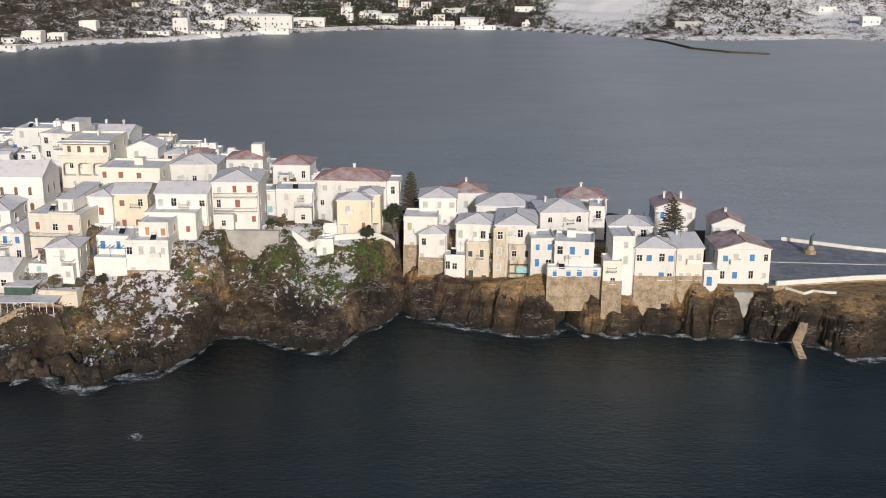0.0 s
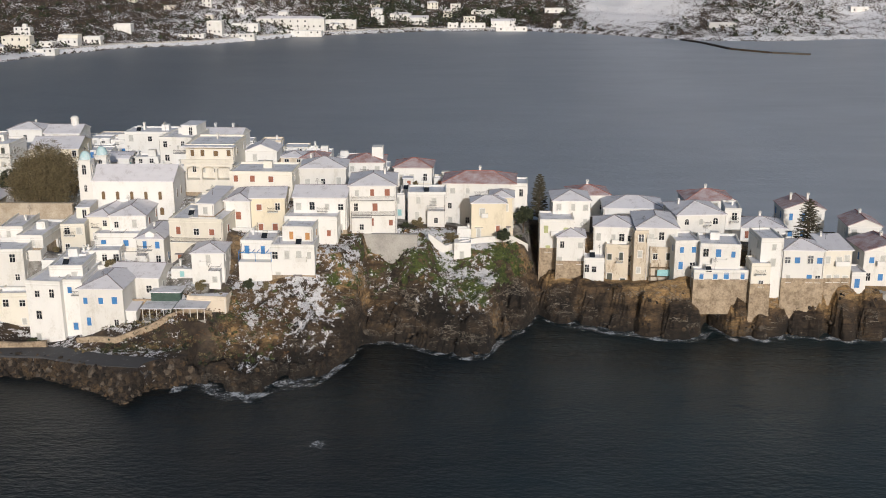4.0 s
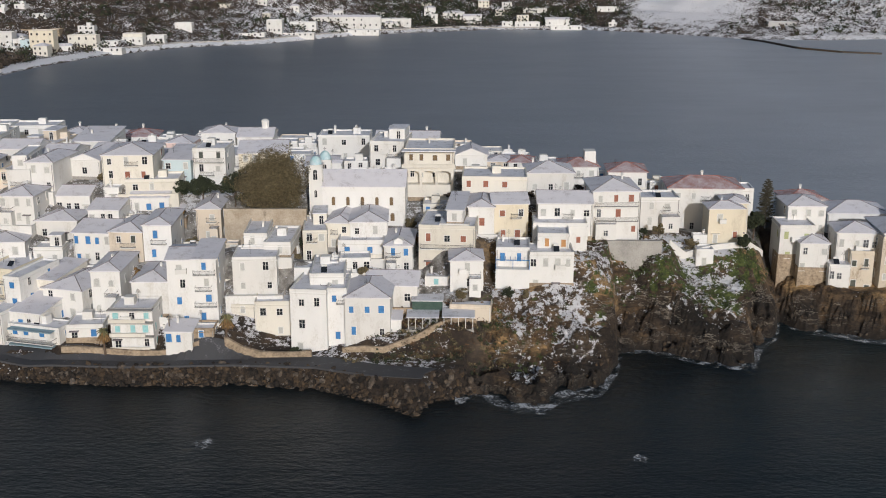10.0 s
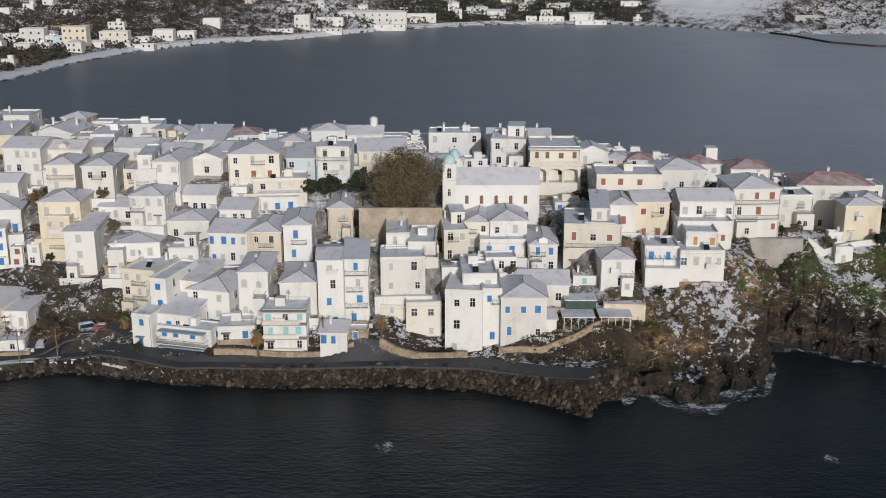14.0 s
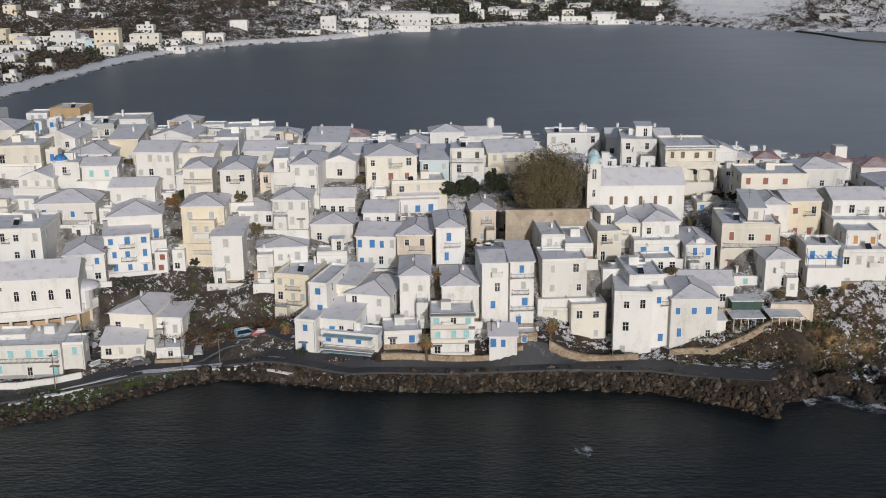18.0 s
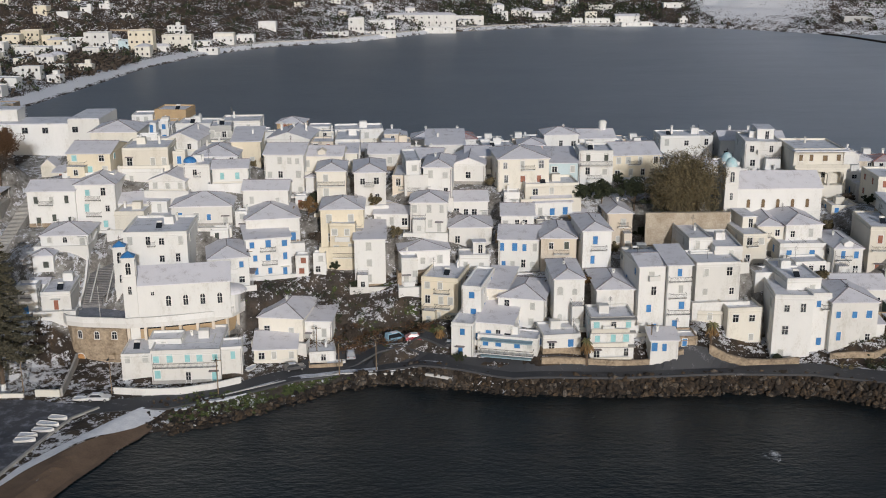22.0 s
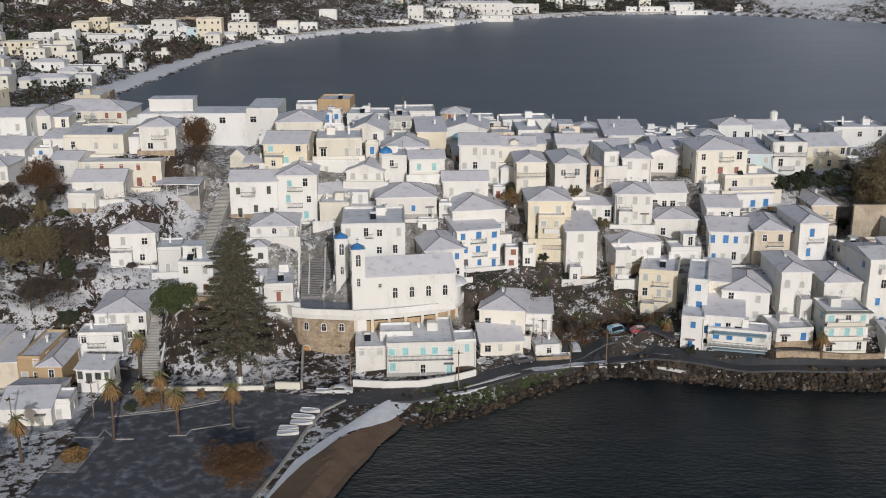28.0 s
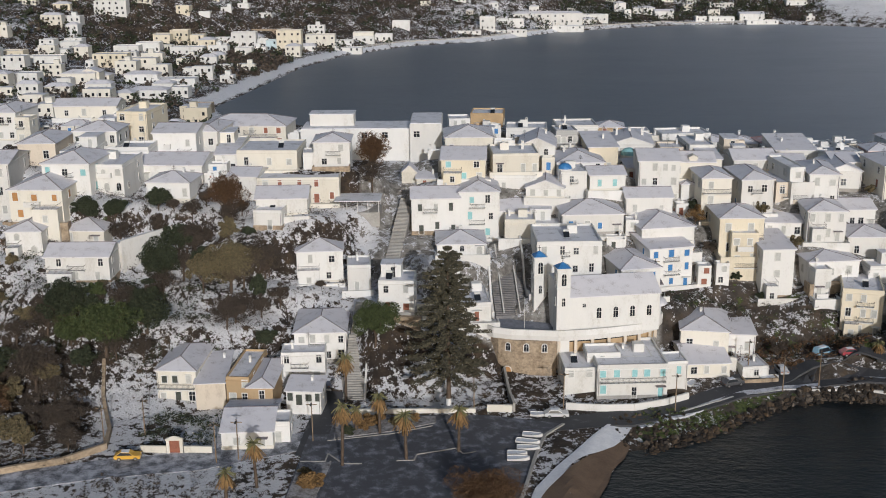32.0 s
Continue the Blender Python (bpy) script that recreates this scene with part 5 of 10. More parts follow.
    house(-149.5, 286.6, 29.3, 2.9, 2.7, 2.8, 0, 'f', 0.0, 'W', 1, 1, 'n', annex=True)
    house(79.6, 237.1, 18.2, 3.1, 2.3, 2.6, 4, 'h', 1.4, 'W', 1, 1, 'b', annex=True)
    house(-145.3, 286.2, 29.1, 2.9, 3.1, 2.8, 4, 'f', 0.0, 'C', 1, 1, 'n', annex=True)
    house(75.0, 268.7, 24.6, 2.9, 2.4, 2.8, 0, 'f', 0.0, 'W', 1, 1, 'r', annex=True)
    house(-163.8, 278.5, 32.5, 2.9, 2.6, 2.8, 0, 'f', 0.0, 'W', 1, 1, 'b', annex=True)
    house(21.8, 267.6, 25.6, 3.4, 3.2, 2.4, 0, 'f', 0.0, 'W', 1, 1, 'b', annex=True)
    house(-218.1, 299.1, 30.4, 2.9, 3.2, 2.8, 0, 'f', 0.0, 'W', 1, 1, 'd', annex=True)
    house(17.8, 300.6, 24.8, 2.9, 2.8, 2.8, 0, 'f', 0.0, 'C', 1, 1, 'n', annex=True)
    house(31.0, 293.8, 24.9, 2.9, 3.1, 2.8, 2, 'f', 0.0, 'W', 1, 1, 'n', annex=True)
    house(-82.7, 290.9, 29.1, 2.8, 2.8, 2.9, 0, 'f', 0.0, 'W', 1, 1, 'b', annex=True)
    house(-219.9, 254.1, 31.6, 2.8, 2.5, 2.8, 4, 'f', 0.0, 'W', 1, 1, 'b', annex=True)
    house(-26.1, 287.4, 25.7, 2.8, 2.9, 2.8, -3, 'f', 0.0, 'W', 1, 1, 'd', annex=True)
    house(-28.1, 257.3, 27.8, 2.6, 2.2, 3.1, 0, 'g', 1.4, 'W', 1, 1, 'n', annex=True)
    house(-40.2, 263.2, 27.6, 3.7, 4.4, 2.1, 0, 'f', 0.0, 'W', 1, 1, 'n', annex=True)
    house(-127.0, 272.1, 27.8, 2.7, 2.5, 2.8, 4, 'f', 0.0, 'C', 1, 1, 'b', annex=True)
    house(-103.4, 253.7, 31.0, 2.4, 2.2, 3.2, 0, 'f', 0.0, 'P', 1, 1, 'r', annex=True)
    house(-224.7, 254.2, 31.5, 2.7, 2.3, 2.8, -3, 'f', 0.0, 'W', 1, 1, 'n', annex=True)
    house(38.2, 301.6, 24.6, 2.7, 2.7, 2.8, 2, 'f', 0.0, 'P', 1, 1, 'b', annex=True)
    house(106.9, 264.5, 17.5, 2.7, 2.7, 2.8, 0, 'f', 0.0, 'W', 1, 1, 'r', annex=True)
    house(-198.6, 259.7, 33.3, 2.4, 3.2, 3.1, 0, 'f', 0.0, 'W', 1, 1, 'b', annex=True)
    house(54.8, 273.4, 24.9, 2.7, 2.3, 2.8, -3, 'f', 0.0, 'W', 1, 1, 't', annex=True)
    house(-102.0, 277.1, 30.6, 3.5, 2.6, 2.1, 0, 'f', 0.0, 'W', 1, 1, 'r', annex=True)
    house(-198.4, 294.5, 29.9, 2.7, 2.9, 2.8, 0, 'f', 0.0, 'W', 1, 1, 'b', annex=True)
    house(-214.2, 284.8, 36.2, 3.2, 2.5, 2.3, 0, 'f', 0.0, 'C', 1, 1, 'r', annex=True)
    house(-134.3, 293.7, 28.5, 2.6, 2.4, 2.8, -3, 'f', 0.0, 'W', 1, 1, 'n', annex=True)
    house(-208.6, 293.0, 36.5, 2.6, 2.9, 2.8, 4, 'f', 0.0, 'W', 1, 1, 'b', annex=True)
    house(65.2, 287.2, 24.0, 2.6, 2.4, 2.8, 0, 'f', 0.0, 'W', 1, 1, 'n', annex=True)
    house(-48.3, 279.6, 26.7, 2.8, 2.4, 2.6, 0, 'h', 1.3, 'W', 1, 1, 'n', annex=True)
    house(-69.2, 264.1, 29.5, 3.0, 2.2, 2.4, 0, 'f', 0.0, 'W', 1, 1, 'r', annex=True)
    house(48.6, 287.8, 24.5, 2.6, 2.3, 2.8, 0, 'f', 0.0, 'W', 1, 1, 'r', annex=True)
    house(-164.1, 262.5, 29.5, 2.6, 2.5, 2.8, -3, 'f', 0.0, 'W', 1, 1, 't', annex=True)
    house(-199.5, 301.9, 29.9, 2.5, 3.1, 2.8, 0, 'f', 0.0, 'C', 1, 1, 'b', annex=True)
    house(-185.8, 294.6, 29.5, 2.5, 3.0, 2.8, 0, 'f', 0.0, 'W', 1, 1, 't', annex=True)
    house(-128.3, 265.1, 28.3, 2.5, 2.4, 2.8, -3, 'f', 0.0, 'C', 1, 1, 'r', annex=True)
    house(-172.6, 294.6, 29.2, 2.5, 2.4, 2.8, 4, 'f', 0.0, 'W', 1, 1, 'n', annex=True)
    house(-36.6, 265.9, 27.6, 3.4, 2.2, 2.0, 0, 'f', 0.0, 'C', 1, 1, 'n', annex=True)
    house(106.4, 261.4, 18.1, 2.5, 3.0, 2.8, 0, 'f', 0.0, 'W', 1, 1, 'd', annex=True)
    house(40.7, 266.6, 26.4, 3.5, 2.6, 1.9, -3, 'f', 0.0, 'W', 1, 1, 'b', annex=True)
    house(-165.8, 274.8, 28.7, 2.5, 2.3, 2.6, -3, 'h', 1.5, 'W', 1, 1, 'r', annex=True)
    house(-20.6, 234.3, 19.9, 3.4, 2.5, 1.9, 4, 'f', 0.0, 'C', 1, 1, 't', annex=True)
    house(-51.8, 284.2, 26.6, 2.5, 2.4, 2.6, 4, 'f', 0.0, 'W', 1, 1, 'r', annex=True)
    house(106.4, 235.8, 15.7, 3.2, 2.3, 1.9, 0, 'f', 0.0, 'W', 1, 1, 't', annex=True)
    house(26.4, 215.5, 15.0, 2.5, 2.7, 2.4, 4, 'f', 0.0, 'W', 1, 1, 'd', annex=True)
    house(-105.8, 273.6, 30.5, 2.6, 2.2, 2.3, -3, 's', 1.3, 'C', 1, 1, 'n', annex=True)
    house(44.8, 268.4, 25.8, 2.9, 2.8, 2.0, 0, 'f', 0.0, 'W', 1, 1, 'b', annex=True)
    house(-30.0, 268.4, 27.0, 2.4, 2.6, 2.2, 4, 'f', 0.0, 'W', 1, 1, 'n', annex=True)
    house(-205.0, 252.5, 35.3, 2.4, 2.4, 2.0, 0, 'f', 0.0, 'C', 1, 1, 'b', annex=True)



PLOTS = []
town(lambda x, y, z, w, d, h, yaw, *rest: PLOTS.extend((x + u * w * math.cos(radians(yaw)), y + u * w * math.sin(radians(yaw)) - 0.5, z) for u in (-0.5, 0.0, 0.5)), False)
# open ground between: under the church terrace, the gardens, the cliff behind the parking bay
for x, y, z in ((-118, 199, 2.6), (-112, 200, 2.4), (-105, 200, 2.4), (-98, 200.5, 2.2), (-116, 204, 2.8), (-110, 204, 2.6), (-100, 205, 3.0), (-90, 204, 3.4), (-84, 207, 4.0), (-125, 196, 3.6), (-130, 199, 5.0),
                (-127, 207, 9.0), (-62, 211, 4.0), (-54, 212, 4.2), (-70, 214, 6.0), (-62, 217, 7.0), (-56, 218, 8.0), (-68, 219, 9.5), (40, 195, 4.6), (48, 197, 6.0), (58, 201, 7.0), (64, 205, 9.5), (76, 206, 8.0),
                (-165, 212, 11.0), (-172, 218, 16.0), (-160, 220, 16.0), (-180, 210, 13.0), (-150, 212, 10.0), (-188, 214, 17.0), (-113, 213, 10.4), (-113.5, 221, 13.6), (-113.8, 229, 17.2), (-112, 207, 6.0), (-110, 218, 11.0)):
    PLOTS.append((x, y, z))
PLOTS = np.array(PLOTS)


# ---- ground ----
def vnoise(x, y, scale, seed=0):
    """Smooth value noise, 0 to 1, on arrays."""
    x, y = np.asarray(x, float) / scale + 1000.0, np.asarray(y, float) / scale + 1000.0
    xi, yi = np.floor(x).astype(np.int64), np.floor(y).astype(np.int64)
    fx, fy = x - xi, y - yi
    fx, fy = fx * fx * (3 - 2 * fx), fy * fy * (3 - 2 * fy)

    def rnd(a, b):
        h = (a * 374761393 + b * 668265263 + seed * 974634777) & 0xFFFFFFFF
        h = ((h ^ (h >> 13)) * 1274126177) & 0xFFFFFFFF
        return ((h ^ (h >> 16)) & 0xFFFF) / 65535.0

    return (rnd(xi, yi) * (1 - fx) + rnd(xi + 1, yi) * fx) * (1 - fy) + (rnd(xi, yi + 1) * (1 - fx) + rnd(xi + 1, yi + 1) * fx) * fy


def fbm(x, y, scale, octaves=4, seed=0):
    out, amp, tot = 0.0, 1.0, 0.0
    for k in range(octaves):
        out = out + amp * vnoise(x, y, scale / 2**k, seed + k)
        tot, amp = tot + amp, amp * 0.5
    return out / tot


def shore(x):
    """The front waterline's y along the walk."""
    line = np.interp(x, [-400, -120, -112, -108, -104.7, -100, -95, -88, -80, -74, -66, -57, -49, -33, -9, 12, 27, 39, 45, 48, 57, 63.4, 68, 72, 79, 84.2, 85.6, 92, 96.5, 100, 107, 111.5, 114.3, 120, 123, 125.7, 133, 141, 150.4, 157, 160.2, 163.3, 171, 179.5, 186, 192, 198, 204, 207, 211.5, 215.3, 223, 260, 300],
                     [90, 95, 110, 140, 155, 166, 176.5, 178.8, 183, 187.5, 193, 196.5, 196.4, 191.5, 190, 191, 188.5, 182, 177, 184.5, 187, 182.2, 181.6, 187.5, 191.2, 200, 209, 210, 206.5, 204.4, 202.6, 203.8, 212, 219.5, 229, 224, 220.3, 217, 212.9, 215.3, 220.5, 214.3, 213.4, 215.6, 212.8, 213.6, 212.8, 212, 211.5, 208.5, 203.2, 205.2, 204, 215])
    return line + (vnoise(x, np.zeros_like(np.asarray(x, float)), 2.6, 91) - 0.5) * np.clip((np.asarray(x, float) - 46) / 6, 0, 1) * 1.8


def back(x):
    """Where the town's plateau drops to the bay."""
    return np.interp(x, [-260, -200, -130, -60, 0, 40, 70, 95, 115, 122, 130, 180, 195, 210, 250, 262], [350, 345, 330, 318, 316, 308, 292, 282, 264, 256, 275, 275, 262, 256, 246, 225])


def level_plots(x, y, z):
    """The ground raised or cut to the house fronts that stand on it."""
    hit = (x > -232) & (x < 204) & (y > 194) & (y < 312)
    if not hit.any():
        return z
    px, py, pz = x[hit], y[hit], z[hit]
    num, den = pz * 0.02, np.full(px.shape, 0.02)
    for qx, qy, qz in PLOTS[PLOTS[:, 1] > 197.5]:
        w = np.exp(-(((px - qx) / 4.0) ** 2 + ((py - qy) / 3.2) ** 2))
        num, den = num + w * (qz - 0.1), den + w
    out = z.copy()
    fade = np.clip((py - 195) / 3, 0, 1) * np.clip((py - shore(px)) / 2.5, 0, 1)
    out[hit] = pz * (1 - fade) + num / den * fade
    return out


# gullies that split the sea cliffs: where, how deep, how wide
CLEFTS = [(60.5, 1.8, 1.0), (71.5, 3.5, 1.2), (77, 1.6, 0.8), (84.0, 3.0, 1.4), (94, 2.4, 1.0), (104, 1.8, 0.9), (113, 3.0, 1.2), (130.5, 2.2, 0.9), (137, 1.4, 0.7), (142.5, 2.6, 0.9), (148, 1.3, 0.7),
          (158.0, 4.0, 1.1), (167, 1.6, 0.8), (175, 1.5, 0.8), (182.8, 3.2, 1.0), (189, 1.4, 0.8), (196.2, 3.4, 1.1), (202, 2.4, 1.0), (211, 2.2, 1.0)]


def ground(x, y):
    """Height of the ground."""
    x, y = np.asarray(x, float), np.asarray(y, float)
    s = y - shore(x)
    sc = s.copy()
    for cx, deep, wide in CLEFTS:
        sc = sc - deep * np.exp(-(((x - cx - 0.30 * s) / wide) ** 2)) * np.clip((s + 2) / 3, 0, 1) * np.clip((np.where(x > 119, 8.5, 13.0) - s) / 4, 0, 1)
    block = np.floor((x + 0.45 * s + (fbm(x, y, 9, 2, 55) - 0.5) * 6) / 4.4)
    block = np.sin(block * 12.9898) * 43758.5453
    sc = sc - (block - np.floor(block) - 0.5) * 3.4 * np.clip((s + 1.5) / 2, 0, 1) * np.clip((np.where(x > 119, 7.0, 11.0) - s) / 4, 0, 1)
    shift = np.interp(x, [-260, -200, -180, -150, -120, -75, -45, 0, 60], [-14, -12, -4, 4, 5, 8, 2, 0, 0])
    k = np.interp(x, [-260, -200, -160, -105, -20, 60, 85, 110, 120], [1.25, 1.2, 1.15, 1.1, 1.0, 0.98, 0.85, 0.66, 0.55])
    town = k * np.interp(y - shift, [160, 191, 198, 205, 212, 220, 226, 233, 240, 250, 270, 300], [1.4, 1.6, 3.4, 7.0, 10.2, 13.2, 15.6, 18.2, 21, 25, 26, 25])
    point = np.interp(s, [0, 6, 12, 40], [5.0, 7.0, 8.6, 10.0])
    plate = np.where(x > 117, np.minimum(point, np.interp(x, [117, 121, 125, 130], [15, 8, 7.5, 12])), town)
    flat = np.interp(x, [-400, -95, -60, 0, 30, 50, 60], [1.7, 1.7, 2.0, 3.0, 3.6, 4.3, 5.2])
    quay = np.interp(s, [-8, 0, 3.2, 5.5, 6.5], [-5, -0.2, 1.0, 1.0, 40]) * np.where(s > 0, flat, 1.0)
    beach = np.interp(s, [-12, 0, 12, 14, 15], [-3, 0, 1.0, 1.0, 40]) * np.where(s > 0, flat, 1.0)
    low = np.interp(s, [-8, -2, 0, 2, 4.5, 6.5, 8.5, 9.5], [-4, -0.6, 0.02, 0.28, 0.62, 0.95, 1.0, 40]) * np.where(s > 0, flat, 1.0)
    wl = np.clip((-60 - x) / 8, 0, 1)
    quay = quay * (1 - wl) + low * wl
    s = sc
    crag = np.interp(s, [-5, -0.5, 0.8, 2.0, 5, 11, 17, 22, 26], [-5, -0.4, 1.8, 3.0, 4.4, 10.2, 14.5, 17, 24])
    sp = np.where(s > 0, s * np.interp(x, [119, 138, 152, 205, 215], [1, 1.1, 1.75, 1.75, 1.2]), s)
    cliff = np.interp(sp, [-5, -0.8, 0.6, 1.8, 3.6, 6.0, 9.0, 12, 20], [-5, -0.5, 1.7, 3.6, 5.2, 7.6, 9.0, 10.0, 16])
    rise = np.where(x < -88, beach, quay)
    steep = np.where(x > 119, cliff, crag)
    bed = (steep + 0.17 * x + 0.05 * y) / 2.1
    part_of = bed - np.floor(bed)
    bed = (np.floor(bed) + np.clip(part_of * 2.4 - 1.4, 0, 1)) * 2.1 - 0.17 * x - 0.05 * y
    steep = np.where((s > 0.3) & (s < 12), steep * 0.2 + bed * 0.8, steep)
    w = np.clip((x - 52) / 6, 0, 1)
    edge = rise * (1 - w) + steep * w
    ledge = y * 0.62 + x * 0.34 + (fbm(x, y, 18, 3, 41) - 0.5) * 10
    saw = ledge / 3.6 - np.floor(ledge / 3.6)
    rough = (fbm(x, y, 12, 4, 3) - 0.5) * 5.0 + (np.where(saw < 0.86, saw / 0.86, (1 - saw) / 0.14) - 0.5) * 2.6
    rough = rough - np.clip(0.14 - np.abs(fbm(x * 1.1 + y * 0.3, y * 0.4, 8, 3, 21) - 0.5), 0, 1) * 16
    rough = rough + (0.5 - np.abs(fbm(x, y, 4.5, 3, 9) - 0.5) * 2) * 2.6 + (fbm(x, y, 1.9, 2, 15) - 0.5) * 2.0 - 0.2
    bare = w * np.clip(1.3 - np.abs(s - 7) / np.where(x > 119, 6.0, 13.0), 0, 1)
    near = np.where(s < 0, edge, np.minimum(edge, np.maximum(plate, np.where(x < 56, flat, 0))))
    hill = np.clip(1 - np.abs(x + 62) / 22, 0, 1) * np.clip(1 - np.abs(y - 218) / 9, 0, 1)
    near = near + hill * (fbm(x, y, 5, 4, 5) - 0.4) * 4
    garden = np.clip((-135 - x) / 20, 0, 1) * np.clip((y - 196) / 10, 0, 1) * np.clip((240 - y) / 8, 0, 1)
    near = level_plots(x, y, near)
    shelf = level_plots(x, y, np.maximum(plate, 2.0))
    near = np.where(x > 54, np.where(s < 0, edge, np.minimum(edge, shelf)), near)
    near = near + rough * bare * np.clip((s + 3) / 4, 0, 1) * np.where(x > 119, 0.55 * np.clip((9.5 - s) / 5, 0, 1), 0.85)
    near = np.where((x > 202) & (s > 7), np.minimum(near, 8.6), near)
    near = near + garden * (fbm(x, y, 8, 4, 13) - 0.5) * 3.5
    fall = np.interp(x, [-200, -130, -110], [45, 30, 9])
    near = np.minimum(near, np.interp((y - back(x)) / fall, [-1, 0, 1, 2], [60, 20, -4, -6]))
    inland = np.interp(y, [300, 330, 400, 550, 600, 710, 780, 840], [-110, -135, -190, -243, -236, -222, -200, -160]) - x
    left = np.interp(inland, [-30, 0, 7, 30, 150, 420, 1200, 3000], [-8, -0.3, 2.2, 5, 12, 70, 300, 800])
    left = np.where(y > 300, left, -8)
    far_y = np.interp(x, [-400, -200, -160, -105, -34, 69, 160, 225, 282, 340, 440, 520, 900, 3000], [700, 780, 838, 865, 948, 998, 1000, 962, 912, 900, 925, 870, 800, 700])
    d = y - far_y
    far = np.interp(d, [-40, 0, 7, 20, 60, 200, 600, 1500, 4000], [-8, -0.3, 2.5, 4, 14, 60, 200, 520, 1000])
    far = np.maximum(left, far)
    ridge = (fbm(x, y, 130, 5, 31) - 0.5) * np.clip((far - 4) / 40, 0, 1) * 70
    terrace = far + ridge
    step = np.floor(terrace / 7) * 7 + 7 * np.clip((terrace / 7 - np.floor(terrace / 7)) * 2.2 - 1.2, 0, 1)
    terrace = np.where(far > 12, terrace * 0.35 + step * 0.65, far)
    return np.maximum(near, terrace)


def span(stops):
    """Grid lines from (start, step) pairs to the last start."""
    out = []
    for (a, step), (b, _) in zip(stops, stops[1:]):
        out.extend(np.arange(a, b - 1e-6, step))
    out.append(stops[-1][0])
    return np.array(out)


GRID = []


def gz(x, y):
    """Height of the ground sheet at one place."""
    xs, ys, z = GRID
    i = min(max(bisect(xs, x) - 1, 0), len(xs) - 2)
    j = min(max(bisect(ys, y) - 1, 0), len(ys) - 2)
    u, v = (x - xs[i]) / (xs[i + 1] - xs[i]), (y - ys[j]) / (ys[j + 1] - ys[j])
    return (z[j][i] * (1 - u) + z[j][i + 1] * u) * (1 - v) + (z[j + 1][i] * (1 - u) + z[j + 1][i + 1] * u) * v


def bisect(a, x):
    """How many of the sorted values lie at or below x."""
    lo, hi = 0, len(a)
    while lo < hi:
        m = (lo + hi) // 2
        if x < a[m]:
            hi = m
        else:
            lo = m + 1
    return lo


def ground_sheet():
    xs = span([(-3200, 200), (-800, 40), (-480, 10), (-280, 2.5), (-205, 1.0), (50, 0.6), (225, 1.5), (240, 2.5), (270, 12), (600, 40), (1000, 200), (3200, 1)])
    ys = span([(-200, 60), (100, 10), (150, 1.2), (178, 0.6), (230, 1.5), (240, 2.0), (330, 5), (430, 5.5), (1050, 12), (1150, 25), (2000, 120), (4400, 1)])
    gx, gy = np.meshgrid(xs, ys)
    z = ground(gx, gy)
    GRID.extend([xs.tolist(), ys.tolist(), z.tolist()])
    nx, ny = len(xs), len(ys)
    idx = np.arange(nx * ny).reshape(ny, nx)
    quads = np.stack([idx[:-1, :-1], idx[:-1, 1:], idx[1:, 1:], idx[1:, :-1]], -1).reshape(-1, 4)
    me = bpy.data.meshes.new("ground")
    me.vertices.add(nx * ny)
    me.vertices.foreach_set("co", np.stack([gx, gy, z], -1).ravel())
    me.loops.add(quads.size)
    me.loops.foreach_set("vertex_index", quads.ravel())
    me.polygons.add(len(quads))
    me.polygons.foreach_set("loop_start", np.arange(0, quads.size, 4))
    me.polygons.foreach_set("loop_total", np.full(len(quads), 4))
    me.update(calc_edges=True)
    rocky = (gx[:-1, :-1] > 50) & (gx[:-1, :-1] < 240) & (gy[:-1, :-1] < 232)
    me.attributes.new("sharp_face", "BOOLEAN", "FACE").data.foreach_set("value", rocky.ravel())
    # ground cover by plan: how much snow lies, how much grass grows
    s = gy - shore(gx)
    crag = np.clip((gx - 54) / 6, 0, 1) * np.clip((240 - gy) / 5, 0, 1)
    patch = fbm(gx, gy, 15, 4, 77)
    green = crag * np.clip((s - 9) / 5, 0, 1) * np.clip((124 - gx) / 6, 0, 1) * (0.22 + 0.52 * np.clip((gx - 70) / 40, 0, 1))
    green = np.maximum(green, np.where((gx < -58) & (gx > -93) & (s > 2.0) & (s < 8) & (gy < 201), 0.75 * np.clip((-58 - gx) / 12, 0, 1), 0))
    green = np.maximum(green, np.clip((-150 - gx) / 15, 0, 1) * np.clip((gy - 198) / 6, 0, 1) * np.clip((250 - gy) / 9, 0, 1) * 0.2)
    snow = crag * np.clip((s - 2) / 7, 0, 1) * np.clip((120 - gx) / 8, 0, 1) * np.clip(0.19 + 0.56 * patch, 0, 0.50) * np.where(gx < 82, 0.95, 1.05)
    snow = np.maximum(snow, np.where((gx < 52) & (gy < 340), np.where((s < 8) & (gx > -96), 0.24, 0.38), 0))
    snow = np.maximum(snow, np.where((gx < -140) & (gy > 196) & (gy < 246), 0.50 + 0.14 * patch, 0))
    hills = 0.36 + 0.34 * (fbm(gx, gy, 90, 3, 61) - 0.5) - 0.05 * np.clip((gx - 40) / 60, 0, 1) * np.clip((gy - 900) / 30, 0, 1)
    # the open snowfield above the far mole and the dusted slope east of it
    hills = hills + (0.62 + 0.5 * (fbm(gx, gy, 22, 3, 63) - 0.5)) * np.exp(-(((gx - 262) / 58) ** 2 + ((gy - 1045) / 85) ** 2) ** 2) + 0.16 * np.clip((gx - 300) / 40, 0, 1) * np.clip((gy - 880) / 30, 0, 1)
    snow = np.maximum(snow, np.where(gy > 340, hills, 0))
    snow = np.where((gx > -141) & (gx < -114) & (gy > 189) & (gy < 226), 0.48 + 0.12 * patch, snow)
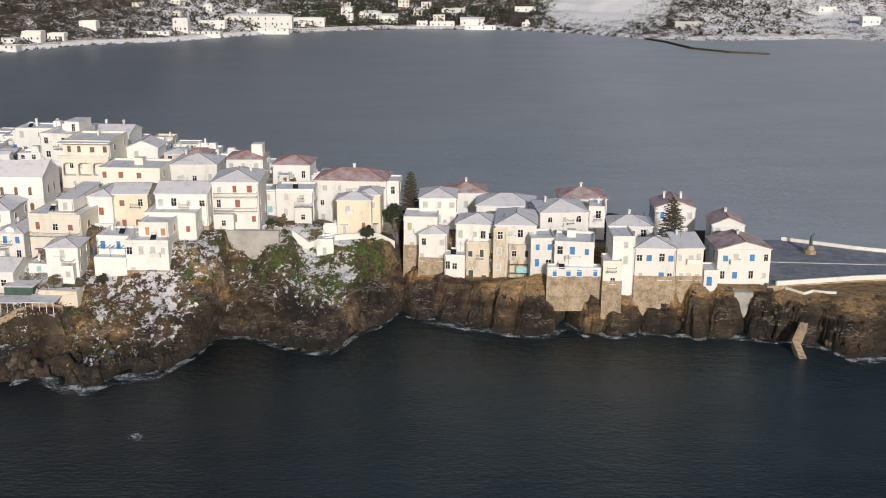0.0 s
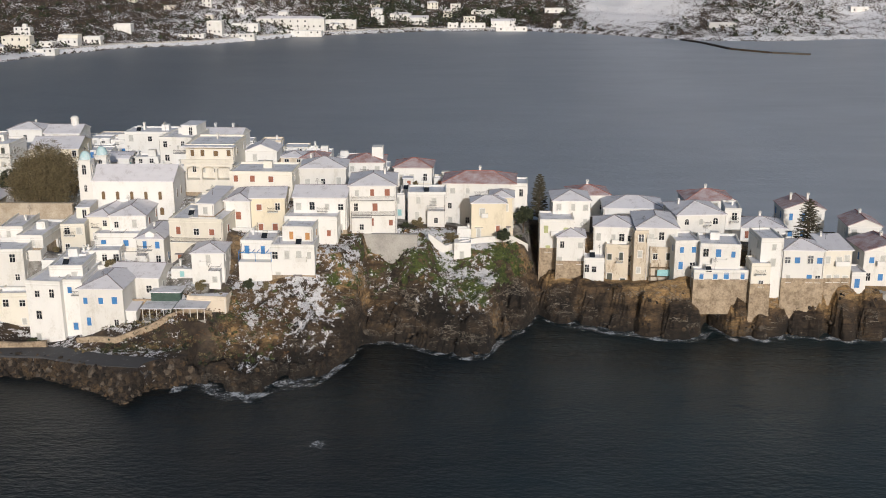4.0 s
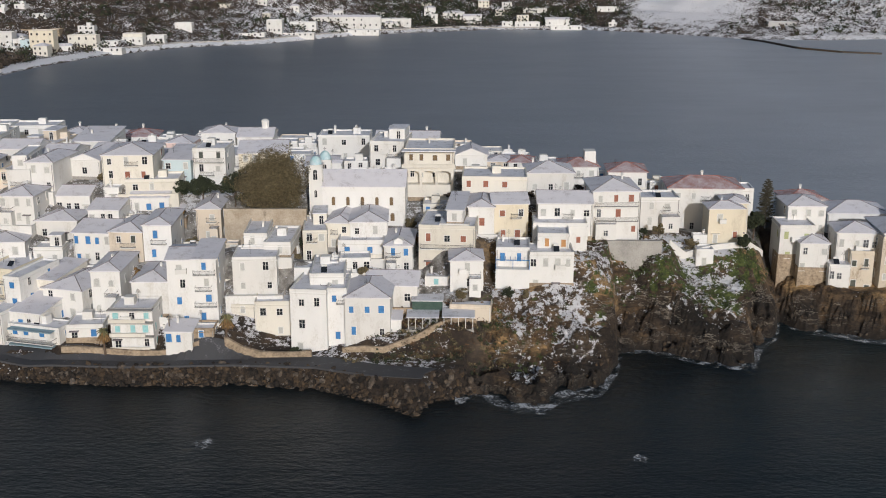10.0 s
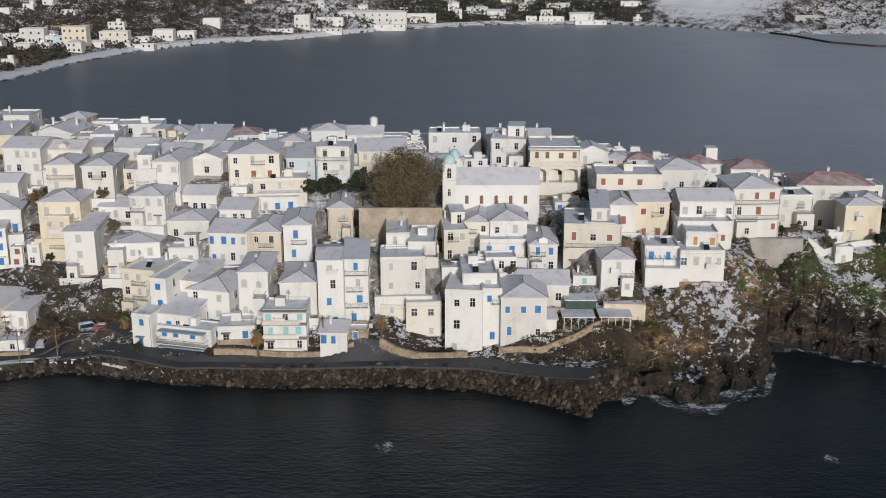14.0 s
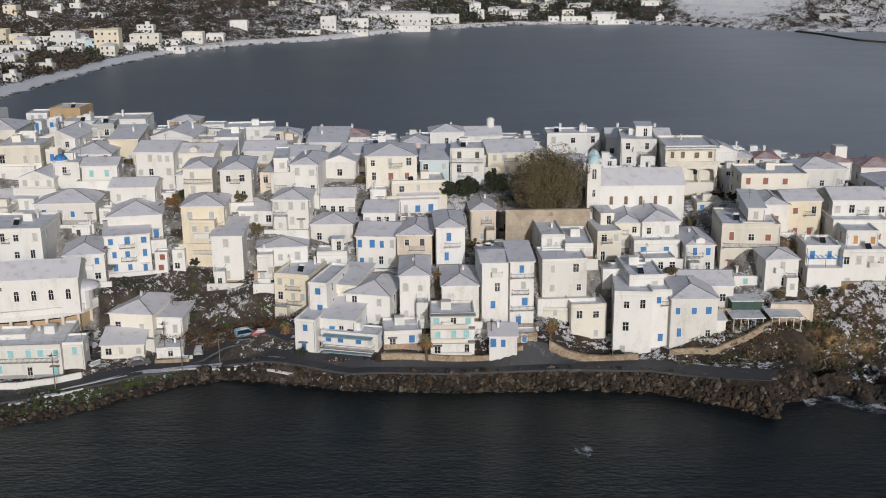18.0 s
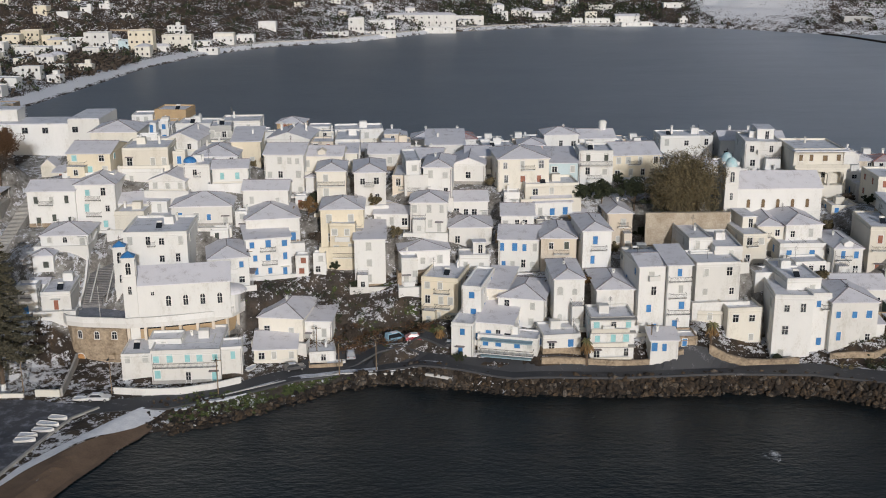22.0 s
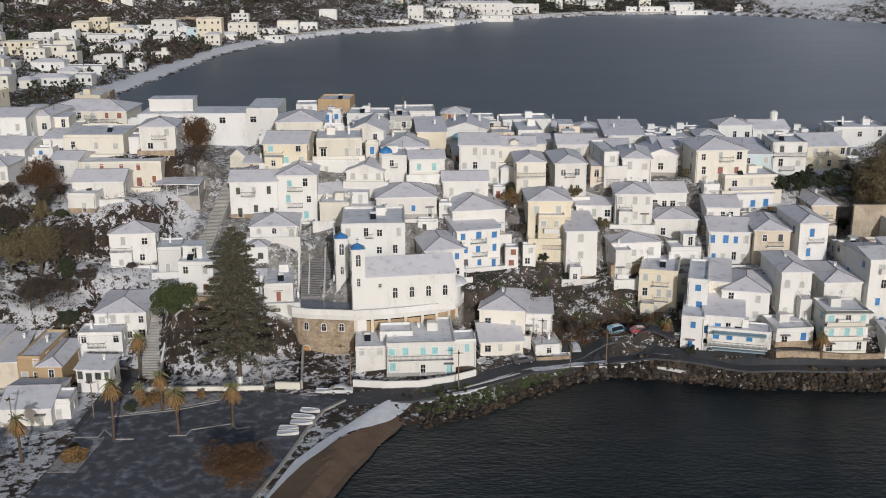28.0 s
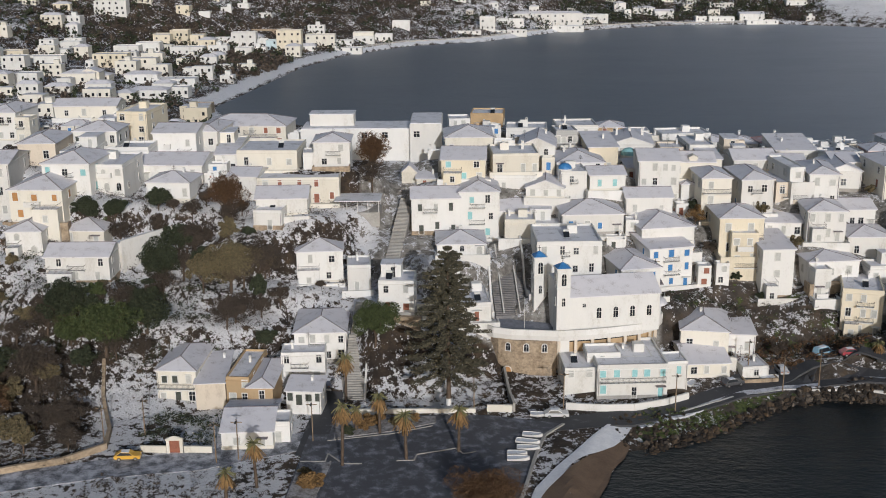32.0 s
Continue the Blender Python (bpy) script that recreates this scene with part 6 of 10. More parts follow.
    snow = np.where((gx > -84) & (gx < -38) & (gy > 204) & (gy < 226), 0.26 + 0.2 * patch, snow)
    green = np.where((gx > -84) & (gx < -38) & (gy > 203) & (gy < 226), 0.3, green)
    snow = np.where((gx < -150) & (gy < 200), np.where((gx < -186) & (gy > 165), 0.36, 0.54), snow)
    ochre = crag * np.clip(np.clip((gx - 117) / 8, 0, 1) * 0.12 + np.clip((gx - 117) / 8, 0, 1) * np.clip((s - 2.5) / 4, 0, 1) * 0.7 + np.clip((s - 8) / 9, 0, 1) * 0.3 + np.clip((74 - gx) / 12, 0, 1) * 0.2, 0, 1)
    lanes = np.where((gx > -145) & (gx < 122) & (gy > 206) & (gy < 325) & (crag < 0.1), 0.85, 0.0)
    lanes = np.where((gx > -84) & (gx < -38) & (gy < 226), 0.1, lanes)
    ochre = np.maximum(ochre, lanes)
    beach = np.where(gy > 430, np.clip((3.4 - z) / 0.9, 0, 1) * np.clip((z - 0.5) / 0.5, 0, 1), 0.0)
    snow = np.maximum(snow, beach * np.where(gx < -20, 0.95, 0.62))
    col = me.color_attributes.new("cover", "FLOAT_COLOR", "POINT")
    data = np.stack([snow, green, crag, ochre], -1)
    col.data.foreach_set("color", data.ravel())
    m, nt, b = mat_new("ground_cover", 0.95)
    at = nt.nodes.new("ShaderNodeAttribute")
    at.attribute_name = "cover"
    sep = nt.nodes.new("ShaderNodeSeparateColor")
    nt.links.new(at.outputs["Color"], sep.inputs[0])
    tone = n_math(nt, "ADD", n_math(nt, "MULTIPLY", n_noise(nt, 0.09, 5, 0.65), 1.5), n_math(nt, "MULTIPLY", at.outputs["Alpha"], 0.42))
    rock = n_ramp(nt, tone, [(0.60, (0.020, 0.016, 0.013)), (0.80, (0.070, 0.051, 0.036)), (0.98, (0.16, 0.108, 0.060)), (1.2, (0.33, 0.225, 0.115))])
    beds = n_noise(nt, 0.24, 9, 0.70, (0.42, 0.8, 2.0), (0.3, 0.42, 0.4))
    rock = n_mix(nt, 1.0, rock, n_ramp(nt, beds, [(0.30, (0.20, 0.19, 0.18)), (0.42, (0.6, 0.57, 0.54)), (0.50, (1.35, 1.28, 1.15)), (0.55, (0.65, 0.62, 0.6)), (0.62, (1.4, 1.3, 1.15)), (0.72, (2.2, 2.0, 1.75))]), "MULTIPLY")
    crack = n_ramp(nt, n_cracks(nt, 0.30, (0.8, 1.0, 1.5)), [(0.0, (0.12, 0.11, 0.10)), (0.05, (0.5, 0.48, 0.45)), (0.11, (1, 1, 1))])
    rock = n_mix(nt, n_math(nt, "MULTIPLY", n_noise(nt, 0.15, 3), 0.75), rock, crack, "MULTIPLY")
    pale = n_math(nt, "MULTIPLY", n_ramp(nt, beds, [(0.553, (0, 0, 0)), (0.566, (0.85, 0.85, 0.85)), (0.58, (0, 0, 0))]), n_ramp(nt, n_noise(nt, 0.12, 4), [(0.40, (0, 0, 0)), (0.52, (1, 1, 1))]))
    rock = n_mix(nt, pale, rock, (0.46, 0.40, 0.32))
    soil = n_ramp(nt, n_noise(nt, 0.22, 6, 0.7), [(0.32, (0.016, 0.012, 0.010)), (0.5, (0.05, 0.036, 0.026)), (0.68, (0.11, 0.075, 0.045))])
    paved = n_ramp(nt, n_noise(nt, 0.5, 6, 0.7), [(0.35, (0.13, 0.12, 0.105)), (0.5, (0.33, 0.31, 0.285)), (0.66, (0.56, 0.545, 0.51))])
    soil = n_mix(nt, at.outputs["Alpha"], soil, paved)
    base = n_mix(nt, sep.outputs[2], soil, rock)
    geo = nt.nodes.new("ShaderNodeNewGeometry")
    pz = nt.nodes.new("ShaderNodeSeparateXYZ")
    nt.links.new(geo.outputs["Position"], pz.inputs[0])
    wet = n_math(nt, "MULTIPLY", n_math(nt, "SUBTRACT", 1.0, n_math(nt, "MULTIPLY", pz.outputs[2], 0.26, True), True), n_math(nt, "MULTIPLY", sep.outputs[2], 0.85))
    base = n_mix(nt, wet, base, (0.016, 0.013, 0.011))
    gmask = n_ramp(nt, n_math(nt, "ADD", n_noise(nt, 0.28, 6, 0.7), n_math(nt, "MULTIPLY", sep.outputs[1], 0.30)), [(0.665, (0, 0, 0)), (0.70, (1, 1, 1))])
    gmask = n_math(nt, "MULTIPLY", gmask, n_math(nt, "GREATER_THAN", sep.outputs[1], 0.05))
    grass = n_ramp(nt, n_noise(nt, 1.5, 4, 0.7), [(0.35, (0.026, 0.042, 0.009)), (0.65, (0.125, 0.155, 0.038))])
    base = n_mix(nt, gmask, base, grass)
    nz = nt.nodes.new("ShaderNodeSeparateXYZ")
    nt.links.new(geo.outputs["Normal"], nz.inputs[0])
    snoise = n_math(nt, "ADD", n_math(nt, "MULTIPLY", n_noise(nt, 0.10, 6, 0.7), 1.0), n_math(nt, "MULTIPLY", n_noise(nt, 0.7, 8, 0.8), 2.0))
    snoise = n_math(nt, "SUBTRACT", snoise, 1.0)
    smask = n_math(nt, "ADD", n_math(nt, "ADD", snoise, n_math(nt, "MULTIPLY", sep.outputs[0], 0.8)), n_math(nt, "MULTIPLY", nz.outputs[2], 0.30))
    smask = n_ramp(nt, n_math(nt, "SUBTRACT", smask, 0.20), [(0.945, (0, 0, 0)), (0.975, (1, 1, 1))])
    base = n_mix(nt, smask, base, (0.80, 0.80, 0.83))
    nt.links.new(base, b.inputs["Base Color"])
    heave = n_math(nt, "MULTIPLY", n_math(nt, "ADD", n_noise(nt, 0.22, 5, 0.62), n_math(nt, "MULTIPLY", beds, 0.7)), n_math(nt, "MULTIPLY", sep.outputs[2], 2.2))
    n_bump(nt, b, n_math(nt, "ADD", n_noise(nt, 0.9, 8, 0.78), heave), 1.0, 1.0)
    me.materials.append(m)
    ob = new("ground", me)
    return tagged(ob, "rocky snow-dusted ground with cliffs, terraces and far hills", "ground", kind="structure")


ground_sheet()


def water(name, dark, light, rough, ripple, outline, label, sky_sheen=0.0, start=0.0, reach=240.0):
    """Sea surface; colour paled by a set amount from start eastward over reach metres, painting in brighter sky
    reflection.
    """
    m, nt, b = mat_new(name, rough)
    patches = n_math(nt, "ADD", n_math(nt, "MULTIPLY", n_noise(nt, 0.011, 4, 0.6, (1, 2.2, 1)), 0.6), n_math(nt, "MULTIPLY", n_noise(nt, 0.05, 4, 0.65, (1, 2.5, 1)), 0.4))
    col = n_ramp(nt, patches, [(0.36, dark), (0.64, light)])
    if sky_sheen:
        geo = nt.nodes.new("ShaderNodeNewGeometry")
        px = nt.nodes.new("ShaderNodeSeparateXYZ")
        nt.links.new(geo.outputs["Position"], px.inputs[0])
        # eastward gain on the base colour stands in for stronger sky reflection
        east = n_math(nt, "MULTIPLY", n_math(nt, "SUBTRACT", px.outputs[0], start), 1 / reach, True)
        col = n_mix(nt, east, col, n_mix(nt, 1.0, col, (1.05 + sky_sheen * 1.05, 1 + sky_sheen, 0.97 + sky_sheen * 0.96), "MULTIPLY"))
    nt.links.new(col, b.inputs["Base Color"])
    b.inputs["IOR"].default_value = 1.33
    f = n_math(nt, "ADD", n_math(nt, "MULTIPLY", n_noise(nt, 0.9, 3, 0.6, (0.6, 1.3, 1)), 0.7), n_math(nt, "MULTIPLY", n_noise(nt, 0.12, 3, 0.6, (0.7, 1.4, 1)), 1.0))
    n_bump(nt, b, f, ripple, 0.5)
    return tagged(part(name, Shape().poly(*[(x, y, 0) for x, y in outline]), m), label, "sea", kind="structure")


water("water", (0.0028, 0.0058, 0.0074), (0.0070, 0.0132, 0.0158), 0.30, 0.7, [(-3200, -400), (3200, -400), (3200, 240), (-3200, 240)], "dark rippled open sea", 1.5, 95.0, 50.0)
# the bay's base colour is lifted to carry the pale sky it reflects
water("bay_water", (0.114, 0.131, 0.151), (0.142, 0.160, 0.182), 0.36, 0.6, [(-3200, 240), (3200, 240), (3200, 4000), (-3200, 4000)], "sheltered bay water, its slate grey sky reflection put into the colour", 1.65, -60.0, 280.0)


# ---- windows and doors, shared by all houses ----
MESHES = {}


def outline(w, h, arch):
    """An opening's outline in x and z, from its bottom left, standing on z = 0."""
    if not arch:
        return [(-w / 2, 0), (w / 2, 0), (w / 2, h), (-w / 2, h)]
    r = w / 2
    top = [(r * math.cos(a), h - r + r * math.sin(a)) for a in (math.pi * i / 8 for i in range(9))]
    return [(-r, 0), (r, 0), *top[:], ]


def ring_mesh(w, h, arch, band=0.13, proud=0.07, sill=True, bars=False):
    key = ("ring", w, h, arch, sill, bars)
    if key not in MESHES:
        inner, s = outline(w, h, arch), Shape()
        outer = [(x * (1 + 2 * band / w), -band * 0.4 + z * (1 + 1.4 * band / h)) for x, z in inner]
        k = len(inner)
        for i in range(k):
            j = (i + 1) % k
            (a, b), (c, d), (e, f), (g, q) = inner[i], inner[j], outer[j], outer[i]
            s.poly((g, -proud, q), (e, -proud, f), (c, -proud, d), (a, -proud, b))
            s.poly((g, 0.02, q), (e, 0.02, f), (e, -proud, f), (g, -proud, q))
            s.poly((a, -proud, b), (c, -proud, d), (c, 0.02, d), (a, 0.02, b))
        if sill:
            s.box(-w / 2 - 0.18, -0.16, -0.12, w / 2 + 0.18, 0.0, -0.02)
        if bars:
            s.box(-0.03, -0.05, 0, 0.03, -0.025, h).box(-w / 2, -0.05, h * 0.6, w / 2, -0.025, h * 0.6 + 0.05)
        MESHES[key] = s.mesh("window", FRAME)
    return MESHES[key]


def fill_mesh(w, h, arch, style):
    key = ("fill", w, h, arch, style)
    if key not in MESHES:
        s, o = Shape(), outline(w, h, arch)
        y = -0.02 if style == "glass" else -0.05
        s.poly(*[(x, y, z) for x, z in o])
        if style == "glass":
            me = s.mesh("pane", GLASS)
        else:
            s.poly(*[(x, -0.005, z) for x, z in reversed(o)])
            for i in range(len(o)):
                (p, q), (u, v) = o[i], o[(i + 1) % len(o)]
                s.poly((p, -0.005, q), (u, -0.005, v), (u, y, v), (p, y, q))
            me = s.mesh("shutter", SHUT[style])
        MESHES[key] = me
    return MESHES[key]


def window(parent, m, w, h, style, arch=False, door=False):
    ob = part("door" if door else "window", ring_mesh(w, h, arch, sill=not door, bars=style == "glass"), FRAME, parent, at=m)
    if style == "glass":
        part("pane", fill_mesh(w, h, arch, style), GLASS, ob)
    else:
        part("door_leaf" if door else "shutter", fill_mesh(w, h, arch, style), None, ob)
    return ob


def railing(w, d, hgt=0.95):
    key = ("rail", round(w, 1), d)
    if key not in MESHES:
        s = Shape()
        for z in (0.12, hgt):
            s.box(-w / 2, -d, z - 0.025, w / 2, -d + 0.05, z + 0.025)
            s.box(-w / 2, -d, z - 0.025, -w / 2 + 0.05, 0, z + 0.025)
            s.box(w / 2 - 0.05, -d, z - 0.025, w / 2, 0, z + 0.025)
        for i in range(int(w / 0.22) + 1):
            x = -w / 2 + 0.02 + i * (w - 0.06) / max(1, int(w / 0.22))
            s.box(x, -d + 0.01, 0, x + 0.03, -d + 0.04, hgt)
        MESHES[key] = s.mesh("railing", IRON)
    return MESHES[key]


def balcony(parent, x, y, z, w, solid=False):
    ob = part("balcony", Shape().box(-w / 2, -1.0, -0.16, w / 2, 0, 0.0), FRAME, parent, at=pose(x, y, z))
    if solid:
        part("balustrade", Shape().box(-w / 2, -1.0, 0, w / 2, -0.86, 0.85).box(-w / 2, -0.86, 0, -w / 2 + 0.12, 0, 0.85).box(w / 2 - 0.12, -0.86, 0, w / 2, 0, 0.85), WALLS["W"], ob)
    else:
        part("railing", railing(w, 1.0), IRON, ob, "thin black iron railing")


def chimney(parent, x, y, z, hgt=1.5, r=0.28):
    s = Shape().box(-r, -r, -0.8, r, r, hgt, 0.03).box(-r - 0.08, -r - 0.08, hgt, r + 0.08, r + 0.08, hgt + 0.1)
    for dx in (-r, r - 0.1):
        for dy in (-r, r - 0.1):
            s.box(dx, dy, hgt + 0.1, dx + 0.1, dy + 0.1, hgt + 0.36)
    s.box(-r - 0.05, -r - 0.05, hgt + 0.36, r + 0.05, r + 0.05, hgt + 0.46, 0.08)
    part("chimney", s, WALLS["W"], parent, "white masonry chimney with a capped pot", pose(x, y, z))


def roof_shape(kind, w, d, H, rise, o=0.32, t=0.14):
    """Roof skin, gable walls and the lines of its ridges."""
    s, gables, lines = Shape(), [], []
    x0, x1, y0, y1 = -w / 2 - o, w / 2 + o, -o, d + o
    if kind == "h":
        if w >= d:
            i = (y1 - y0) / 2
            a, b = (x0 + i, (y0 + y1) / 2, H + rise), (x1 - i, (y0 + y1) / 2, H + rise)
            if w - d < 0.4:
                b = a = ((x0 + x1) / 2, (y0 + y1) / 2, H + rise)
        else:
            i = (x1 - x0) / 2
            a, b = (0, y0 + i, H + rise), (0, y1 - i, H + rise)
        c = [(x0, y0, H), (x1, y0, H), (x1, y1, H), (x0, y1, H)]
        if w >= d:
            faces = [(c[0], c[1], b, a), (c[1], c[2], b), (c[2], c[3], a, b), (c[3], c[0], a)]
            lines = [(c[0], a), (c[3], a), (c[1], b), (c[2], b), (a, b)]
        else:
            faces = [(c[0], c[1], a), (c[1], c[2], b, a), (c[2], c[3], b), (c[3], c[0], a, b)]
            lines = [(c[0], a), (c[1], a), (c[2], b), (c[3], b), (a, b)]
        for f in faces:
            f = [p for i, p in enumerate(f) if p != f[i - 1]]
            if len(f) > 2:
                s.poly(*f)
        s.poly(*[(p[0], p[1], H - t) for p in reversed(c)])
        for i in range(4):
            p, q = c[i], c[(i + 1) % 4]
            s.poly((p[0], p[1], H - t), (q[0], q[1], H - t), q, p)
    elif kind in "gG":
        if kind == "g":
            m = (y0 + y1) / 2
            a = [(x0, y0), (x1, y0), (x1, m), (x0, m)], [(x0, m), (x1, m), (x1, y1), (x0, y1)]
            za = (H, H, H + rise, H + rise), (H + rise, H + rise, H, H)
            gables = [[(sx, 0, H - 0.05), (sx, d, H - 0.05), (sx, m, H + rise - 0.1)] for sx in (-w / 2, w / 2)]
            lines = [((x0, m, H + rise), (x1, m, H + rise))]
        else:
            a = [(x0, y0), (0, y0), (0, y1), (x0, y1)], [(0, y0), (x1, y0), (x1, y1), (0, y1)]
            za = (H, H + rise, H + rise, H), (H + rise, H, H, H + rise)
            gables = [[(-w / 2, sy, H - 0.05), (w / 2, sy, H - 0.05), (0, sy, H + rise - 0.1)] for sy in (0, d)]
            lines = [((0, y0, H + rise), (0, y1, H + rise))]
        for pts, zs in zip(a, za):
            up = [(p[0], p[1], z) for p, z in zip(pts, zs)]
            dn = [(p[0], p[1], z - t) for p, z in zip(pts, zs)]
            s.poly(*up)
            s.poly(*reversed(dn))
            for i in range(4):
                j = (i + 1) % 4
                s.poly(dn[i], dn[j], up[j], up[i])
    elif kind == "s":
        up = [(x0, y0, H), (x1, y0, H), (x1, y1, H + rise), (x0, y1, H + rise)]
        dn = [(p[0], p[1], p[2] - t) for p in up]
        s.poly(*up)
        s.poly(*reversed(dn))
        for i in range(4):
            j = (i + 1) % 4
            s.poly(dn[i], dn[j], up[j], up[i])
        gables = [[(sx, 0, H - 0.06), (sx, d, H - 0.06), (sx, d, H + rise - 0.14)] for sx in (-w / 2, w / 2)]
        gables.append([(-w / 2, d, H - 0.06), (w / 2, d, H - 0.06), (w / 2, d, H + rise - 0.14), (-w / 2, d, H + rise - 0.14)])
    return s, gables, lines


SHUT_NAMES = {"b": "blue", "t": "turquoise", "r": "red-brown", "o": "orange", "g": "olive", "d": "dark green", "n": "pale grey", "w": "brown"}
ROOF_NAMES = {"h": "snowy hipped roof", "g": "snowy pitched roof", "G": "snowy gabled roof", "s": "sloping snowy roof", "f": "flat snow-covered roof"}
STOREYS = {1: "low", 2: "two-storey", 3: "three-storey", 4: "four-storey"}


FOOTPRINTS, ANNEXES = [], []
FRONTS = []
town(lambda x, y, z, w, d, h, yaw, *rest, annex=False: None if annex else FRONTS.append((x - w / 2, x + w / 2, y)))


def depth_to_next(x, y, w, d):
    """How deep a house may be before it meets the front of the row behind."""
    behind = [q for a, b, q in FRONTS if q > y + d and min(b, x + w / 2) - max(a, x - w / 2) > 0.3 * w]
    return min(min(behind) - y - 0.4, 13.5) if behind else d
AWNING = two_scale("faded_blue_canvas", (0.20, 0.30, 0.36), (0.32, 0.43, 0.48), 1.0, 6.0)


def house(x, y, z, w, d, h, yaw, roof, rise, col, ns, nc, sh, extra="", far=False, annex=False):
    """A town house: front face centred on x, y; z and h are the visible foot and height of that face."""
    if not far and not annex:
        ns = max(ns, round(h / 4.1))
        if x < 60 and d > 5 and "ruin" not in extra:
            d = max(d, depth_to_next(x, y, w, d))
        if not yaw:
            yaw = random.Random(int(abs(x) * 37 + y * 13)).uniform(-6, 6)
    c, sn = math.cos(radians(yaw)), math.sin(radians(yaw))
    foot = min([gz(x + u * c - v * sn, y + u * sn + v * c) for u in (-w / 2, w / 2) for v in (0, d)] + [z])
    foot = max(foot, z - (2.0 if far else 4.0))
    k = z - foot + 0.5
    rise = min(rise, (0.2 if roof == "G" else 0.15) * min(w, d) + 0.25)
    FOOTPRINTS.append((x - w / 2, y, x + w / 2, y + d, z))
    H = h + k
    kind = f"{NAMES[col]} {STOREYS[min(4, ns)]}"
    label = f"{kind} house, {ROOF_NAMES[roof]}, {SHUT_NAMES[sh]} shutters" if roof != "f" else f"{kind} house with {ROOF_NAMES[roof]} and {SHUT_NAMES[sh]} shutters"
    if "ruin" in extra:
        label = f"{kind} weathered crumbling house with flat roof"
    root = thing("house", x, y, z - k, yaw, label, "house", "town houses" if not far else "houses across the bay")
    if annex:
        ANNEXES.append(root)
    lr = random.Random(int(abs(x) * 131 + y * 17 + w * 7))
    wm = WALLS[col]
    red = col == "R"
    top = H - (0.4 if roof == "f" else 0.0)
    part("wall", Shape().box(-w / 2, 0, 0, w / 2, d, top, 0.04), wm, root)
    if roof == "f":
        part("roof", Shape().box(-w / 2 + 0.22, 0.22, top, w / 2 - 0.22, d - 0.22, top + 0.1), ROOF_FLAT, root)
        s, t = Shape(), 0.24
        hh = top + lr.uniform(0.35, 0.6)
        s.box(-w / 2 + 0.02, 0.02, top, w / 2 - 0.02, t, hh).box(-w / 2 + 0.02, d - t, top, w / 2 - 0.02, d - 0.02, hh)
        s.box(-w / 2 + 0.02, t, top, -w / 2 + t, d - t, hh).box(w / 2 - t, t, top, w / 2 - 0.02, d - t, hh)
        part("parapet", s, wm, root)
        if not far and w > 5.5 and lr.random() < 0.5 and "ruin" not in extra:
            bx, by = lr.uniform(-w / 4, w / 4), d * lr.uniform(0.55, 0.7)
            part("stair_head", Shape().box(bx - 1, by - 0.9, top, bx + 1, by + 0.9, top + 1.7, 0.03), wm, root)
    else:
        s, gables, lines = roof_shape(roof, w, d, H, rise)
        part("roof", s, ROOF_RED if red else ROOF, root)
        for g in gables:
            part("gable", Shape().poly(*g), wm, root)
        if lines and not far:
            ls = Shape()
            for a, b in lines:
                if (Vector(a) - Vector(b)).length > 0.2:
                    ls.tube(a, b, 0.10, 0.10, 5)
            part("ridge", ls, RIDGE_RED if red else RIDGE, root, "row of ridge tiles")
        part("eaves_moulding", Shape().box(-w / 2 - 0.12, -0.12, H - 0.32, w / 2 + 0.12, d + 0.12, H - 0.15), wm, root)
    # openings
    sth = h / ns
    arch = "arch" in extra

    def opening(m, floor, front):
        ww = lr.choice((0.85, 0.95, 1.1)) if not far else 1.2
        door = front and floor == 0 and not far and lr.random() < 0.28 and k < 2.5
        hh = min(lr.choice((1.3, 1.5, 1.7)), sth * 0.52)
        if door:
            hh = min(2.05, sth * 0.75)
        r = lr.random()
        if sh == "n":
            style = "glass" if r < 0.38 else "n"
        else:
            style = sh if r < 0.72 else ("glass" if r < 0.9 else "n")
        zz = k + floor * sth + (0.05 if door else sth * 0.30)
        if far:
            part("window", fill_mesh(ww, round(hh, 1), arch, "glass"), GLASS, root, at=m(zz) @ pose(0, -0.02, 0))
            return
        window(root, m(zz), ww, round(hh, 1), style, arch, door)
        if door and lr.random() < 0.5:
            cm = m(zz + hh + 0.15)
            part("canopy", Shape().box(-0.9, -0.9, 0, 0.9, 0, 0.1), RIDGE if lr.random() < 0.5 else FRAME, root, at=cm)

    for floor in range(ns):
        gap = w / max(1, nc)
        for i in range(nc):
            if lr.random() < 0.1:
                continue
            xx = -w / 2 + gap * (i + 0.5) + lr.uniform(-0.15, 0.15) * gap
            opening(lambda zz, xx=xx: pose(xx, 0, zz), floor, True)
        side_n = 0 if far else (2 if d > 7.5 else 1)
        for side in (-1, 1):
            for i in range(side_n):
                if lr.random() < 0.3:
                    continue
                yy = d * (i + 0.5) / side_n + lr.uniform(-0.5, 0.5)
                opening(lambda zz, yy=yy, side=side: pose(side * w / 2, yy, zz, 0, 0, 90 * side), floor, False)
    if "balc" in extra:
        for floor in range(1 if ns > 1 else 0, ns):
            bw = min(w * 0.7, 3.2) if lr.random() < 0.7 else w * 0.92
            balcony(root, lr.uniform(-0.1, 0.1) * w if bw < w * 0.8 else 0, 0.02, k + floor * sth + 0.05, bw, lr.random() < 0.35)
    if "base" in extra:
        part("stone_base", Shape().box(-w / 2 - 0.15, -0.2, -2.5, w / 2 + 0.15, d * 0.6, k + h * 0.25, 0.06), STONE_WALL, root, "rubble stone base")
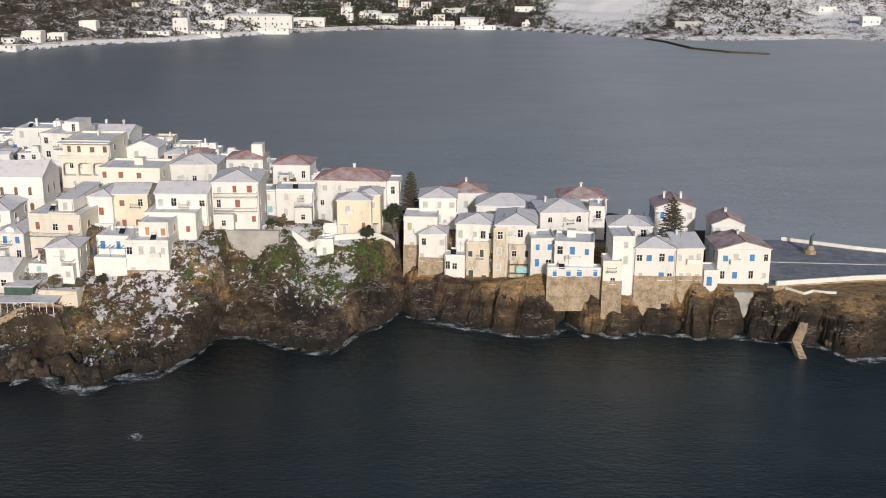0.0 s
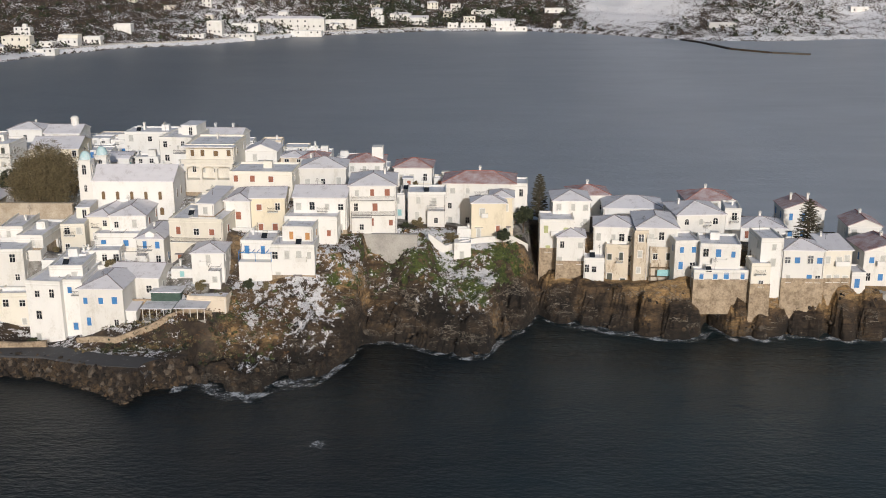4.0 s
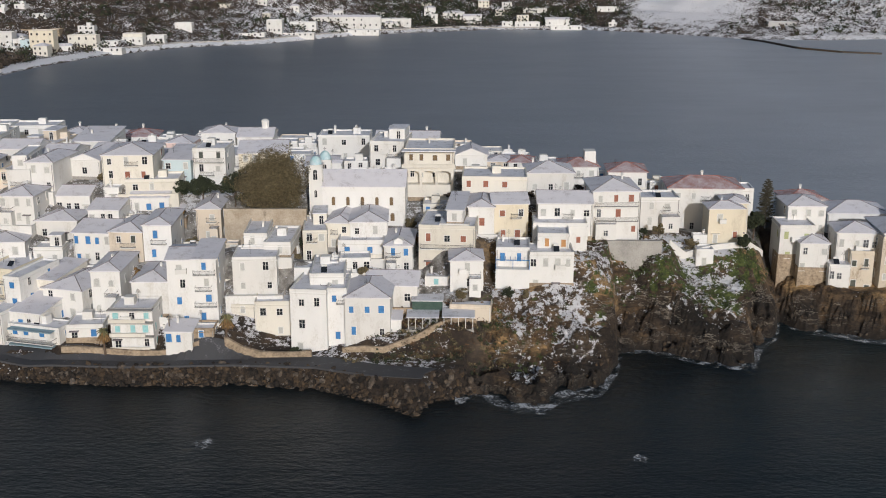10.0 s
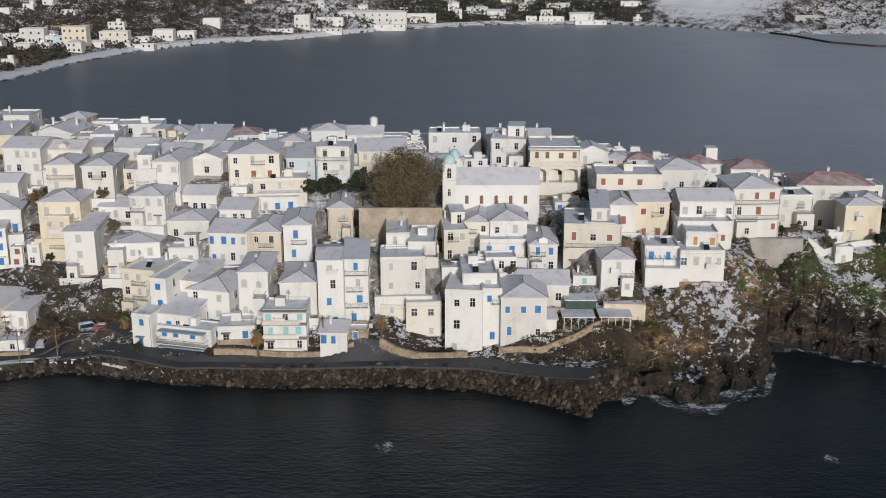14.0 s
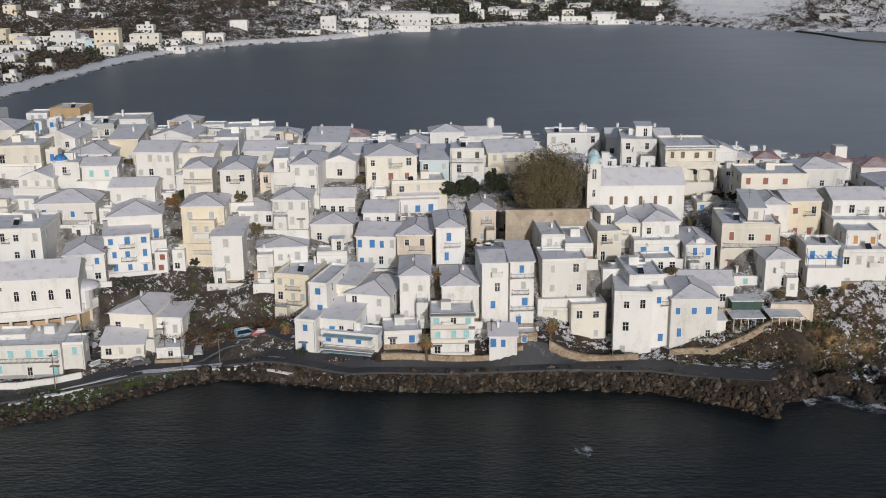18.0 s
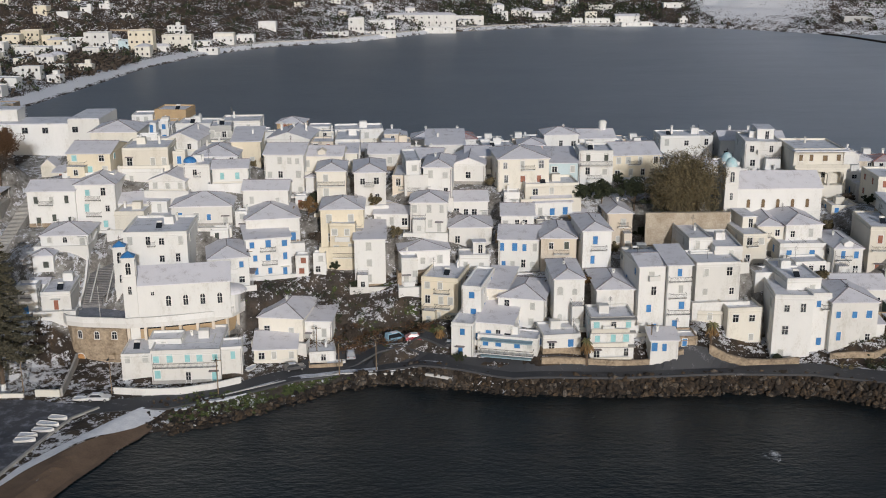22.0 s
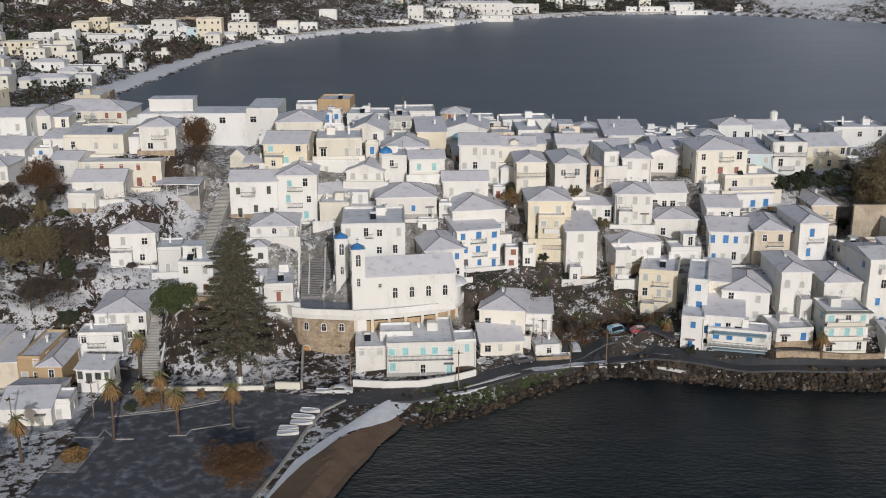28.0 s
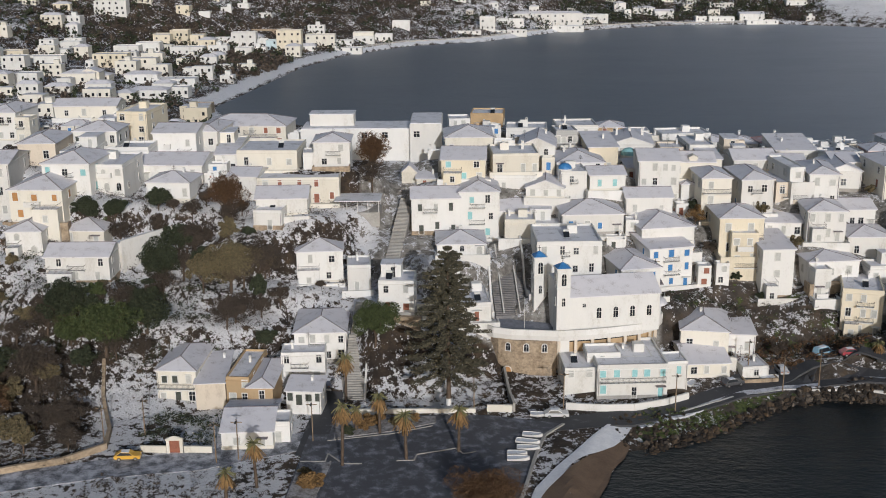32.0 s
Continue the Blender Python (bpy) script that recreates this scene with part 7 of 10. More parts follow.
    if not far and not annex:
        if roof == "f":
            part("cornice", Shape().box(-w / 2 - 0.09, -0.09, top - 0.42, w / 2 + 0.09, d + 0.09, top - 0.26), wm, root)
            if lr.random() < 0.4 and w > 4:
                tx, ty = lr.uniform(-0.3, 0.3) * w, d * lr.uniform(0.2, 0.5)
                ht = part("water_heater", Shape().tube((tx - 0.55, ty + 0.5, top + 1.2), (tx + 0.55, ty + 0.5, top + 1.2), 0.24, 0.24, 10).box(tx - 0.5, ty + 0.4, top, tx - 0.42, ty + 0.5, top + 1.0).box(tx + 0.42, ty + 0.4, top, tx + 0.5, ty + 0.5, top + 1.0), FRAME, root, "white roof water heater")
                part("solar_panel", Shape().poly((tx - 0.6, ty - 0.7, top + 0.2), (tx + 0.6, ty - 0.7, top + 0.2), (tx + 0.6, ty + 0.35, top + 1.0), (tx - 0.6, ty + 0.35, top + 1.0)).box(tx - 0.6, ty - 0.75, top + 0.1, tx + 0.6, ty - 0.68, top + 0.2), GLASS, ht, "dark tilted solar panel")
            if lr.random() < 0.4 and w > 5 and not extra and y > 205:
                uw, ux = w * lr.uniform(0.4, 0.6), lr.choice((-1, 1)) * w * 0.18
                up = part("upper_room", Shape().box(ux - uw / 2, d * 0.45, top, ux + uw / 2, d - 0.3, top + 2.5, 0.03), wm, root)
                part("upper_roof", Shape().box(ux - uw / 2 - 0.15, d * 0.45 - 0.2, top + 2.5, ux + uw / 2 + 0.15, d - 0.2, top + 2.66), ROOF_FLAT, up)
                window(root, pose(ux + uw * 0.1, d * 0.45 + 0.02, top + 0.15), 0.85, 1.9, lr.choice(("glass", sh)), False, True)
        if lr.random() < 0.3 and w > 5.5 and ns >= 2 and "perg" not in extra and y > 203 and x < 100 and "base" not in extra:
            fw, fx, fd = w * lr.uniform(0.3, 0.5), lr.choice((-1, 1)) * w * 0.24, lr.uniform(1.6, 2.6)
            wing = part("front_wing", Shape().box(fx - fw / 2, -fd, -1.0, fx + fw / 2, 0.1, k + sth * 0.95, 0.03), wm, root)
            part("wing_roof", Shape().box(fx - fw / 2 + 0.15, -fd + 0.15, k + sth * 0.95, fx + fw / 2 - 0.15, 0, k + sth * 0.95 + 0.06), ROOF_FLAT, wing)
            part("railing", railing(round(fw, 1), round(fd, 1)), IRON, wing, at=pose(fx, 0, k + sth * 0.95))
            window(root, pose(fx, -fd, k + sth * 0.2), 0.85, 1.2, lr.choice(("glass", sh, "n")))
        if lr.random() < 0.35:
            ax, ay = lr.uniform(-0.4, 0.4) * w, d * lr.uniform(0.3, 0.8)
            ms = Shape().tube((ax, ay, H - 0.5), (ax, ay, H + 2.6), 0.035, 0.03, 4)
            for q in range(4):
                ms.box(ax - 0.5 + q * 0.08, ay - 0.02, H + 1.7 + q * 0.22, ax + 0.5 - q * 0.08, ay + 0.02, H + 1.74 + q * 0.22)
            part("aerial", ms, IRON, root, "thin metal television aerial")
        if lr.random() < 0.45:
            px_ = lr.choice((-1, 1)) * (w / 2 - 0.25)
            part("drainpipe", Shape().tube((px_, -0.08, 0), (px_, -0.08, H - 0.5), 0.06, 0.06, 5), lr.choice((FRAME, RIDGE, CONCRETE)), root)
        if lr.random() < 0.35:
            part("plinth", Shape().box(-w / 2 - 0.05, -0.05, 0, w / 2 + 0.05, d, k + lr.uniform(0.3, 0.9)), lr.choice((CONCRETE, WALLS["C"], STONE_WALL)), root)
        if lr.random() < 0.72 and "perg" not in extra and y > 203 and x < 58:
            gd, gh, ga, gb = lr.uniform(1.6, 3.4), lr.uniform(0.3, 1.0), -w / 2 - lr.uniform(0, 1.4), w / 2 + lr.uniform(0, 1.4)
            part("forecourt", Shape().box(ga, -gd, -3.0, gb, -gd + 0.25, k + gh).box(ga, -gd + 0.25, -3.0, ga + 0.25, -0.05, k + gh).box(gb - 0.25, -gd + 0.25, -3.0, gb, -0.05, k + gh).box(ga + 0.25, -gd + 0.25, -3.0, gb - 0.25, -0.05, k - 0.05), lr.choice((wm, wm, wm, WALLS["W"], STONE_WALL)), root, "low forecourt wall and paving")
        if "balc" not in extra and ns >= 2 and lr.random() < 0.5:
            balcony(root, lr.uniform(-0.2, 0.2) * w, 0.02, k + (ns - 1) * sth + sth * 0.22, min(w * 0.5, lr.choice((1.5, 2.2, 3.0))), lr.random() < 0.25)
    n_ch = {"chim": 1, "chim2": 2, "chim3": 3}.get(extra, 0)
    for i in range(n_ch):
        chimney(root, -w / 2 + w * (i + 0.7) / (n_ch + 0.4), d * 0.6, H + (rise * 0.55 if roof != "f" else 0), 1.4)
    if not n_ch and not far and lr.random() < 0.33:
        chimney(root, lr.uniform(-0.35, 0.35) * w, d * lr.uniform(0.5, 0.85), H + (rise * 0.4 if roof != "f" else -0.2), lr.uniform(0.7, 1.2), 0.22)
    if "cube" in extra:
        part("tank_room", Shape().box(w * 0.15, d * 0.3, H, w * 0.45, d * 0.7, H + 3.2, 0.04), wm, root)
    if "slabs" in extra:
        for q in range(ns):
            zq = k + q * sth
            sl = part("balcony", Shape().box(-w / 2 - 0.1, -1.3, zq + 0.1, w / 2 + 0.1, 0, zq + 0.3), CONCRETE, root, "grey concrete balcony slab, weathered")
            part("balustrade", Shape().box(-w / 2, -1.25, zq + 0.3, w / 2 - lr.uniform(0.5, 2.5), -1.15, zq + 1.05), WALLS["C"], sl)
        part("roof_slab", Shape().box(-w / 2 - 0.2, -1.4, H - 0.1, w / 2 + 0.2, 0.4, H + 0.08), CONCRETE, root, "projecting grey concrete roof slab")
    if "awn" in extra:
        for q in range(ns):
            part("awning", Shape().box(-w * 0.42, -1.5, k + q * sth + sth * 0.78, w * 0.42, -0.02, k + q * sth + sth * 0.83).poly((-w * 0.42, -1.5, k + q * sth + sth * 0.73), (w * 0.42, -1.5, k + q * sth + sth * 0.73), (w * 0.42, -1.5, k + q * sth + sth * 0.83), (-w * 0.42, -1.5, k + q * sth + sth * 0.83)), AWNING, root, "pale blue canvas awning")
            part("shop_terrace", Shape().box(-w * 0.45, -1.7, k + q * sth - 0.15, w * 0.45, 0, k + q * sth), FRAME, root)
            part("railing", railing(round(w * 0.88, 1), 1.7), SHUT["b"], root, "blue-painted railing", pose(0, 0, k + q * sth))
    if "loggia" in extra:
        z2 = k + 2 * sth
        lg = part("loggia", Shape().box(-w / 2, -2.4, 0, w / 2, 0, k + sth - 0.2).box(-w / 2, -2.4, z2 - 0.9, w / 2, 0, z2 - 0.1), wm, root, "arcaded loggia under a deep balcony")
        for i in range(4):
            xx = -w / 2 + 0.35 + i * (w - 0.7) / 3
            part("column", Shape().box(xx - 0.3, -2.35, k + sth - 0.2, xx + 0.3, -1.75, z2 - 0.9), wm, lg)
        for i in range(3):
            xx, half = -w / 2 + 0.35 + (i + 0.5) * (w - 0.7) / 3, (w - 0.7) / 6 - 0.3
            ar, a = Shape(), [(half * math.cos(math.pi * q / 8), 0.75 * math.sin(math.pi * q / 8)) for q in range(9)]
            for (xa, za), (xb, zb) in zip(a, a[1:]):
                for yy in (-2.3, -2.0):
                    ar.poly((xx + xa, yy, z2 - 1.65 + za), (xx + xb, yy, z2 - 1.65 + zb), (xx + xb, yy, z2 - 0.9), (xx + xa, yy, z2 - 0.9))
                ar.poly((xx + xa, -2.3, z2 - 1.65 + za), (xx + xb, -2.3, z2 - 1.65 + zb), (xx + xb, -2.0, z2 - 1.65 + zb), (xx + xa, -2.0, z2 - 1.65 + za))
            part("arch", ar, wm, lg)
        dk = part("balcony", Shape().box(-w / 2 - 0.5, -3.0, z2 - 0.1, w / 2 + 0.5, 0, z2 + 0.1), wm, root)
        part("balustrade", Shape().box(-w / 2 - 0.4, -2.9, z2 + 0.1, w / 2 + 0.4, -2.75, z2 + 0.9), wm, dk)
        part("overhang", Shape().box(-w / 2 - 0.5, -2.2, H - 0.3, w / 2 + 0.5, 0.2, H - 0.05), ROOF_FLAT, root, "deep snow-covered roof overhang")
    if "dorm" in extra:
        part("dormer", Shape().box(-0.9, 0.3, H - 0.2, 0.9, 2.2, H + 0.9).poly((-1.1, 0.2, H + 0.9), (1.1, 0.2, H + 0.9), (0, 0.2, H + 1.5)).poly((-1.1, 0.2, H + 0.9), (0, 0.2, H + 1.5), (0, 2.6, H + 1.5), (-1.1, 2.6, H + 0.9)).poly((0, 0.2, H + 1.5), (1.1, 0.2, H + 0.9), (1.1, 2.6, H + 0.9), (0, 2.6, H + 1.5)), wm, root)
    if "lantern" in extra:
        s = Shape().prism([(2.2 + 1.0 * math.cos(a), d / 2 + 1.0 * math.sin(a)) for a in (math.pi / 4 * i for i in range(8))], H + rise - 0.5, H + rise + 1.4)
        s.dome(2.2, d / 2, H + rise + 1.4, 1.1, 0.9)
        part("lantern", s, WALLS["W"], root, "small white domed turret")
    if "perg" in extra:
        perg = part("pergola", Shape().box(-w / 2, -2.0, k + sth + 1.85, w / 2, -1.88, k + sth + 2.0), SHUT["b"], root, "blue-painted timber pergola")
        for i in range(8):
            xx = -w / 2 + i * w / 7
            part("rafter", Shape().box(xx - 0.05, -2.0, k + sth + 2.0, xx + 0.05, 0.2, k + sth + 2.12), SHUT["b"], perg)
        for xx in (-w / 2, 0, w / 2 - 0.1):
            part("post", Shape().box(xx, -2.0, k + sth, xx + 0.1, -1.9, k + sth + 1.85), SHUT["b"], perg)
        part("terrace", Shape().box(-w / 2, -2.2, 0, w / 2, 0.0, k + sth), wm, root)
    return root


town(house)


def join_annexes():
    """The small infill buildings between the town houses, as one mass of walls, roofs and openings."""
    bpy.context.view_layer.update()
    root = thing("infill_buildings", 0, 0, 0, 0, "small whitewashed annexes and sheds packed between town houses", "annexes", kind="stuff")
    groups, gone = {}, []
    for top in ANNEXES:
        for ob in list(top.children_recursive):
            g = groups.setdefault((ob.name.split(".")[0], ob.data.materials[0]), Shape())
            n, mw = len(g.v), ob.matrix_world
            g.v.extend([tuple(mw @ v.co) for v in ob.data.vertices])
            g.f.extend([tuple(n + i for i in p.vertices) for p in ob.data.polygons])
            gone.append(ob)
        gone.append(top)
    bpy.data.batch_remove(gone)
    for (name, mat), g in groups.items():
        part(name, g, mat, root)


join_annexes()


# ---- churches ----
def tower(root, x, y, z0, z1, r, cap_mat, cap_h, dome=False):
    """A square bell tower with two tiers of arched openings and a small cap."""
    ob = part("bell_tower", Shape().box(-r, -r, z0 - 4, r, r, z1, 0.05).box(-r - 0.12, -r - 0.12, z1 - 3.9, r + 0.12, r + 0.12, z1 - 3.7).box(-r - 0.15, -r - 0.15, z1 - 0.15, r + 0.15, r + 0.15, z1 + 0.1), WALLS["W"], root, at=pose(x, y, 0))
    for tier in (z1 - 7.2, z1 - 3.2):
        for side, yaw in enumerate((0, 90, -90)):
            m = pose(0, 0, 0, 0, 0, yaw) @ pose(0, -r, tier)
            window(ob, m, 0.9 if tier > z1 - 4 else 0.6, 2.3 if tier > z1 - 4 else 1.6, "glass", True)
    if dome:
        s = Shape().dome(0, 0, z1 + 0.1, r * 0.9, cap_h)
    else:
        s = Shape().poly((-r, -r, z1 + 0.1), (r, -r, z1 + 0.1), (0, 0, z1 + cap_h)).poly((r, -r, z1 + 0.1), (r, r, z1 + 0.1), (0, 0, z1 + cap_h))
        s.poly((r, r, z1 + 0.1), (-r, r, z1 + 0.1), (0, 0, z1 + cap_h)).poly((-r, r, z1 + 0.1), (-r, -r, z1 + 0.1), (0, 0, z1 + cap_h))
    part("cap", s, cap_mat, ob, "small painted cap")
    part("cross", Shape().box(-0.04, -0.04, z1 + cap_h - 0.1, 0.04, 0.04, z1 + cap_h + 1.0).box(-0.3, -0.03, z1 + cap_h + 0.55, 0.3, 0.03, z1 + cap_h + 0.63), IRON, ob)


def quay_church():
    """The church on a curved terrace above the beach road."""
    root = thing("church", -104.2, 204.3, 10.6, 9, "white church with grey pitched roof and twin bell towers", "church")
    L, D, H = 19.5, 10.5, 7.1
    part("nave_wall", Shape().box(1.6, 0, -0.3, L, D, H), WALLS["W"], root)
    s, gables, lines = roof_shape("g", L - 1.6, D, H, 2.5, 0.25)
    part("roof", s, ROOF, root, at=pose(1.6 + (L - 1.6) / 2, 0, 0))
    for g in gables:
        part("gable", Shape().poly(*g), WALLS["W"], root, at=pose(1.6 + (L - 1.6) / 2, 0, 0))
    for i in range(4):
        window(root, pose(7.7 + i * 3.25, 0, 2.7), 0.9, 2.1, "glass", True)
    window(root, pose(4.8, 0, 5.0), 0.6, 0.7, "glass")
    pts = [(L + 1.9 * math.sin(a), D / 2 - 3.3 * math.cos(a)) for a in (math.pi * i / 8 for i in range(9))]
    part("apse", Shape().prism(pts, -0.3, 3.4), WALLS["W"], root, "rounded white apse")
    part("apse_roof", Shape().dome(L, D / 2, 3.4, 3.2, 1.3), ROOF, root)
    tower(root, 0.7, 0.8, 0, 12.8, 1.3, SHUT["b"], 1.1)
    tower(root, -1.75, 9.4, 0, 12.6, 1.25, SHUT["b"], 1.1)
    part("porch_front", Shape().box(-0.2, 2.3, -0.3, 1.6, 8.0, 9.5), WALLS["W"], root)
    # the terrace
    edge = [(-118.5, 212), (-118.3, 207.5), (-116.5, 205.2), (-113.0, 204.0), (-109.0, 203.6), (-104.3, 203.0), (-99.0, 203.7), (-94.0, 204.9), (-88.5, 206.6), (-85.0, 209.0), (-83.2, 213.0), (-84.5, 219.5), (-90, 226), (-118, 226)]
    base = thing("church_terrace", 0, 0, 0, 0, "curved stone terrace with a white parapet band under the church", "terrace")
    part("drum", Shape().prism([(-117.5, 212), (-117.3, 207.3), (-115.5, 204.6), (-112.4, 203.4), (-108.5, 203.0), (-104.6, 203.2), (-104.6, 226), (-117.5, 226)], 1.0, 9.6), STONE_WALL, base, "curved rubble stone wall")
    part("deck", Shape().prism(edge, 9.6, 10.5), WALLS["W"], base, "white concrete band")
    for (xa, ya), (xb, yb) in zip(edge, edge[1:12]):
        dd = math.hypot(xb - xa, yb - ya)
        part("parapet", Shape().box(-dd / 2 - 0.1, -0.02, 0, dd / 2 + 0.1, 0.3, 1.15), WALLS["W"], base, at=pose((xa + xb) / 2, (ya + yb) / 2, 10.5, 0, 0, math.degrees(math.atan2(yb - ya, xb - xa))))
    part("paving", Shape().prism([(x + (-101 - x) * 0.03, y + (214 - y) * 0.04) for x, y in edge], 10.5, 10.56), PAVING, base)
    inner = [(-104.6, 205.2), (-99.0, 205.9), (-94.0, 207.0), (-89.5, 208.6), (-86.6, 211.0), (-85.0, 214.0), (-86, 222), (-104.6, 222)]
    part("undercroft", Shape().prism(inner, 1.0, 9.6), STONE_WALL, base)
    row = [(-104.2, 203.6), (-101.0, 203.8), (-97.8, 204.4), (-94.6, 205.2), (-91.4, 206.2), (-88.6, 207.3), (-86.2, 209.4), (-84.6, 212.5)]
    for x, y in row:
        part("pillar", Shape().box(-0.28, -0.28, 4.0, 0.28, 0.28, 9.6), WALLS["P"], base, at=pose(x, y, 0))
    for (xa, ya), (xb, yb) in zip(row, row[1:]):
        yaw = math.degrees(math.atan2(yb - ya, xb - xa))
        part("glazing", Shape().box(-1.35, -0.05, 0, 1.35, 0.05, 2.75), WALLS["T"], base, "brown blinds behind glass", pose((xa + xb) / 2, (ya + yb) / 2 + 0.7, 6.2, 0, 0, yaw))
        part("pane", Shape().box(-1.35, -0.05, 2.75, 1.35, 0.05, 3.35), GLASS, base, "dark upper glazing", pose((xa + xb) / 2, (ya + yb) / 2 + 0.7, 6.2, 0, 0, yaw))
    for i in range(3):
        window(base, pose(-113.7 + i * 3.4, (203.88, 203.2, 203.05)[i], 7.5, 0, 0, (-21, -6, 3)[i]), 0.85, 1.5, "glass", True)
    window(base, pose(-113.9, 203.5, 2.2), 1.5, 2.2, "o", True, True)
    part("flagpole", Shape().tube((-110.5, 207, 10.5), (-110.5, 207, 17.0), 0.05, 0.03), FRAME, base)


quay_church()


def upper_church():
    root = thing("church", 31.0, 236.6, 18.5, 0, "long white church with grey roof, arched windows and teal-domed belfry", "church")
    L, D, H = 18.6, 10.5, 9.9
    part("nave_wall", Shape().box(-L / 2, 0, -1.5, L / 2, D, H), WALLS["W"], root)
    s, gables, lines = roof_shape("g", L, D, H, 2.9, 0.25)
    part("roof", s, ROOF, root)
    for g in gables:
        part("gable", Shape().poly(*g), WALLS["W"], root)
    for i in range(5):
        window(root, pose(-6.8 + i * 3.25, 0, 5.6), 0.75, 1.9, "w", True)
    window(root, pose(6.4, 0, 2.0), 0.9, 1.8, "w", True, True)
    for i in range(2):
        window(root, pose(L / 2, 3 + i * 3.5, 5.6, 0, 0, 90), 0.75, 1.9, "w", True)
    part("string_course", Shape().box(-L / 2 - 0.08, -0.1, 4.4, L / 2 + 0.08, 0.0, 4.6), WALLS["W"], root)
    tower(root, -10.7, 1.4, 0, 14.6, 1.5, DOME_TEAL, 1.9, True)
    tower(root, -9.6, 9.3, 0, 14.2, 1.5, DOME_TEAL, 1.9, True)


upper_church()


def long_hall():
    """The long plain white hall on the skyline, its taller end block and the low storey on its roof."""
    root = thing("hall", -144.0, 275.0, 26.0, 0, "long plain white hall with small square windows under a flat roof", "hall")
    part("wall", Shape().box(-17.5, 0, -2, 9.2, 11, 11.2), WALLS["W"], root)
    part("roof", Shape().box(-17.3, 0.2, 11.2, 9.2, 10.8, 11.4), ROOF_FLAT, root)
    end = part("end_block", Shape().box(9.2, -1.2, -2, 17.0, 15, 12.6), WALLS["W"], root, "taller white end block")
    part("end_roof", Shape().box(9.4, -1.0, 12.6, 16.8, 14.8, 12.8), ROOF_FLAT, end)
    top = part("roof_storey", Shape().box(-15.6, 4, 11.3, -4.8, 9.5, 14.2), WALLS["W"], root, "low plain storey on the roof")
    part("storey_roof", Shape().box(-15.8, 3.8, 14.2, -4.6, 9.7, 14.4), ROOF_FLAT, top)
    for q in (-6.7, -1.9, 3.1):
        window(root, pose(q, 0, 9.0), 1.4, 1.4, "glass")
    window(root, pose(10.9, -1.2, 9.4), 1.4, 1.4, "glass")
    for q in (3.0, 8.0):
        window(root, pose(17.0, q, 8.6, 0, 0, 90), 1.2, 1.3, "glass")


long_hall()


def small_dome(x, y, z, r, mat, label):
    root = thing("chapel", x, y, z - 5, 0, label, "chapel")
    part("drum", Shape().prism([(r * 1.05 * math.cos(a), r * 1.05 * math.sin(a)) for a in (math.pi / 8 * i for i in range(16))], 0, 5), WALLS["W"], root)
    part("dome", Shape().dome(0, 0, 5, r, r * 0.8), mat, root)


small_dome(-82.5, 268, 32.0, 2.0, SHUT["t"], "small white chapel with turquoise dome")
small_dome(-99.6, 247, 33.2, 1.5, SHUT["b"], "small white chapel with blue dome")


# ---- roads, square, quay and beach ----
def drape(name, line, half, material, lift=0.07, label="", category="", kind="structure", across=3):
    """A strip laid on the ground along a line of (x, y)."""
    pts = []
    for (ax, ay), (bx, by) in zip(line, line[1:]):
        n = max(1, int(math.hypot(bx - ax, by - ay) / 1.5))
        pts.extend([(ax + (bx - ax) * i / n, ay + (by - ay) * i / n) for i in range(n)])
    pts.append(line[-1])
    s, rows = Shape(), []
    for i, (x, y) in enumerate(pts):
        ax, ay = pts[max(0, i - 2)]
        bx, by = pts[min(len(pts) - 1, i + 2)]
        d = math.hypot(bx - ax, by - ay) or 1
        nx, ny = -(by - ay) / d, (bx - ax) / d
        zs = [gz(x + nx * q * half, y + ny * q * half) for q in (-1, 0, 1)]
        rows.append([(x + nx * half * q, y + ny * half * q, max(zs[1], zs[k]) + lift) for k, q in enumerate((-1, 0, 1))])
    for a, b in zip(rows, rows[1:]):
        for k in range(2):
            s.poly(a[k], b[k], b[k + 1], a[k + 1])
    for a, b in zip(rows, rows[1:]):
        s.poly((a[0][0], a[0][1], a[0][2] - 0.4), (b[0][0], b[0][1], b[0][2] - 0.4), b[0], a[0])
        s.poly(a[2], b[2], (b[2][0], b[2][1], b[2][2] - 0.4), (a[2][0], a[2][1], a[2][2] - 0.4))
    return tagged(part(name, s, material), label, category, kind=kind)


def low_wall(name, line, thick, hgt, material, label, kind="", sink=1.0, cap=None):
    """A wall that follows the ground along a line of (x, y), in one mesh."""
    s = Shape()
    for (ax, ay), (bx, by) in zip(line, line[1:]):
        n = max(1, int(math.hypot(bx - ax, by - ay) / 3.0))
        for i in range(n):
            x0, y0, x1, y1 = ax + (bx - ax) * i / n, ay + (by - ay) * i / n, ax + (bx - ax) * (i + 1) / n, ay + (by - ay) * (i + 1) / n
            d = math.hypot(x1 - x0, y1 - y0)
            nx, ny = -(y1 - y0) / d * thick / 2, (x1 - x0) / d * thick / 2
            za, zb = gz(x0, y0), gz(x1, y1)
            k = len(s.v)
            for x, y, z in ((x0, y0, za), (x1, y1, zb)):
                s.v.extend([(x + nx, y + ny, z - sink), (x - nx, y - ny, z - sink), (x - nx, y - ny, z + hgt), (x + nx, y + ny, z + hgt)])
            for q in ((0, 1, 2, 3), (7, 6, 5, 4), (0, 4, 5, 1), (1, 5, 6, 2), (2, 6, 7, 3), (3, 7, 4, 0)):
                s.f.append(tuple(k + j for j in q))
    ob = part(name, s, material)
    return tagged(ob, label, "wall", kind=kind)


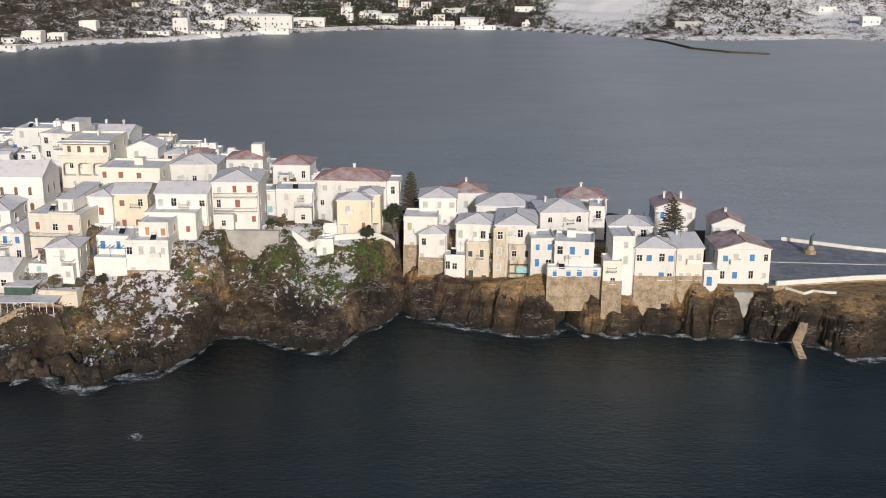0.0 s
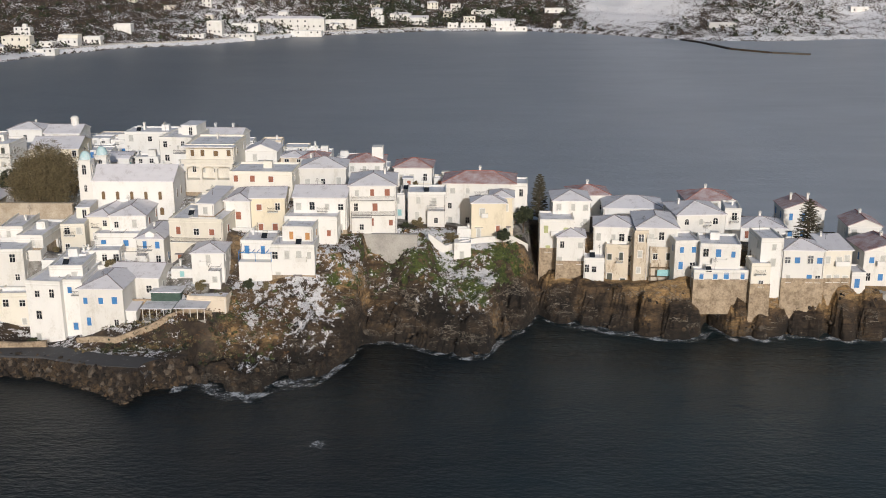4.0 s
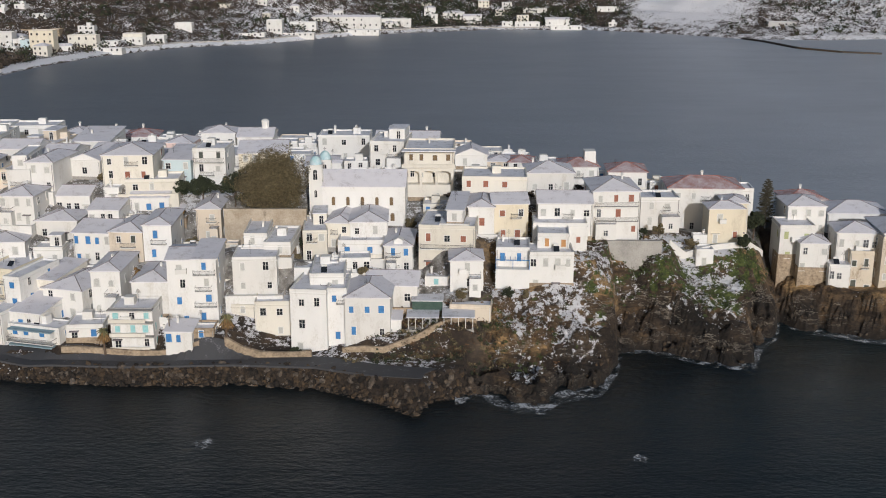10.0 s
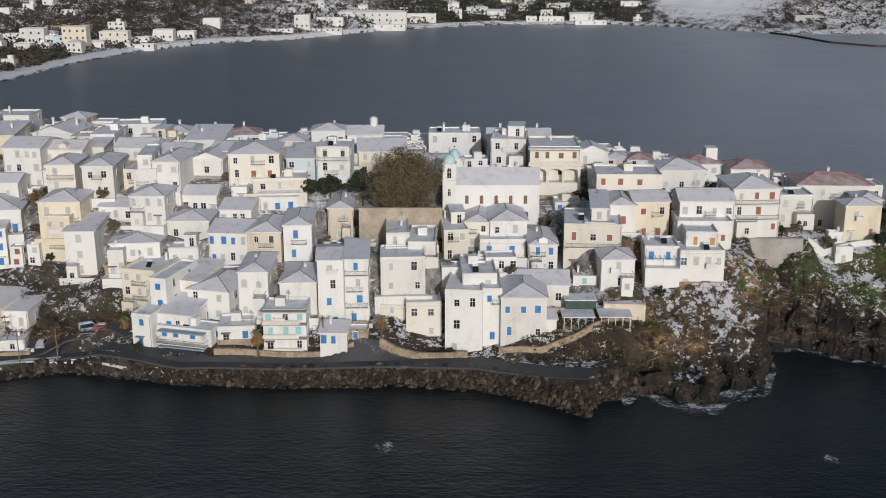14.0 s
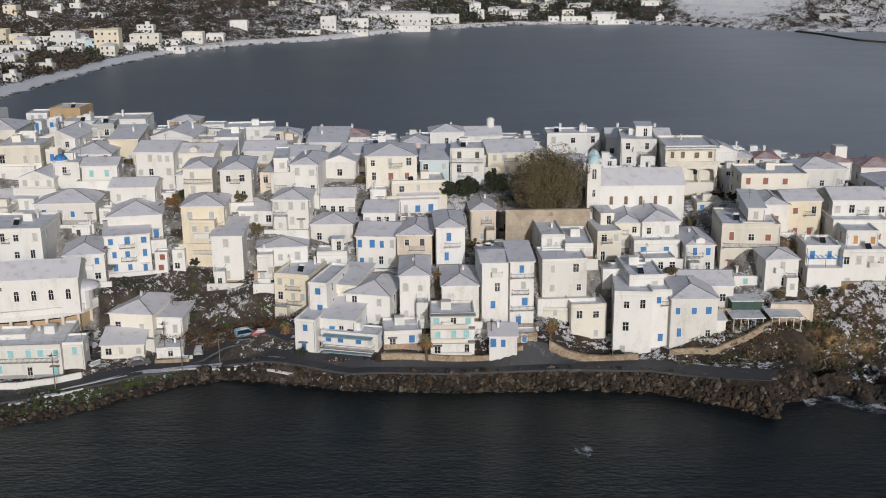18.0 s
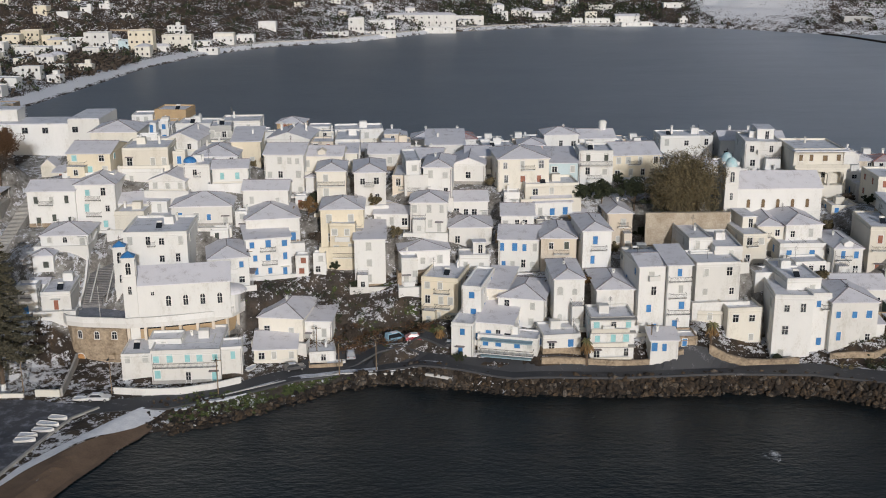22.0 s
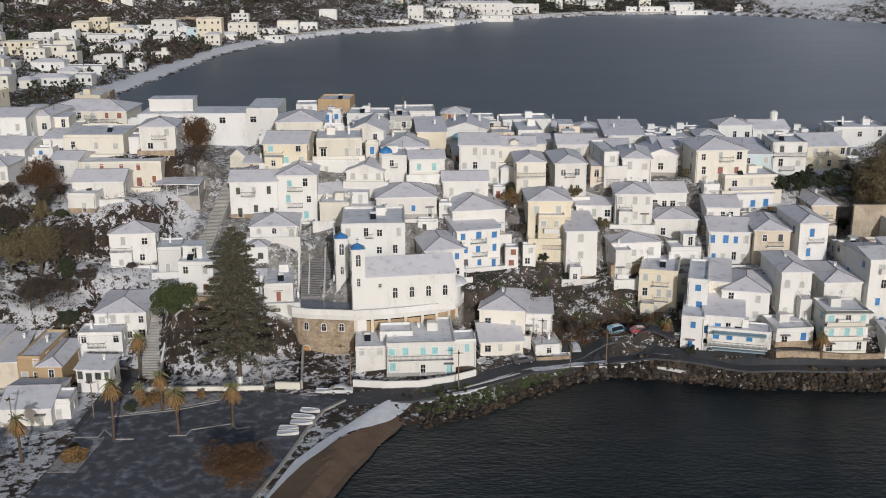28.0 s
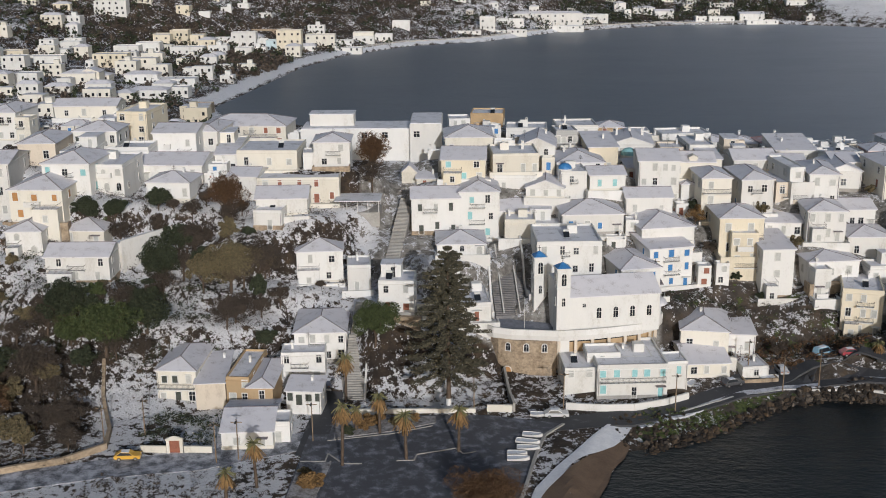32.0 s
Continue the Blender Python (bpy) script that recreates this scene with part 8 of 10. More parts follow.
drape("road", [(-118, 181), (-106, 184), (-94, 186.5), (-82, 191), (-72, 197.5), (-62, 201.5), (-52, 201.5), (-42, 198.6), (-30, 195.6), (-10, 194.9), (10, 195.4), (26, 193.6), (38, 188.6), (48, 186.4)], 2.7, ASPHALT, 0.08, "narrow wet asphalt quay road", "road")
drape("footpath", [(-92, 184.6), (-84, 187.4), (-76.5, 192.6), (-70, 197.0), (-62, 199.6), (-52, 199.9), (-44, 198.0)], 0.9, roof_mat("trodden_snow_path", (0.62, 0.63, 0.68), (0.16, 0.16, 0.17), 0.36, 0.52), 0.12, "footpath of trodden snow along the foreshore", "footpath")
drape("road", [(-70, 201), (-60, 206), (-50, 207.5), (-42, 204)], 3.2, ASPHALT, 0.07, "parking bay of wet asphalt", "road")
drape("road", [(-148, 178), (-165, 170.4), (-180, 167.6), (-196, 162.5), (-230, 150)], 3.2, roof_mat("snowy_lane", (0.52, 0.53, 0.58), (0.07, 0.075, 0.085), 0.42, 0.60), 0.08, "lane with packed snow and wet asphalt", "road")
drape("road", [(-147.5, 172), (-147, 184), (-145.8, 196)], 2.2, ASPHALT, 0.09, "steep wet asphalt street", "road")
SQUARE = [(-150, 140), (-119, 140), (-113.5, 158.5), (-112.5, 163), (-110.6, 172), (-108.6, 179.3), (-105.5, 184), (-118, 187.5), (-148, 187.5)]
tagged(part("pavement", Shape().prism(SQUARE, 1.2, 1.80), SQUARE_ASPHALT), "open square of dark wet asphalt with snow traces", "square", kind="structure")
low_wall("sea_wall", [(-117.5, 144), (-113.4, 158.5), (-112.4, 163), (-110.5, 172), (-108.5, 179.3), (-105.0, 183.6)], 0.5, 0.35, CONCRETE, "low grey concrete sea wall along the beach", "structure")
for line in ([(-148.5, 170), (-144.5, 170), (-144.3, 172.8), (-141.5, 169.2), (-138.5, 169.2)], [(-133, 170.2), (-130.2, 170.4), (-129.8, 172.4), (-123.5, 174.6), (-122.2, 172.6), (-120.2, 173.4)], [(-145, 177.5), (-134, 180.2), (-127.5, 183.2)], [(-144.8, 163.5), (-143.6, 170.0)]):
    low_wall("kerb", line, 0.25, 0.2, CONCRETE, "grey stone kerb of a planting bed", "structure", 0.5)
for k, bed in enumerate(([(-144, 178.2), (-134, 181), (-127, 184.2), (-127, 186.8), (-144.5, 186.5)], [(-149, 158), (-144.6, 158), (-143.4, 169.4), (-148.4, 169.4)])):
    tagged(part("planting_bed", Shape().prism(bed, 1.4, 1.95), two_scale("bed_soil_%d" % k, (0.04, 0.028, 0.018), (0.45, 0.44, 0.45), 0.6, 2.5)), "planting bed of dark soil and old snow", "planting bed", kind="structure")


def beach_strip(name, left, right, material, lift, label):
    """A strip of the beach between two lines given as x along y."""
    s, rows = Shape(), []
    for y in np.arange(130, 184, 0.8):
        wob = float(vnoise(0.0, y, 5.0, 4)) * 1.2 - 0.6
        x0, x1 = float(np.interp(y, *left)) - 0.1, float(np.interp(y, *right)) + wob
        if x1 > x0 + 0.4:
            rows.append([(x, y, max(gz(x, y), 0.04) + lift) for i, x in enumerate(np.linspace(x0, x1, 8))])
    for p, q in zip(rows, rows[1:]):
        for i in range(7):
            s.poly(p[i], p[i + 1], q[i + 1], q[i])
    return tagged(part(name, s, material), label, "beach", kind="structure")


WATERLINE = [130, 155, 165.7, 174, 178, 181], [-110, -104.2, -99.6, -95.8, -94.5, -96]
SNOWLINE = [130, 155, 161, 168, 172, 177, 184], [-119, -112.4, -109.4, -105.2, -102.0, -97.2, -93]
beach_strip("beach_sand", SNOWLINE, WATERLINE, SAND, 0.15, "wet dark brown sand beach")
beach_strip("beach_snow", ([130, 155, 161, 168, 172, 179, 184], [-119, -112.8, -111.2, -107.4, -104.8, -100.5, -97]), SNOWLINE, SNOW, 0.24, "strip of snow on the upper beach")
low_wall("garden_wall", [(-104, 190.0), (-98, 189.2), (-92, 189.4), (-86, 191.4), (-81.5, 194.0)], 0.35, 1.3, WALLS["W"], "long whitewashed garden wall beside the road")
low_wall("garden_wall", [(-142, 188.4), (-131, 188.6), (-120, 188.8)], 0.5, 0.8, WALLS["C"], "low cream garden wall facing the square")
low_wall("garden_wall", [(-118, 189.2), (-113.5, 189.0)], 0.5, 1.3, WALLS["C"], "short cream garden wall by the gate")
low_wall("garden_wall", [(-113.2, 189.0), (-113.9, 196), (-114.4, 202.8)], 0.4, 1.6, CONCRETE, "ramp wall up to the church terrace")
low_wall("lane_wall", [(-230, 155.0), (-205, 161.0), (-194.4, 166.4), (-186.6, 169.6), (-181.4, 174.5), (-182.6, 181), (-186.4, 190), (-188, 197)], 0.6, 1.1, STONE_WALL, "curved old stone wall capped with snow beside the lane")
low_wall("garden_wall", [(-175.2, 173.6), (-171, 173.4)], 0.35, 1.2, WALLS["C"], "cream garden wall with coping")
low_wall("garden_wall", [(-168, 173.4), (-163.4, 173.3)], 0.35, 1.2, WALLS["C"], "cream garden wall with coping")
low_wall("retaining_wall", [(7, 197.6), (14, 196.6), (24, 196.6)], 0.7, 1.6, STONE_WALL, "rubble retaining wall above the quay road")
low_wall("retaining_wall", [(-25, 196.8), (-15, 196.9), (-6, 196.9), (2, 197.2)], 0.6, 1.0, STONE_WALL, "low rubble wall under the quay houses")
tagged(part("terrace_wall", Shape().box(79.8, 226.3, 11.0, 96.2, 227.2, 18.7).box(79.6, 226.2, 18.7, 96.4, 227.3, 18.95), CONCRETE), "tall grey retaining wall below the crag house", "wall")
low_wall("terrace_wall", [(98.5, 230.5), (106, 231.0), (114, 233.2), (121, 238)], 0.5, 1.3, WALLS["W"], "white terrace wall on the crag", "", 3.0)
low_wall("terrace_wall", [(30, 197.0), (38, 196.0), (48, 198.4), (56, 202)], 0.5, 1.0, STONE_WALL, "crumbling terrace wall on the slope")
low_wall("road_kerb", [(-84, 188.4), (-73.5, 194.6), (-63.5, 198.6), (-52, 198.8), (-42, 195.9)], 0.4, 0.22, KERB, "pale snow-topped kerb along the quay", "structure")
tagged(part("terrace_wall", Shape().box(0.6, 231.0, 15.0, 18.8, 231.8, 24.2).box(0.5, 230.9, 24.2, 18.9, 231.9, 24.5), two_scale("weathered_beige_masonry", (0.30, 0.24, 0.17), (0.52, 0.45, 0.36), 0.5, 3.0)), "long beige masonry garden wall below the large tree", "wall")


# the point's quay platform
quay = thing("quay_platform", 0, 0, 0, 0, "grey paved quay platform with white parapets", "quay", kind="structure")
DECK = [(203, 221), (224, 226.2), (262, 232), (262, 240), (232, 251), (216, 259), (204, 259)]
part("deck", Shape().prism(DECK, 4.0, 9.0), STONE_WALL, quay)
part("paving", Shape().prism([(x, y) for x, y in DECK], 9.0, 9.06), PAVING, quay)


def parapet(a, b, h):
    (ax, ay), (bx, by) = a, b
    d = math.hypot(bx - ax, by - ay)
    part("parapet", Shape().box(-d / 2, -0.25, 0, d / 2, 0.25, h), WALLS["W"], quay, at=pose((ax + bx) / 2, (ay + by) / 2, 9.0, 0, 0, math.degrees(math.atan2(by - ay, bx - ax))))


parapet((205, 221.7), (224, 226.4), 1.0)
parapet((224, 226.4), (262, 232.2), 1.0)
parapet((216, 258.8), (232, 250.8), 0.9)
parapet((232, 250.8), (262, 239.8), 0.9)
parapet((205, 239.6), (262, 236.4), 0.12)


def monument():
    root = thing("monument", 219.6, 247.0, 9.06, 0, "green bronze statue on a round stone pedestal", "monument")
    part("pedestal", Shape().prism([(1.5 * math.cos(a), 1.5 * math.sin(a)) for a in (math.pi / 5 * i for i in range(10))], 0, 0.9).prism([(1.0 * math.cos(a), 1.0 * math.sin(a)) for a in (math.pi / 5 * i for i in range(10))], 0.9, 2.0, 0.15), STONE_WALL, root)
    part("figure", Shape().tube((0, 0, 2.0), (0.1, 0, 3.4), 0.45, 0.35).tube((0.1, 0, 3.4), (0.15, 0, 4.4), 0.4, 0.25).tube((0.1, 0, 4.1), (0.9, 0, 5.1), 0.14, 0.1), BRONZE, root)


monument()


STEP_GREY = two_scale("worn_grey_steps", (0.10, 0.10, 0.10), (0.26, 0.25, 0.25), 0.6, 4.0)


def stair(name, a, b, width, steps, material, label):
    """A straight flight of solid steps from a up to b."""
    (ax, ay, az), (bx, by, bz) = a, b
    root = thing(name, ax, ay, az, math.degrees(math.atan2(by - ay, bx - ax)) - 90, label, "stairs")
    run, rise = math.hypot(bx - ax, by - ay) / steps, (bz - az) / steps
    me = Shape().box(-width / 2, 0, -1.6, width / 2, run + 0.02, rise).mesh("step", material)
    for i in range(steps):
        part("step", me, None, root, at=pose(0, i * run, i * rise))


stair("rock_stairs", (206.0, 201.4, 0.0), (205.2, 204.8, 2.6), 1.5, 14, STONE_WALL, "weathered concrete steps down the rocks to the sea")
stair("rock_stairs", (205.3, 204.9, 2.6), (207.8, 208.6, 5.2), 1.5, 14, STONE_WALL, "bent upper flight of weathered concrete rock steps")
low_wall("path_wall", [(207.2, 221.6), (210.4, 219.0), (212.3, 219.3), (214.7, 217.8), (216.8, 217.6)], 0.35, 0.5, WALLS["W"], "white zigzag wall of a path down the rocks", "", 1.2)
stair("street_stairs", (-142.2, 194.0, 1.9), (-142.0, 206.7, 9.8), 3.8, 40, CONCRETE, "broad pale stepped street between houses and garden")
stair("street_stairs", (-142.0, 206.7, 9.8), (-141.6, 214.5, 13.6), 3.2, 20, CONCRETE, "upper flight of the pale stepped street")
stair_side = thing("stair_wall", -140.1, 194.0, 1.9, 0, "sloping white side wall of the stepped street", "wall")
lo, hi = [[(q, 0, -0.6), (q, 12.6, 6.6), (q, 12.6, 8.9), (q, 0, 1.0)] for q in (-0.18, 0.18)]
side = Shape().poly(*reversed(lo)).poly(*hi)
for i in range(4):
    side.poly(lo[i], lo[(i + 1) % 4], hi[(i + 1) % 4], hi[i])
part("wall", side, WALLS["W"], stair_side)
stair("street_stairs", (-137.2, 222, 16.5), (-134.2, 246, 27.0), 3.0, 56, CONCRETE, "long pale stepped street up to the upper town")
stair("church_stairs", (-112.5, 213, 11.0), (-113.8, 232, 19.5), 6.4, 40, STEP_GREY, "broad grey stepped approach to the church")
for dx in (-1.6, 1.6):
    a, b = Vector((-112.5 + dx, 213, 11.3)), Vector((-113.8 + dx, 232, 19.8))
    tagged(part("handrail", Shape().tube(a + Vector((0, 0, 0.45)), b + Vector((0, 0, 0.45)), 0.16, 0.16, 5), WALLS["W"]), "white rail down the middle of broad steps", "rail")


low_wall("stair_wall", [(-116.2, 213), (-117.4, 232)], 0.4, 1.4, WALLS["W"], "white side wall of the church steps", "", 1.5)
low_wall("stair_wall", [(-109.0, 214), (-110.2, 232)], 0.4, 1.2, WALLS["W"], "white side wall of the church steps", "", 1.5)


# breakwater of boulders
def rock_mesh(seed, size=1.0):
    r = random.Random(seed)
    bm = bmesh.new()
    bmesh.ops.create_icosphere(bm, subdivisions=1, radius=0.5 * size)
    for v in bm.verts:
        v.co *= r.uniform(0.72, 1.22)
        v.co.z *= 0.75
    me = bpy.data.meshes.new("boulder")
    bm.to_mesh(me)
    bm.free()
    me.materials.append(ROCK)
    return me


breakwater = thing("breakwater", 0, 0, 0, 0, "breakwater of loose grey and brown boulders along the quay road", "breakwater", kind="structure")
ROCKS = [rock_mesh(k) for k in range(8)]
br = random.Random(11)
for i in range(300):
    x = br.uniform(-22, 53)
    y = float(shore(x)) + br.uniform(-0.6, 3.0)
    sc = br.uniform(0.9, 1.9)
    part("boulder", br.choice(ROCKS), None, breakwater, at=pose(x, y, gz(x, y) + 0.15 * sc, br.uniform(0, 360), br.uniform(0, 360), br.uniform(0, 360)) @ Matrix.Diagonal((sc * br.uniform(0.8, 1.4), sc, sc * 0.85, 1)))


def joined_rocks(name, count, pick, lo, hi, label, material, seed):
    """Many stones in one mesh."""
    r = random.Random(seed)
    src = [[v.co.copy() for v in me.vertices] for me in ROCKS]
    fac = [[tuple(p.vertices) for p in me.polygons] for me in ROCKS]
    s = Shape()
    for _ in range(count):
        x, y = pick(r)
        sc, k = r.uniform(lo, hi), r.randrange(len(src))
        m = pose(x, y, gz(x, y) + 0.1 * sc, r.uniform(0, 360), r.uniform(0, 360), r.uniform(0, 360))
        n = len(s.v)
        s.v.extend([tuple(m @ (c * sc)) for c in src[k]])
        s.f.extend([tuple(n + i for i in f) for f in fac[k]])
    return tagged(part(name, s, material), label, "rocks", kind="stuff")


def near_quay(r):
    x = r.uniform(-92, 56)
    return x, float(shore(x)) + (r.uniform(-0.8, 3.1) if x > -62 else r.uniform(-2.0, 1.8))


def on_crag(r):
    x = r.uniform(54, 222)
    return x, float(shore(x)) + abs(r.gauss(0, 6.5 if x < 119 else 3.0)) - 0.5


joined_rocks("breakwater_stones", 1900, near_quay, 0.35, 1.5, "loose boulders and rubble at the water's edge", ROCK, 5)
joined_rocks("crag_rocks", 320, on_crag, 0.3, 1.3, "broken ledges and fallen blocks on the crag", ROCK, 6)


def on_spit(r):
    return r.uniform(-96, -78), r.uniform(178, 188)


joined_rocks("shore_stones", 160, on_spit, 0.4, 1.1, "dark stones on the foreshore", ROCK, 8)


# surf
def foam_mat():
    m, nt, b = mat_new("surf_foam", 0.6)
    b.inputs["Base Color"].default_value = (0.62, 0.64, 0.66, 1)
    f = n_math(nt, "ADD", n_math(nt, "MULTIPLY", n_noise(nt, 0.35, 3), 0.5), n_math(nt, "MULTIPLY", n_noise(nt, 2.2, 5, 0.75), 0.5))
    nt.links.new(n_ramp(nt, f, [(0.50, (0, 0, 0)), (0.58, (0.85, 0.85, 0.85))]), b.inputs["Alpha"])
    return m


def surf():
    s, rows = Shape(), []
    for x in np.arange(52, 236, 1.0):
        y = float(shore(x))
        wide = 1.0 + 3.2 * float(vnoise(x, 0.0, 13.0, 2)) * np.interp(x, [52, 62, 80, 86, 100, 200, 206, 225], [1, 2.2, 2.0, 0.5, 0.8, 0.5, 1.8, 1.8])
        rows.append([(x, y - wide, 0.05), (x, y + 1.2, 0.05)])
    for a, b in zip(rows, rows[1:]):
        s.poly(a[0], b[0], b[1], a[1])
    return tagged(part("surf", s, foam_mat()), "thin broken white surf along the rocks", "surf", kind="stuff")


surf()


def foam_patch(x, y, r, seed):
    """A small white patch of broken water."""
    g = random.Random(seed)
    s = Shape().poly(*[(x + r * g.uniform(0.6, 1.2) * math.cos(a), y + r * 1.3 * g.uniform(0.6, 1.2) * math.sin(a), 0.06) for a in (math.pi / 7 * i for i in range(14))])
    tagged(part("foam_patch", s, foam_mat()), "small patch of white broken water", "foam")


foam_patch(9.8, 165.2, 1.8, 1)
foam_patch(82.6, 161.2, 1.3, 2)



# ---- plants ----
def leaf_mesh(name, clumps, per, size, material, flat=0.0, seed=1, slim=0.55):
    """Small leaf-like quads scattered through ellipsoid clumps (x, y, z, rx, rz)."""
    g = np.random.default_rng(seed)
    cl = np.array(clumps, float)
    n = len(cl) * per
    d = g.normal(size=(n, 3))
    d /= np.linalg.norm(d, axis=1)[:, None]
    rad = g.uniform(0.55, 1.0, n) ** 0.6
    c = np.repeat(cl, per, 0)
    p = c[:, :3] + d * rad[:, None] * np.stack([c[:, 3], c[:, 3], c[:, 4]], 1)
    u = g.normal(size=(n, 3))
    u[:, 2] *= 1 - flat
    u /= np.linalg.norm(u, axis=1)[:, None]
    v = np.cross(u, g.normal(size=(n, 3)))
    v /= np.linalg.norm(v, axis=1)[:, None]
    sz = size * g.uniform(0.6, 1.4, n)[:, None]
    co = np.stack([p - u * sz, p - v * sz * slim, p + u * sz, p + v * sz * slim], 1).reshape(-1, 3)
    me = bpy.data.meshes.new(name)
    me.vertices.add(n * 4)
    me.vertices.foreach_set("co", co.ravel())
    me.loops.add(n * 4)
    me.loops.foreach_set("vertex_index", np.arange(n * 4))
    me.polygons.add(n)
    me.polygons.foreach_set("loop_start", np.arange(0, n * 4, 4))
    me.polygons.foreach_set("loop_total", np.full(n, 4))
    me.update(calc_edges=True)
    me.materials.append(material)
    return me


def tree(x, y, hgt, r, material, label, seed=1, trunk=0.3, clumps=20, per=300, size=0.2, name="tree", z=None, slim=0.55):
    z = gz(x, y) if z is None else z
    root = thing(name, x, y, z, 0, label, "tree" if hgt > 3 else "bush")
    g = random.Random(seed)
    s, tips = Shape(), []
    fork = hgt * trunk
    s.tube((0, 0, -0.5), (0.1, 0, fork), 0.05 * hgt * 0.6, 0.035 * hgt * 0.6)
    for k in range(clumps):
        a, e = 2 * math.pi * (k * 0.618), math.asin(2 * (k + 0.5) / clumps - 1)
        lobe = 0.82 + 0.2 * math.sin(3 * a + seed) + 0.16 * math.sin(5 * a + 2.3 * seed + 4 * e)
        q = g.uniform(0.35, 1.15) * lobe
        zz = fork + (hgt - fork) * (0.46 + 0.37 * q * math.sin(e) * g.uniform(0.8, 1.15))
        tips.append((r * 0.72 * q * math.cos(e) * math.cos(a), r * 0.72 * q * math.cos(e) * math.sin(a), zz))
        if k % 3 == 0:
            s.tube((0.1, 0, fork * 0.9), tips[-1], 0.014 * hgt, 0.02, 5)
    part("trunk", s, BARK, root)
    cl = [(a, b, c, r * g.uniform(0.12, 0.36), (hgt - fork) * g.uniform(0.06, 0.18)) for a, b, c in tips]
    part("crown", leaf_mesh("crown", cl, per, size, material, seed=seed, slim=slim), None, root)
    return root


def araucaria(x, y, hgt, r, label, seed=1, clear=0.14):
    z = gz(x, y)
    root = thing("araucaria", x, y, z, 0, label, "tree")
    g = random.Random(seed)
    part("trunk", Shape().tube((0, 0, -0.6), (0, 0, hgt * 0.55), 0.45 * hgt / 28, 0.28 * hgt / 28).tube((0, 0, hgt * 0.55), (0, 0, hgt), 0.28 * hgt / 28, 0.04), BARK, root)
    part("painted_foot", Shape().tube((0, 0, -0.2), (0, 0, 1.3), 0.47 * hgt / 28, 0.46 * hgt / 28), WALLS["W"], root, "whitewashed foot")
    s, cl = Shape(), []
    tiers = 22
    for k in range(tiers):
        f = k / (tiers - 1)
        zz = hgt * (clear + (0.99 - clear) * f)
        ln = r * (1 - f) ** 0.5 * g.uniform(0.8, 1.1) * min(1, 0.8 + 2.2 * f) + 0.25
        n = 7 if f < 0.8 else 5
        for i in range(n):
            a = 2 * math.pi * (i + 0.5 * (k % 2) + g.uniform(-0.25, 0.25)) / n
            q = ln * g.uniform(0.75, 1.1)
            tip = (q * math.cos(a), q * math.sin(a), zz - q * 0.10 + 0.3)
            s.tube((0, 0, zz), tip, 0.06, 0.02, 4)
            for w in (0.3, 0.5, 0.7, 0.86, 1.0):
                cl.append((tip[0] * w, tip[1] * w, zz + (tip[2] - zz) * w + 0.08, (0.42 + 0.40 * w * q / r) * hgt / 24, 0.17 * hgt / 24))
    part("branches", s, BARK, root)
    part("crown", leaf_mesh("crown", cl, 60, 0.25 * hgt / 28, LEAF_PINE, 0.5, seed, 0.3), None, root)


def palm(x, y, hgt, label, seed=1, lean=0.0):
    z = gz(x, y)
    root = thing("palm_tree", x, y, z, 0, label, "palm tree", "palms of the square")
    g = random.Random(seed)
    part("trunk", Shape().tube((0, 0, -0.4), (lean, 0, hgt * 0.75), 0.28, 0.22).tube((lean, 0, hgt * 0.75), (lean, 0, hgt), 0.3, 0.36), BARK, root)
    fr, dry = Shape(), Shape()
    size = min(1.0, 0.45 + hgt / 14)

    def frond(s, a, up, ln, droop, wid):
        prev = None
        for k in range(6):
            t = k / 5
            q = ln * t * size
            px = (lean + q * math.cos(a) * math.cos(up), q * math.sin(a) * math.cos(up), hgt + q * math.sin(up) - droop * size * t * t)
            w = wid * (1 - 0.75 * t)
            l = (px[0] - math.sin(a) * w, px[1] + math.cos(a) * w, px[2] - 0.15)
            rr = (px[0] + math.sin(a) * w, px[1] - math.cos(a) * w, px[2] - 0.15)
            if prev:
                s.poly(prev[0], prev[1], px, l)
                s.poly(prev[1], prev[2], rr, px)
            prev = (l, px, rr)

    for i in range(34):
        frond(fr, g.uniform(0, 6.28), g.uniform(-0.2, 1.2), g.uniform(1.0, 1.9), g.uniform(0.5, 1.3), 0.16)
    for i in range(110):
        frond(dry, g.uniform(0, 6.28), g.uniform(-1.45, -0.75), g.uniform(1.4, 3.0), g.uniform(0.2, 0.7), 0.24)
    part("crown", fr, LEAF_PALM, root)
    part("dry_skirt", dry, LEAF_DRY, root, "hanging skirt of dead brown fronds")


tree(10.2, 238.5, 21.5, 10.6, LEAF_OLIVE, "large olive-brown broad tree beside the upper church", 3, 0.12, 200, 400, 0.19, z=17.6, slim=0.34)
tree(0.5, 244, 8.4, 5.4, LEAF_DARK, "dark evergreen thicket tree behind walls", 4, 0.2)
tree(-7.0, 244, 6.6, 4.6, LEAF_DARK, "dark evergreen thicket tree behind walls", 5, 0.2)
tree(-12.0, 244.5, 4.6, 3.4, LEAF_DARK, "dark evergreen thicket tree behind walls", 6, 0.2)
araucaria(-124.8, 192.0, 29.3, 7.7, "tall tiered araucaria with white-painted foot by the square", 2, 0.21)
araucaria(185.2, 240, 12.5, 3.6, "young araucaria between the point's houses", 3)
araucaria(124.2, 249, 11.5, 2.3, "slender araucaria in the gap between houses", 4)
tree(120.2, 243.5, 7.5, 3.4, LEAF_DARK, "dark evergreen tree in the gap", 7, 0.2)
